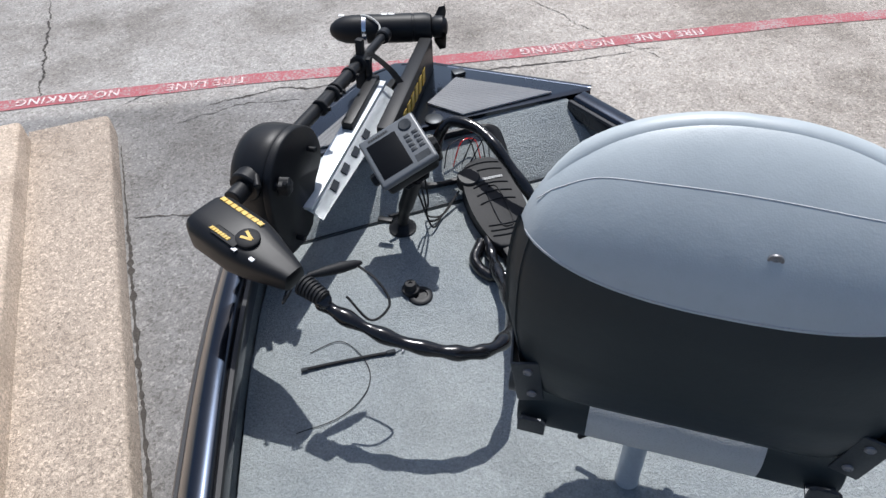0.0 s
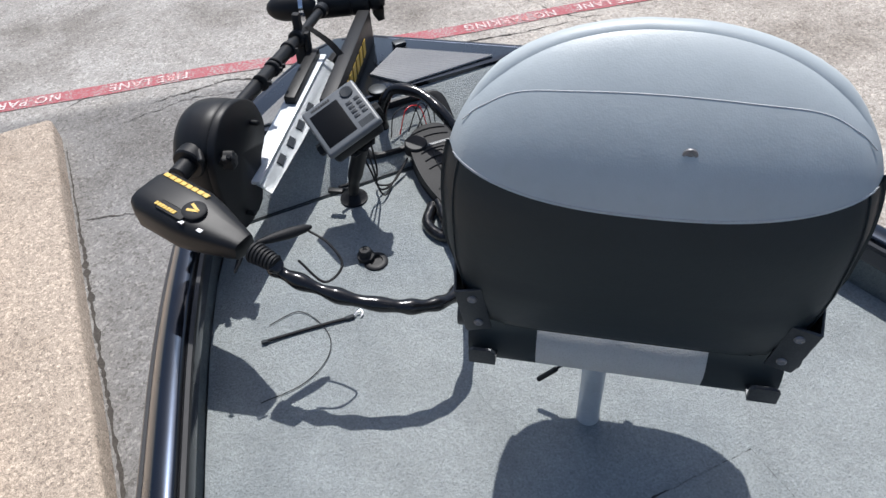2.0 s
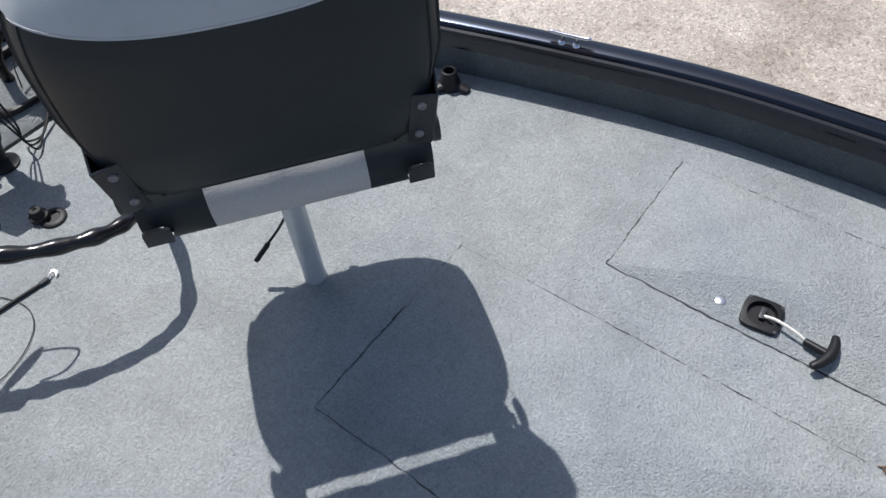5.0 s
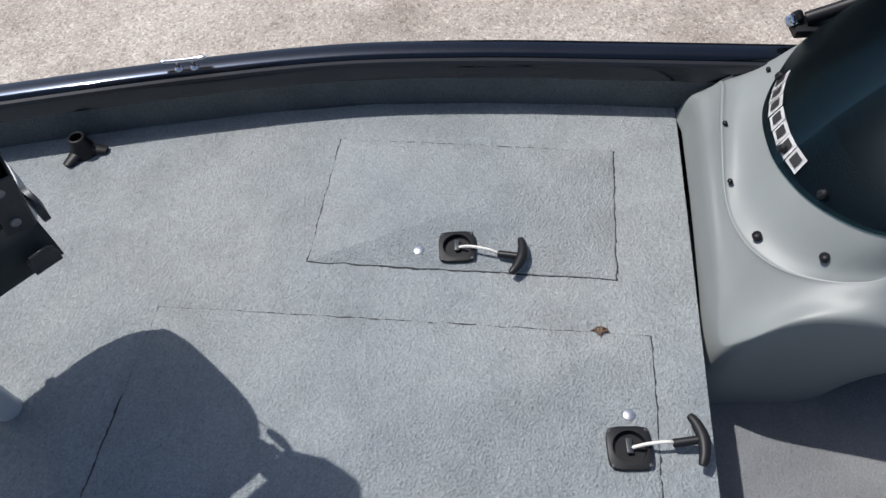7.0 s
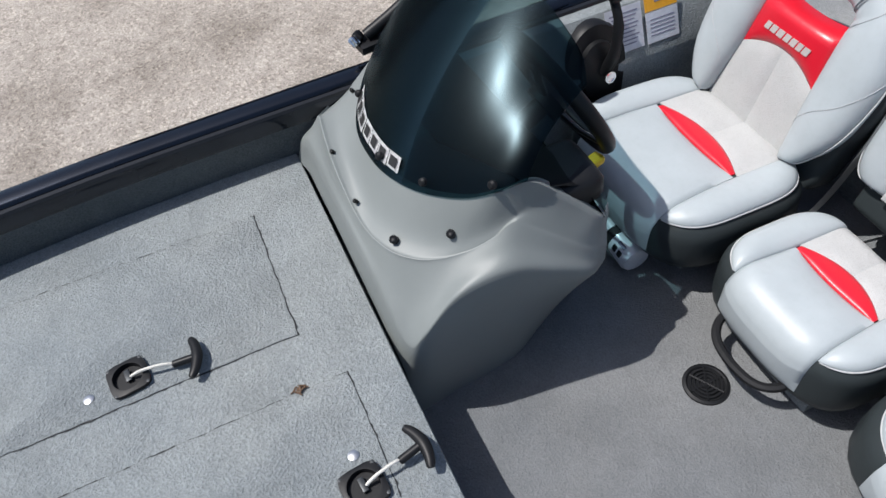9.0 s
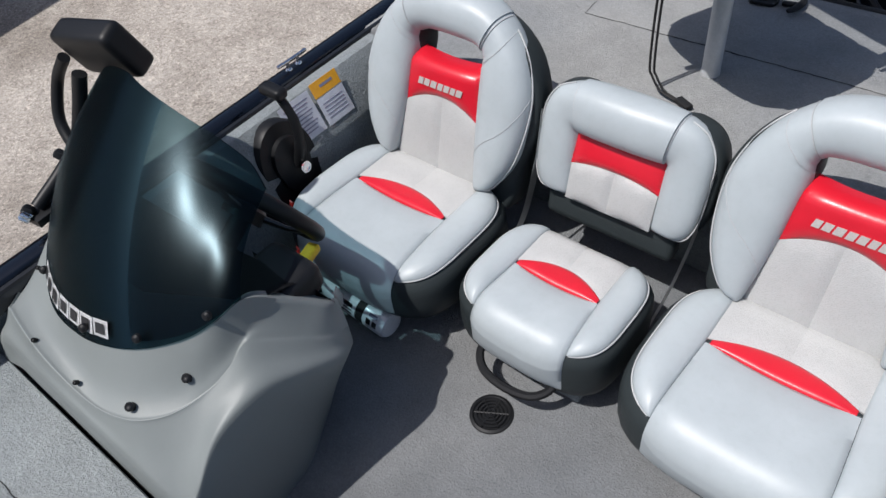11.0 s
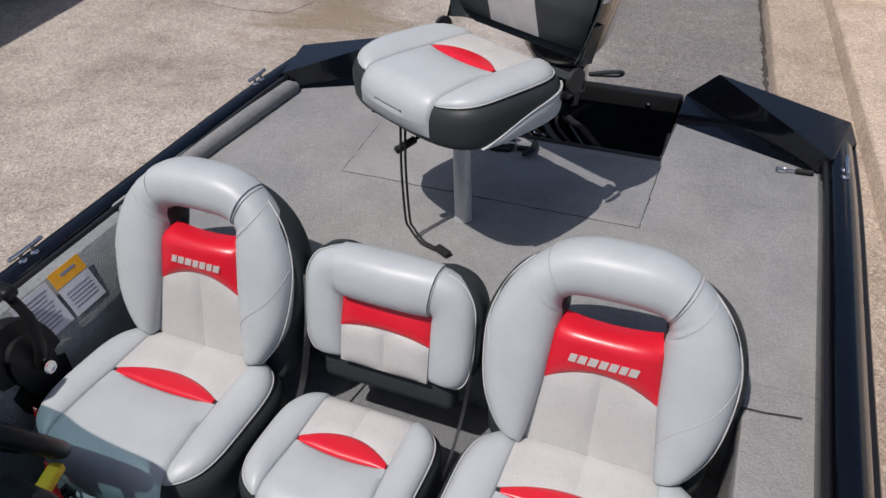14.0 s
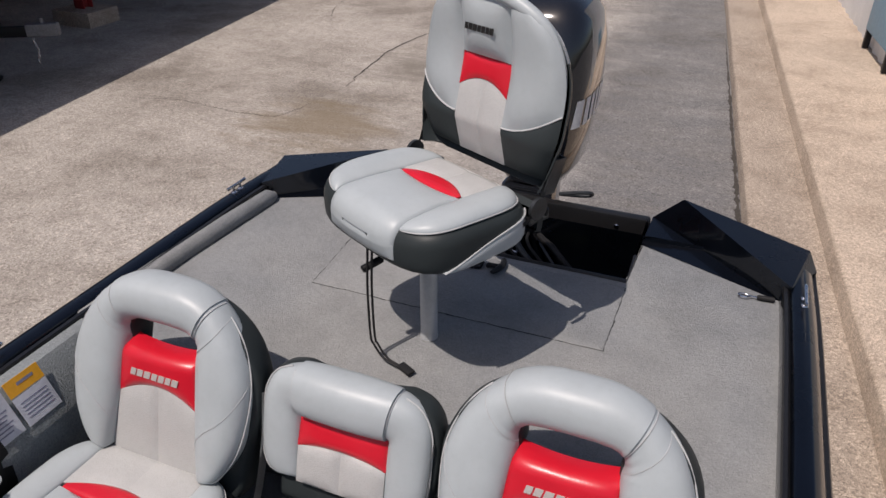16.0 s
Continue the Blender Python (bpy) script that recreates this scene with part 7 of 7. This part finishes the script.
tube(bm, spline([g1 - Vector((0.015, 0, 0)), g1 + Vector((0.02, -0.05, -0.02)), g1 + Vector((0.03, -0.10, -0.05)), g1 + Vector((-0.02, -0.12, -0.06)), h1 + hd * 0.09 + Vector((0.03, 0.03, -0.01))], 8), 0.003, 7)
wpart("thin_cable", bm, RUBBER, tm, "thin black looped cable")
bm = bmesh.new()
tube(bm, spline([h1 + Vector((-0.03, 0.0, 0.0)), h1 + Vector((-0.055, -0.01, -0.025)), h1 + Vector((-0.04, 0.02, -0.02)), h1 + Vector((-0.02, 0.03, 0.01))], 6), 0.003, 6)
wpart("thin_cable", bm, RUBBER, tm, "thin black looped cable")

# ---- foot pedal with its steering loop ----
fp = thing("foot_pedal", pose(0.07, 2.10, DECK), "black ribbed trolling-motor foot pedal on the carpet", "foot pedal")
mp = Matrix.Translation((0.075, 2.115, 1.005)) @ Matrix.Rotation(radians(-4), 4, "Z") @ Matrix.Rotation(radians(7), 4, "X")
out = [(-0.078, 0.06), (-0.060, 0.14), (-0.02, 0.175), (0.04, 0.175), (0.075, 0.14), (0.085, 0.02), (0.082, -0.08), (0.075, -0.165), (0.03, -0.185), (-0.045, -0.18), (-0.070, -0.12), (-0.082, -0.03)]
out = [(p.x, p.y) for p in spline([(x, y, 0) for x, y in out], 4, True)]
bm = bmesh.new()
prism(bm, out, -0.012, 0.014, 0.007, mp, 3)
tread = wpart("tread", bm, RUBBER, fp, "black rubber tread plate")
for i, y in enumerate((0.145, 0.115, 0.055, 0.02, -0.015, -0.10, -0.12, -0.14)):
    bm = bmesh.new()
    w = 0.058 if i < 5 else 0.062
    tube(bm, [mp @ Vector((a * w + 0.006, y + 0.012 * (1 - a * a) * (1 if i < 5 else -0.4), 0.0155)) for a in (-0.95, -0.6, -0.2, 0.2, 0.6, 0.95)], 0.0022, 5)
    wpart("rib", bm, PLASTIC, tread)
bm = bmesh.new()
tube(bm, [mp @ Vector((0.022 * math.copysign(abs(math.cos(t)) ** 0.5, math.cos(t)) + 0.004, -0.03 + 0.085 * math.copysign(abs(math.sin(t)) ** 0.6, math.sin(t)), 0.0155)) for t in [2 * math.pi * k / 36 for k in range(36)]], 0.002, 5, True)
wpart("rib", bm, PLASTIC, tread)
bm = bmesh.new()
bars(bm, mp @ pose(0.012, 0.085, 0.0158), 0.085, 0.010, 14, 0.1, 0.001, 0.3)
wpart("label_bar", bm, SILVER_PLASTIC, tread)
bm = bmesh.new()
lathe(bm, [(0.036, -0.012), (0.036, 0.018), (0.032, 0.022), (0.004, 0.022)], 26, mp @ pose(-0.050, 0.105, 0.0))
wpart("momentary_button", bm, PLASTIC, fp, "round black push button")
bm = bmesh.new()
prism(bm, [(p[0] * 0.92, p[1] * 1.02) for p in out], 0.0, 0.030, 0.008, pose(0.075, 2.105, DECK))
box(bm, (0.065, 1.94, DECK + 0.022), (0.09, 0.14, 0.04), 0.016)
wpart("base", bm, PLASTIC, fp, "black pedal base")
bm = bmesh.new()
tube(bm, spline([(-0.015, 2.00, 0.97), (-0.06, 1.94, 0.965), (-0.045, 1.87, 0.965), (0.02, 1.84, 0.968)], 8), 0.017, 10)
wpart("heel_cable", bm, VINYL_SLEEVE, fp, "black heel cable")
bm = bmesh.new()
lp = spline([(-0.01, 2.37, 0.985), (-0.022, 2.355, 1.06), (-0.012, 2.345, 1.13), (0.025, 2.335, 1.17), (0.081, 2.268, 1.172), (0.105, 2.19, 1.155), (0.128, 2.115, 1.115), (0.152, 2.046, 1.07), (0.171, 2.005, 1.02), (0.168, 1.98, 0.985)], 8)
tube(bm, lp, [0.0165 + 0.0015 * math.sin(i * 0.5) for i in range(len(lp))], 12)
wpart("steering_loop", bm, VINYL_SLEEVE, fp, "thick glossy black steering cable loop")
# recessed tray in the ramp with its wires
tray = thing("recess_tray", pose(0.02, 2.33, 1.02), "black plastic recess tray with loose wires in the ramp", "tray")
mt = Matrix.Translation((0.035, 2.335, 1.035)) @ Matrix.Rotation(radians(36), 4, "X")
bm = bmesh.new()
rows = []
for r, z in ((1.10, -0.004), (1.10, 0.006), (1.0, 0.010), (0.90, 0.006), (0.86, -0.02)):
    rows.append([mt @ Vector((0.155 * r * math.copysign(abs(math.cos(t)) ** 0.45, math.cos(t)), 0.078 * r * math.copysign(abs(math.sin(t)) ** 0.45, math.sin(t)), z)) for t in [2 * math.pi * k / 36 for k in range(36)]])
vs = grid(bm, rows, False, True)
cap(bm, vs[-1])
wpart("rim", bm, PLASTIC, tray)
for k, mtl in enumerate((RUBBER, RED_CORD, RUBBER, RUBBER)):
    bm = bmesh.new()
    tube(bm, spline([mt @ Vector((-0.05 + 0.03 * k, -0.03, 0.0)), mt @ Vector((-0.02 + 0.04 * k, 0.03, 0.03 + 0.01 * k)), mt @ Vector((0.05 + 0.02 * k, 0.04 - 0.01 * k, 0.02)), mt @ Vector((0.06 + 0.015 * k, -0.03, 0.0))], 7), 0.0020, 6)
    wpart("wire", bm, mtl, tray)
bm = bmesh.new()
lathe(bm, [(0.030, 0), (0.030, 0.005), (0.026, 0.007), (0.003, 0.007)], 24, Matrix.Translation((0.009, 2.464, 1.100)))
part("deck_cap", bm, STEEL, boat, "round dark deck cap on the nose plate")

loop = thing("string_loop", pose(-0.5, 1.7, DECK), "thin dark string lying in a loop on the carpet", "string")
bm = bmesh.new()
tube(bm, [Vector((p.x, p.y, DECK + 0.0035)) for p in spline([(-0.576, 1.799, 0), (-0.497, 1.808, 0), (-0.459, 1.753, 0), (-0.449, 1.682, 0), (-0.481, 1.622, 0), (-0.555, 1.582, 0), (-0.659, 1.577, 0)], 8)], 0.0012, 6)
wpart("string", bm, RUBBER, loop)

# ---- fish finder ----
ff = thing("fish_finder", pose(-0.206, 2.165, DECK), "silver-grey fish finder with a dark screen on a deck mount", "fish finder")
TL, TR, BL = Vector((-0.302, 2.200, 1.262)), Vector((-0.152, 2.203, 1.322)), Vector((-0.266, 2.035, 1.222))
fx = (TR - TL).normalized()
fy = (TL - BL)
fy = (fy - fx * fy.dot(fx)).normalized()
fz = fx.cross(fy)
fc = TL + (TR - TL) * 0.5 + (BL - TL) * 0.5
mf = Matrix.Translation(fc) @ Matrix((fx, fy, fz)).transposed().to_4x4()
bm = bmesh.new()
box(bm, (0, 0, 0.0), (0.172, 0.168, 0.022), 0.009, mf, 3)
face = wpart("bezel", bm, SILVER_PLASTIC, ff, "silver-grey front bezel")
bm = bmesh.new()
box(bm, (0, 0, -0.035), (0.160, 0.155, 0.05), 0.018, mf, 3)
wpart("rear_case", bm, PLASTIC, ff, "black rear case")
bm = bmesh.new()
box(bm, (-0.026, -0.004, 0.0105), (0.090, 0.120, 0.003), 0.001, mf)
wpart("screen", bm, SCREEN, face, "dark blank screen")
bm = bmesh.new()
bars(bm, mf @ pose(-0.028, 0.068, 0.0112), 0.062, 0.007, 8, 0.1, 0.0008, 0.2)
wpart("logo", bm, LOGO_BLACK, face, "dark brand mark as plain blocks")
bm = bmesh.new()
lathe(bm, [(0.019, 0), (0.019, 0.003), (0.016, 0.005), (0.003, 0.004)], 24, mf @ pose(0.052, 0.055, 0.010))
wpart("arrow_pad", bm, STEEL, face, "round arrow pad")
for r in range(4):
    for c in range(2):
        bm = bmesh.new()
        box(bm, (0.040 + 0.025 * c, 0.020 - 0.016 * r, 0.0115), (0.017, 0.010, 0.003), 0.0012, mf)
        wpart("button", bm, STEEL, face)
bm = bmesh.new()
box(bm, (0.052, -0.058, 0.0108), (0.044, 0.022, 0.001), 0, mf)
wpart("label_bar", bm, STEEL, face)
for s in (1, -1):
    bm = bmesh.new()
    knob(bm, mf @ Vector((s * 0.080, -0.02, -0.03)), mf @ Vector((s * 0.104, -0.02, -0.03)), 0.017)
    wpart("side_knob", bm, PLASTIC, ff, "black bracket knob")
bm = bmesh.new()
fb = Vector((-0.206, 2.165, DECK))
tube(bm, [mf @ Vector((-0.06, -0.03, -0.05)), mf @ Vector((-0.03, -0.05, -0.095)), mf @ Vector((0.03, -0.05, -0.095)), mf @ Vector((0.06, -0.03, -0.05))], 0.014, 8, flat=0.6)
tube(bm, spline([mf @ Vector((0, -0.045, -0.09)), fb + Vector((0.01, -0.02, 0.10)), fb + Vector((0.0, -0.005, 0.03))], 5), [0.022] * 6 + [0.017] * 5, 12)
lathe(bm, [(0.042, 0.0), (0.042, 0.006), (0.03, 0.010), (0.022, 0.022), (0.016, 0.026)], 24, Matrix.Translation(fb))
wpart("mount", bm, PLASTIC, ff, "black swivel mount")
bm = bmesh.new()
box(bm, (0, 0, 0), (0.045, 0.018, 0.012), 0.004, Matrix.Translation(fb + Vector((-0.055, -0.02, 0.07))) @ Matrix.Rotation(-0.6, 4, "Z"))
rod(bm, fb + Vector((-0.04, -0.01, 0.07)), fb + Vector((0.0, 0.0, 0.06)), 0.006, 8)
wpart("clamp_lever", bm, PLASTIC, ff, "black clamp lever")
for k in range(3):
    bm = bmesh.new()
    tube(bm, spline([mf @ Vector((0.0 + 0.02 * k, -0.03, -0.06)), fb + Vector((0.06 + 0.01 * k, -0.02, 0.10)), fb + Vector((0.08, -0.05 + 0.03 * k, 0.02)), fb + Vector((0.13, 0.0, 0.012)), (0.0, 2.22, 0.99)], 7), 0.003, 6)
    wpart("cable", bm, RUBBER, ff)

# ---- small things on the front deck ----
pl_ = thing("deck_plug", pose(-0.258, 1.893, DECK), "black deck plug with its cap beside the ring", "plug")
bm = bmesh.new()
lathe(bm, [(0.034, 0), (0.034, 0.005), (0.030, 0.008), (0.020, 0.008), (0.018, 0.003)], 28, pose(0.012, -0.012, 0))
part("ring", bm, PLASTIC, pl_)
bm = bmesh.new()
lathe(bm, [(0.024, 0.0), (0.024, 0.012), (0.017, 0.014), (0.017, 0.028), (0.014, 0.032), (0.006, 0.032), (0.004, 0.028)], 24, pose(-0.008, 0.012, 0.006))
part("plug_cap", bm, RUBBER, pl_, "black rubber cap")

cord = thing("bungee_cord", pose(-0.475, 1.735, DECK), "short dark bungee cord with a metal hook on the carpet", "cord")
bm = bmesh.new()
tube(bm, spline([(-0.122, 0.013, 0.008), (-0.06, 0.008, 0.006), (0.02, -0.002, 0.006), (0.085, -0.012, 0.006)], 6), 0.0042, 8)
part("cord", bm, RUBBER, cord)
bm = bmesh.new()
rod(bm, (0.082, -0.0115, 0.006), (0.106, -0.014, 0.006), 0.0065, 8, 0.002)
part("crimp", bm, STEEL, cord)
bm = bmesh.new()
rod(bm, (-0.135, 0.0145, 0.007), (-0.118, 0.012, 0.007), 0.006, 8, 0.002)
part("crimp", bm, STEEL, cord)
bm = bmesh.new()
tube(bm, [(0.104, -0.014, 0.006), (0.115, -0.008, 0.010), (0.126, -0.006, 0.010), (0.130, -0.014, 0.008), (0.122, -0.022, 0.006)], 0.0025, 6)
part("hook", bm, CHROME, cord)

hk = thing("cord_hook", pose(-0.885, -2.475, REAR), "small black bungee end with a wire hook", "hook")
bm = bmesh.new()
rod(bm, (-0.052, -0.004, 0.010), (0.0, 0.0, 0.010), 0.009, 10, 0.003)
part("grip", bm, RUBBER, hk)
bm = bmesh.new()
tube(bm, spline([(0.0, 0.0, 0.010), (0.02, 0.004, 0.012), (0.034, 0.014, 0.012), (0.052, 0.010, 0.010), (0.055, -0.006, 0.008), (0.035, -0.012, 0.006), (0.02, -0.006, 0.006)], 5), 0.0025, 6)
part("hook", bm, CHROME, hk)

rh = thing("rod_holder_base", pose(0.715, 1.335, DECK, 0, 0, 15), "black socket base on the front deck by the side", "socket")
bm = bmesh.new()
lathe(bm, [(0.034, 0.0), (0.030, 0.02), (0.022, 0.04), (0.022, 0.056), (0.018, 0.058), (0.015, 0.056), (0.014, 0.03)], 24)
part("socket", bm, PLASTIC, rh)
for a in (20, 140, 260):
    bm = bmesh.new()
    c, s = math.cos(radians(a)), math.sin(radians(a))
    tube(bm, [(0.02 * c, 0.02 * s, 0.014), (0.062 * c, 0.062 * s, 0.006)], [0.02, 0.013], 10, flat=0.5)
    part("foot", bm, PLASTIC, rh)

deb = thing("dry_leaf_debris", pose(0.268, 0.008, DECK), "small brown dried debris on the carpet seam", "debris")
bm = bmesh.new()
for k in range(14):
    a = k * 2.4
    box(bm, (0.009 * math.cos(a) * (k % 3) / 2, 0.009 * math.sin(a) * (k % 4) / 3, 0.008 + 0.002 * (k % 3)), (0.014, 0.003, 0.002), 0, pose(0, 0, 0, 10 * (k % 5), 15 * (k % 3), 57 * k))
part("flakes", bm, LEAF, deb)


def cleat(x, y, z, turn):
    ob = thing("cleat", pose(x, y, z, 0, 0, turn), "polished metal mooring cleat on the black gunwale", "cleat", "cleats on the gunwale")
    bm = bmesh.new()
    tube(bm, spline([(0, -0.058, 0.028), (0, -0.03, 0.026), (0, 0.03, 0.026), (0, 0.058, 0.028)], 5), [0.004] + [0.0062] * 14 + [0.004], 10)
    part("horn", bm, CHROME, ob)
    for s in (1, -1):
        bm = bmesh.new()
        lathe(bm, [(0.012, 0), (0.011, 0.004), (0.006, 0.008), (0.006, 0.026)], 14, pose(0, s * 0.02, 0))
        part("leg", bm, CHROME, ob)
    return ob


cleat(0.880, 1.055, RAIL + 0.001, 12)
cleat(1.015, -1.275, RAIL + 0.001, 0)
cleat(1.030, -2.400, RAIL + 0.001, 0)
cleat(-1.010, -2.425, RAIL + 0.001, 0)

# folded mount on the starboard end of the console
mtb = thing("screen_mount", pose(1.0, -0.5, 1.13), "black folded display mount beside the windscreen", "mount")
bm = bmesh.new()
prism(bm, [(-0.03, -0.10), (0.03, -0.10), (0.035, 0.06), (-0.025, 0.06)], 0.0, 0.02, 0.006, pose(1.045, -0.50, 1.132, 0, 0, 8))
wpart("base", bm, PLASTIC, mtb)
bm = bmesh.new()
tube(bm, spline([(1.05, -0.47, 1.16), (1.055, -0.56, 1.20), (1.05, -0.63, 1.25), (1.03, -0.67, 1.33), (1.00, -0.70, 1.42)], 6), 0.017, 10)
wpart("arm", bm, PLASTIC, mtb, "black jointed arm")
bm = bmesh.new()
tube(bm, spline([(1.06, -0.62, 1.23), (1.11, -0.64, 1.29), (1.10, -0.68, 1.38), (1.04, -0.70, 1.45)], 6), 0.014, 10)
wpart("yoke", bm, PLASTIC, mtb, "black curved yoke")
bm = bmesh.new()
box(bm, (0, 0, 0), (0.20, 0.065, 0.13), 0.02, pose(0.945, -0.755, 1.475, -20, 8, 10), 3)
wpart("display_case", bm, PLASTIC, mtb, "black display case")
for p in ((1.10, -0.60, 1.20), (1.045, -0.455, 1.155), (1.035, -0.44, 1.15)):
    bm = bmesh.new()
    knob(bm, p, (p[0] + 0.02, p[1] + 0.01, p[2] + 0.015), 0.013)
    wpart("knob", bm, CHROME if p[0] < 1.04 else PLASTIC, mtb)

# ---- stern: outboard, hoses and latch ----
ob_m = thing("outboard_motor", pose(0.0, -2.95, 0.6), "glossy black outboard motor behind the transom", "outboard motor")
bm = bmesh.new()
rows = []
COWL_ROWS = ((1.10, 0.125, -3.28, -2.90), (1.16, 0.165, -3.34, -2.88), (1.30, 0.185, -3.40, -2.88), (1.48, 0.190, -3.43, -2.89), (1.62, 0.185, -3.43, -2.91), (1.72, 0.165, -3.40, -2.94), (1.78, 0.12, -3.34, -2.99), (1.80, 0.05, -3.25, -3.06))
for z, w, y0_, y1_ in COWL_ROWS:
    yc_, yh = (y0_ + y1_) / 2, (y1_ - y0_) / 2
    rows.append([(w * math.copysign(abs(math.cos(t)) ** 0.6, math.cos(t)), yc_ + yh * math.copysign(abs(math.sin(t)) ** 0.65, math.sin(t)), z) for t in [2 * math.pi * k / 40 for k in range(40)]])
vs = grid(bm, rows, False, True)
cap(bm, vs[0])
cap(bm, vs[-1])
wpart("cowl", bm, COWL, ob_m, "glossy black engine cowl", 60)


def cowl_side(y, z):
    """The port face of the cowl at a height and a length along it."""
    for p, q in zip(COWL_ROWS, COWL_ROWS[1:]):
        if p[0] <= z <= q[0]:
            f = (z - p[0]) / (q[0] - p[0])
            w, a_, b_ = (p[i] + (q[i] - p[i]) * f for i in (1, 2, 3))
            k = min(1.0, abs((y - (a_ + b_) / 2) / ((b_ - a_) / 2))) ** (1 / 0.65)
            return -w * max(0.0, 1 - k * k) ** 0.3 - 0.002
    return -0.19


bm = bmesh.new()
for i in range(7):
    rows = []
    for r in range(6):
        z = 1.34 + 0.105 * r / 5
        rows.append([(cowl_side(y, z), y, z) for y in [-2.925 - 0.062 * i - 0.044 * c / 4 - 0.02 * r / 5 for c in range(5)]])
    grid(bm, rows)
wpart("logo", bm, LOGO_WHITE, ob_m, "white brand mark as plain blocks")
bm = bmesh.new()
box(bm, (0, -3.05, 0.85), (0.16, 0.26, 0.5), 0.04)
box(bm, (0, -2.93, 0.97), (0.22, 0.10, 0.24), 0.02)
prism(bm, [(-0.03, -0.22), (0.03, -0.22), (0.05, 0.0), (0.02, 0.18), (-0.02, 0.18), (-0.05, 0.0)], 0.28, 0.65, 0.015, pose(0, -3.08, 0))
wpart("midsection", bm, COWL, ob_m, "black motor leg")
bm = bmesh.new()
tube(bm, spline([(-0.14, -2.86, 1.10), (-0.22, -2.87, 1.115), (-0.255, -2.88, 1.115), (-0.26, -2.90, 1.10), (-0.235, -2.90, 1.09), (-0.14, -2.89, 1.085)], 5), 0.008, 8)
wpart("steering_arm", bm, STEEL, ob_m, "dark steering arm")
rig = thing("motor_rigging", pose(0.0, -2.6, 0.80), "tangle of black hoses, wires and fittings in the splash well", "rigging")
for k in range(11):
    bm = bmesh.new()
    x = -0.20 + 0.045 * k
    a = noise.noise((k * 3.1, 0, 0))
    b = noise.noise((k * 1.7, 5, 0))
    tube(bm, spline([(x + 0.06 * b, -2.46, 0.86 + 0.02 * a), (x - 0.12 + 0.1 * a, -2.50, 0.92 + 0.06 * b), (x - 0.10 * b, -2.60, 1.00 + 0.04 * a), (-0.10 + 0.02 * k, -2.74, 0.98), (-0.05 + 0.012 * k, -2.90, 1.02)], 8), 0.006 + 0.006 * (k % 3 == 0), 8)
    wpart("hose", bm, (RUBBER, VINYL_SLEEVE, RUBBER, STEEL)[k % 4], rig)
for k, p in enumerate(((-0.10, -2.53, 0.90), (0.02, -2.50, 0.92), (0.06, -2.58, 0.93), (-0.06, -2.60, 0.96), (0.12, -2.52, 0.90))):
    bm = bmesh.new()
    rod(bm, p, (p[0] + 0.05, p[1] + 0.012 * (k - 2), p[2] + 0.012), 0.011, 10, 0.002)
    wpart("fitting", bm, CHROME if k % 2 else GALV, rig)
bm = bmesh.new()
lathe(bm, [(0.02, 0), (0.034, 0.01), (0.034, 0.11), (0.02, 0.12)], 16, along((-0.26, -2.52, 0.86), (-0.10, -2.50, 0.88)))
wpart("primer_bulb", bm, surface("olive_rubber", (0.18, 0.20, 0.03), 0.5), rig, "olive primer bulb")
latch(lid3, (0.025, -2.335), (-0.085, -2.320, REAR + 0.02), 0.1, REAR + 0.003)
bm = bmesh.new()
lathe(bm, [(0.009, 0), (0.009, 0.006), (0.003, 0.010)], 12, along((-0.375, -2.838, 1.02), (-0.375, -2.80, 1.02)))
part("drain_screw", bm, CHROME, boat, "bright screw in the splash well")
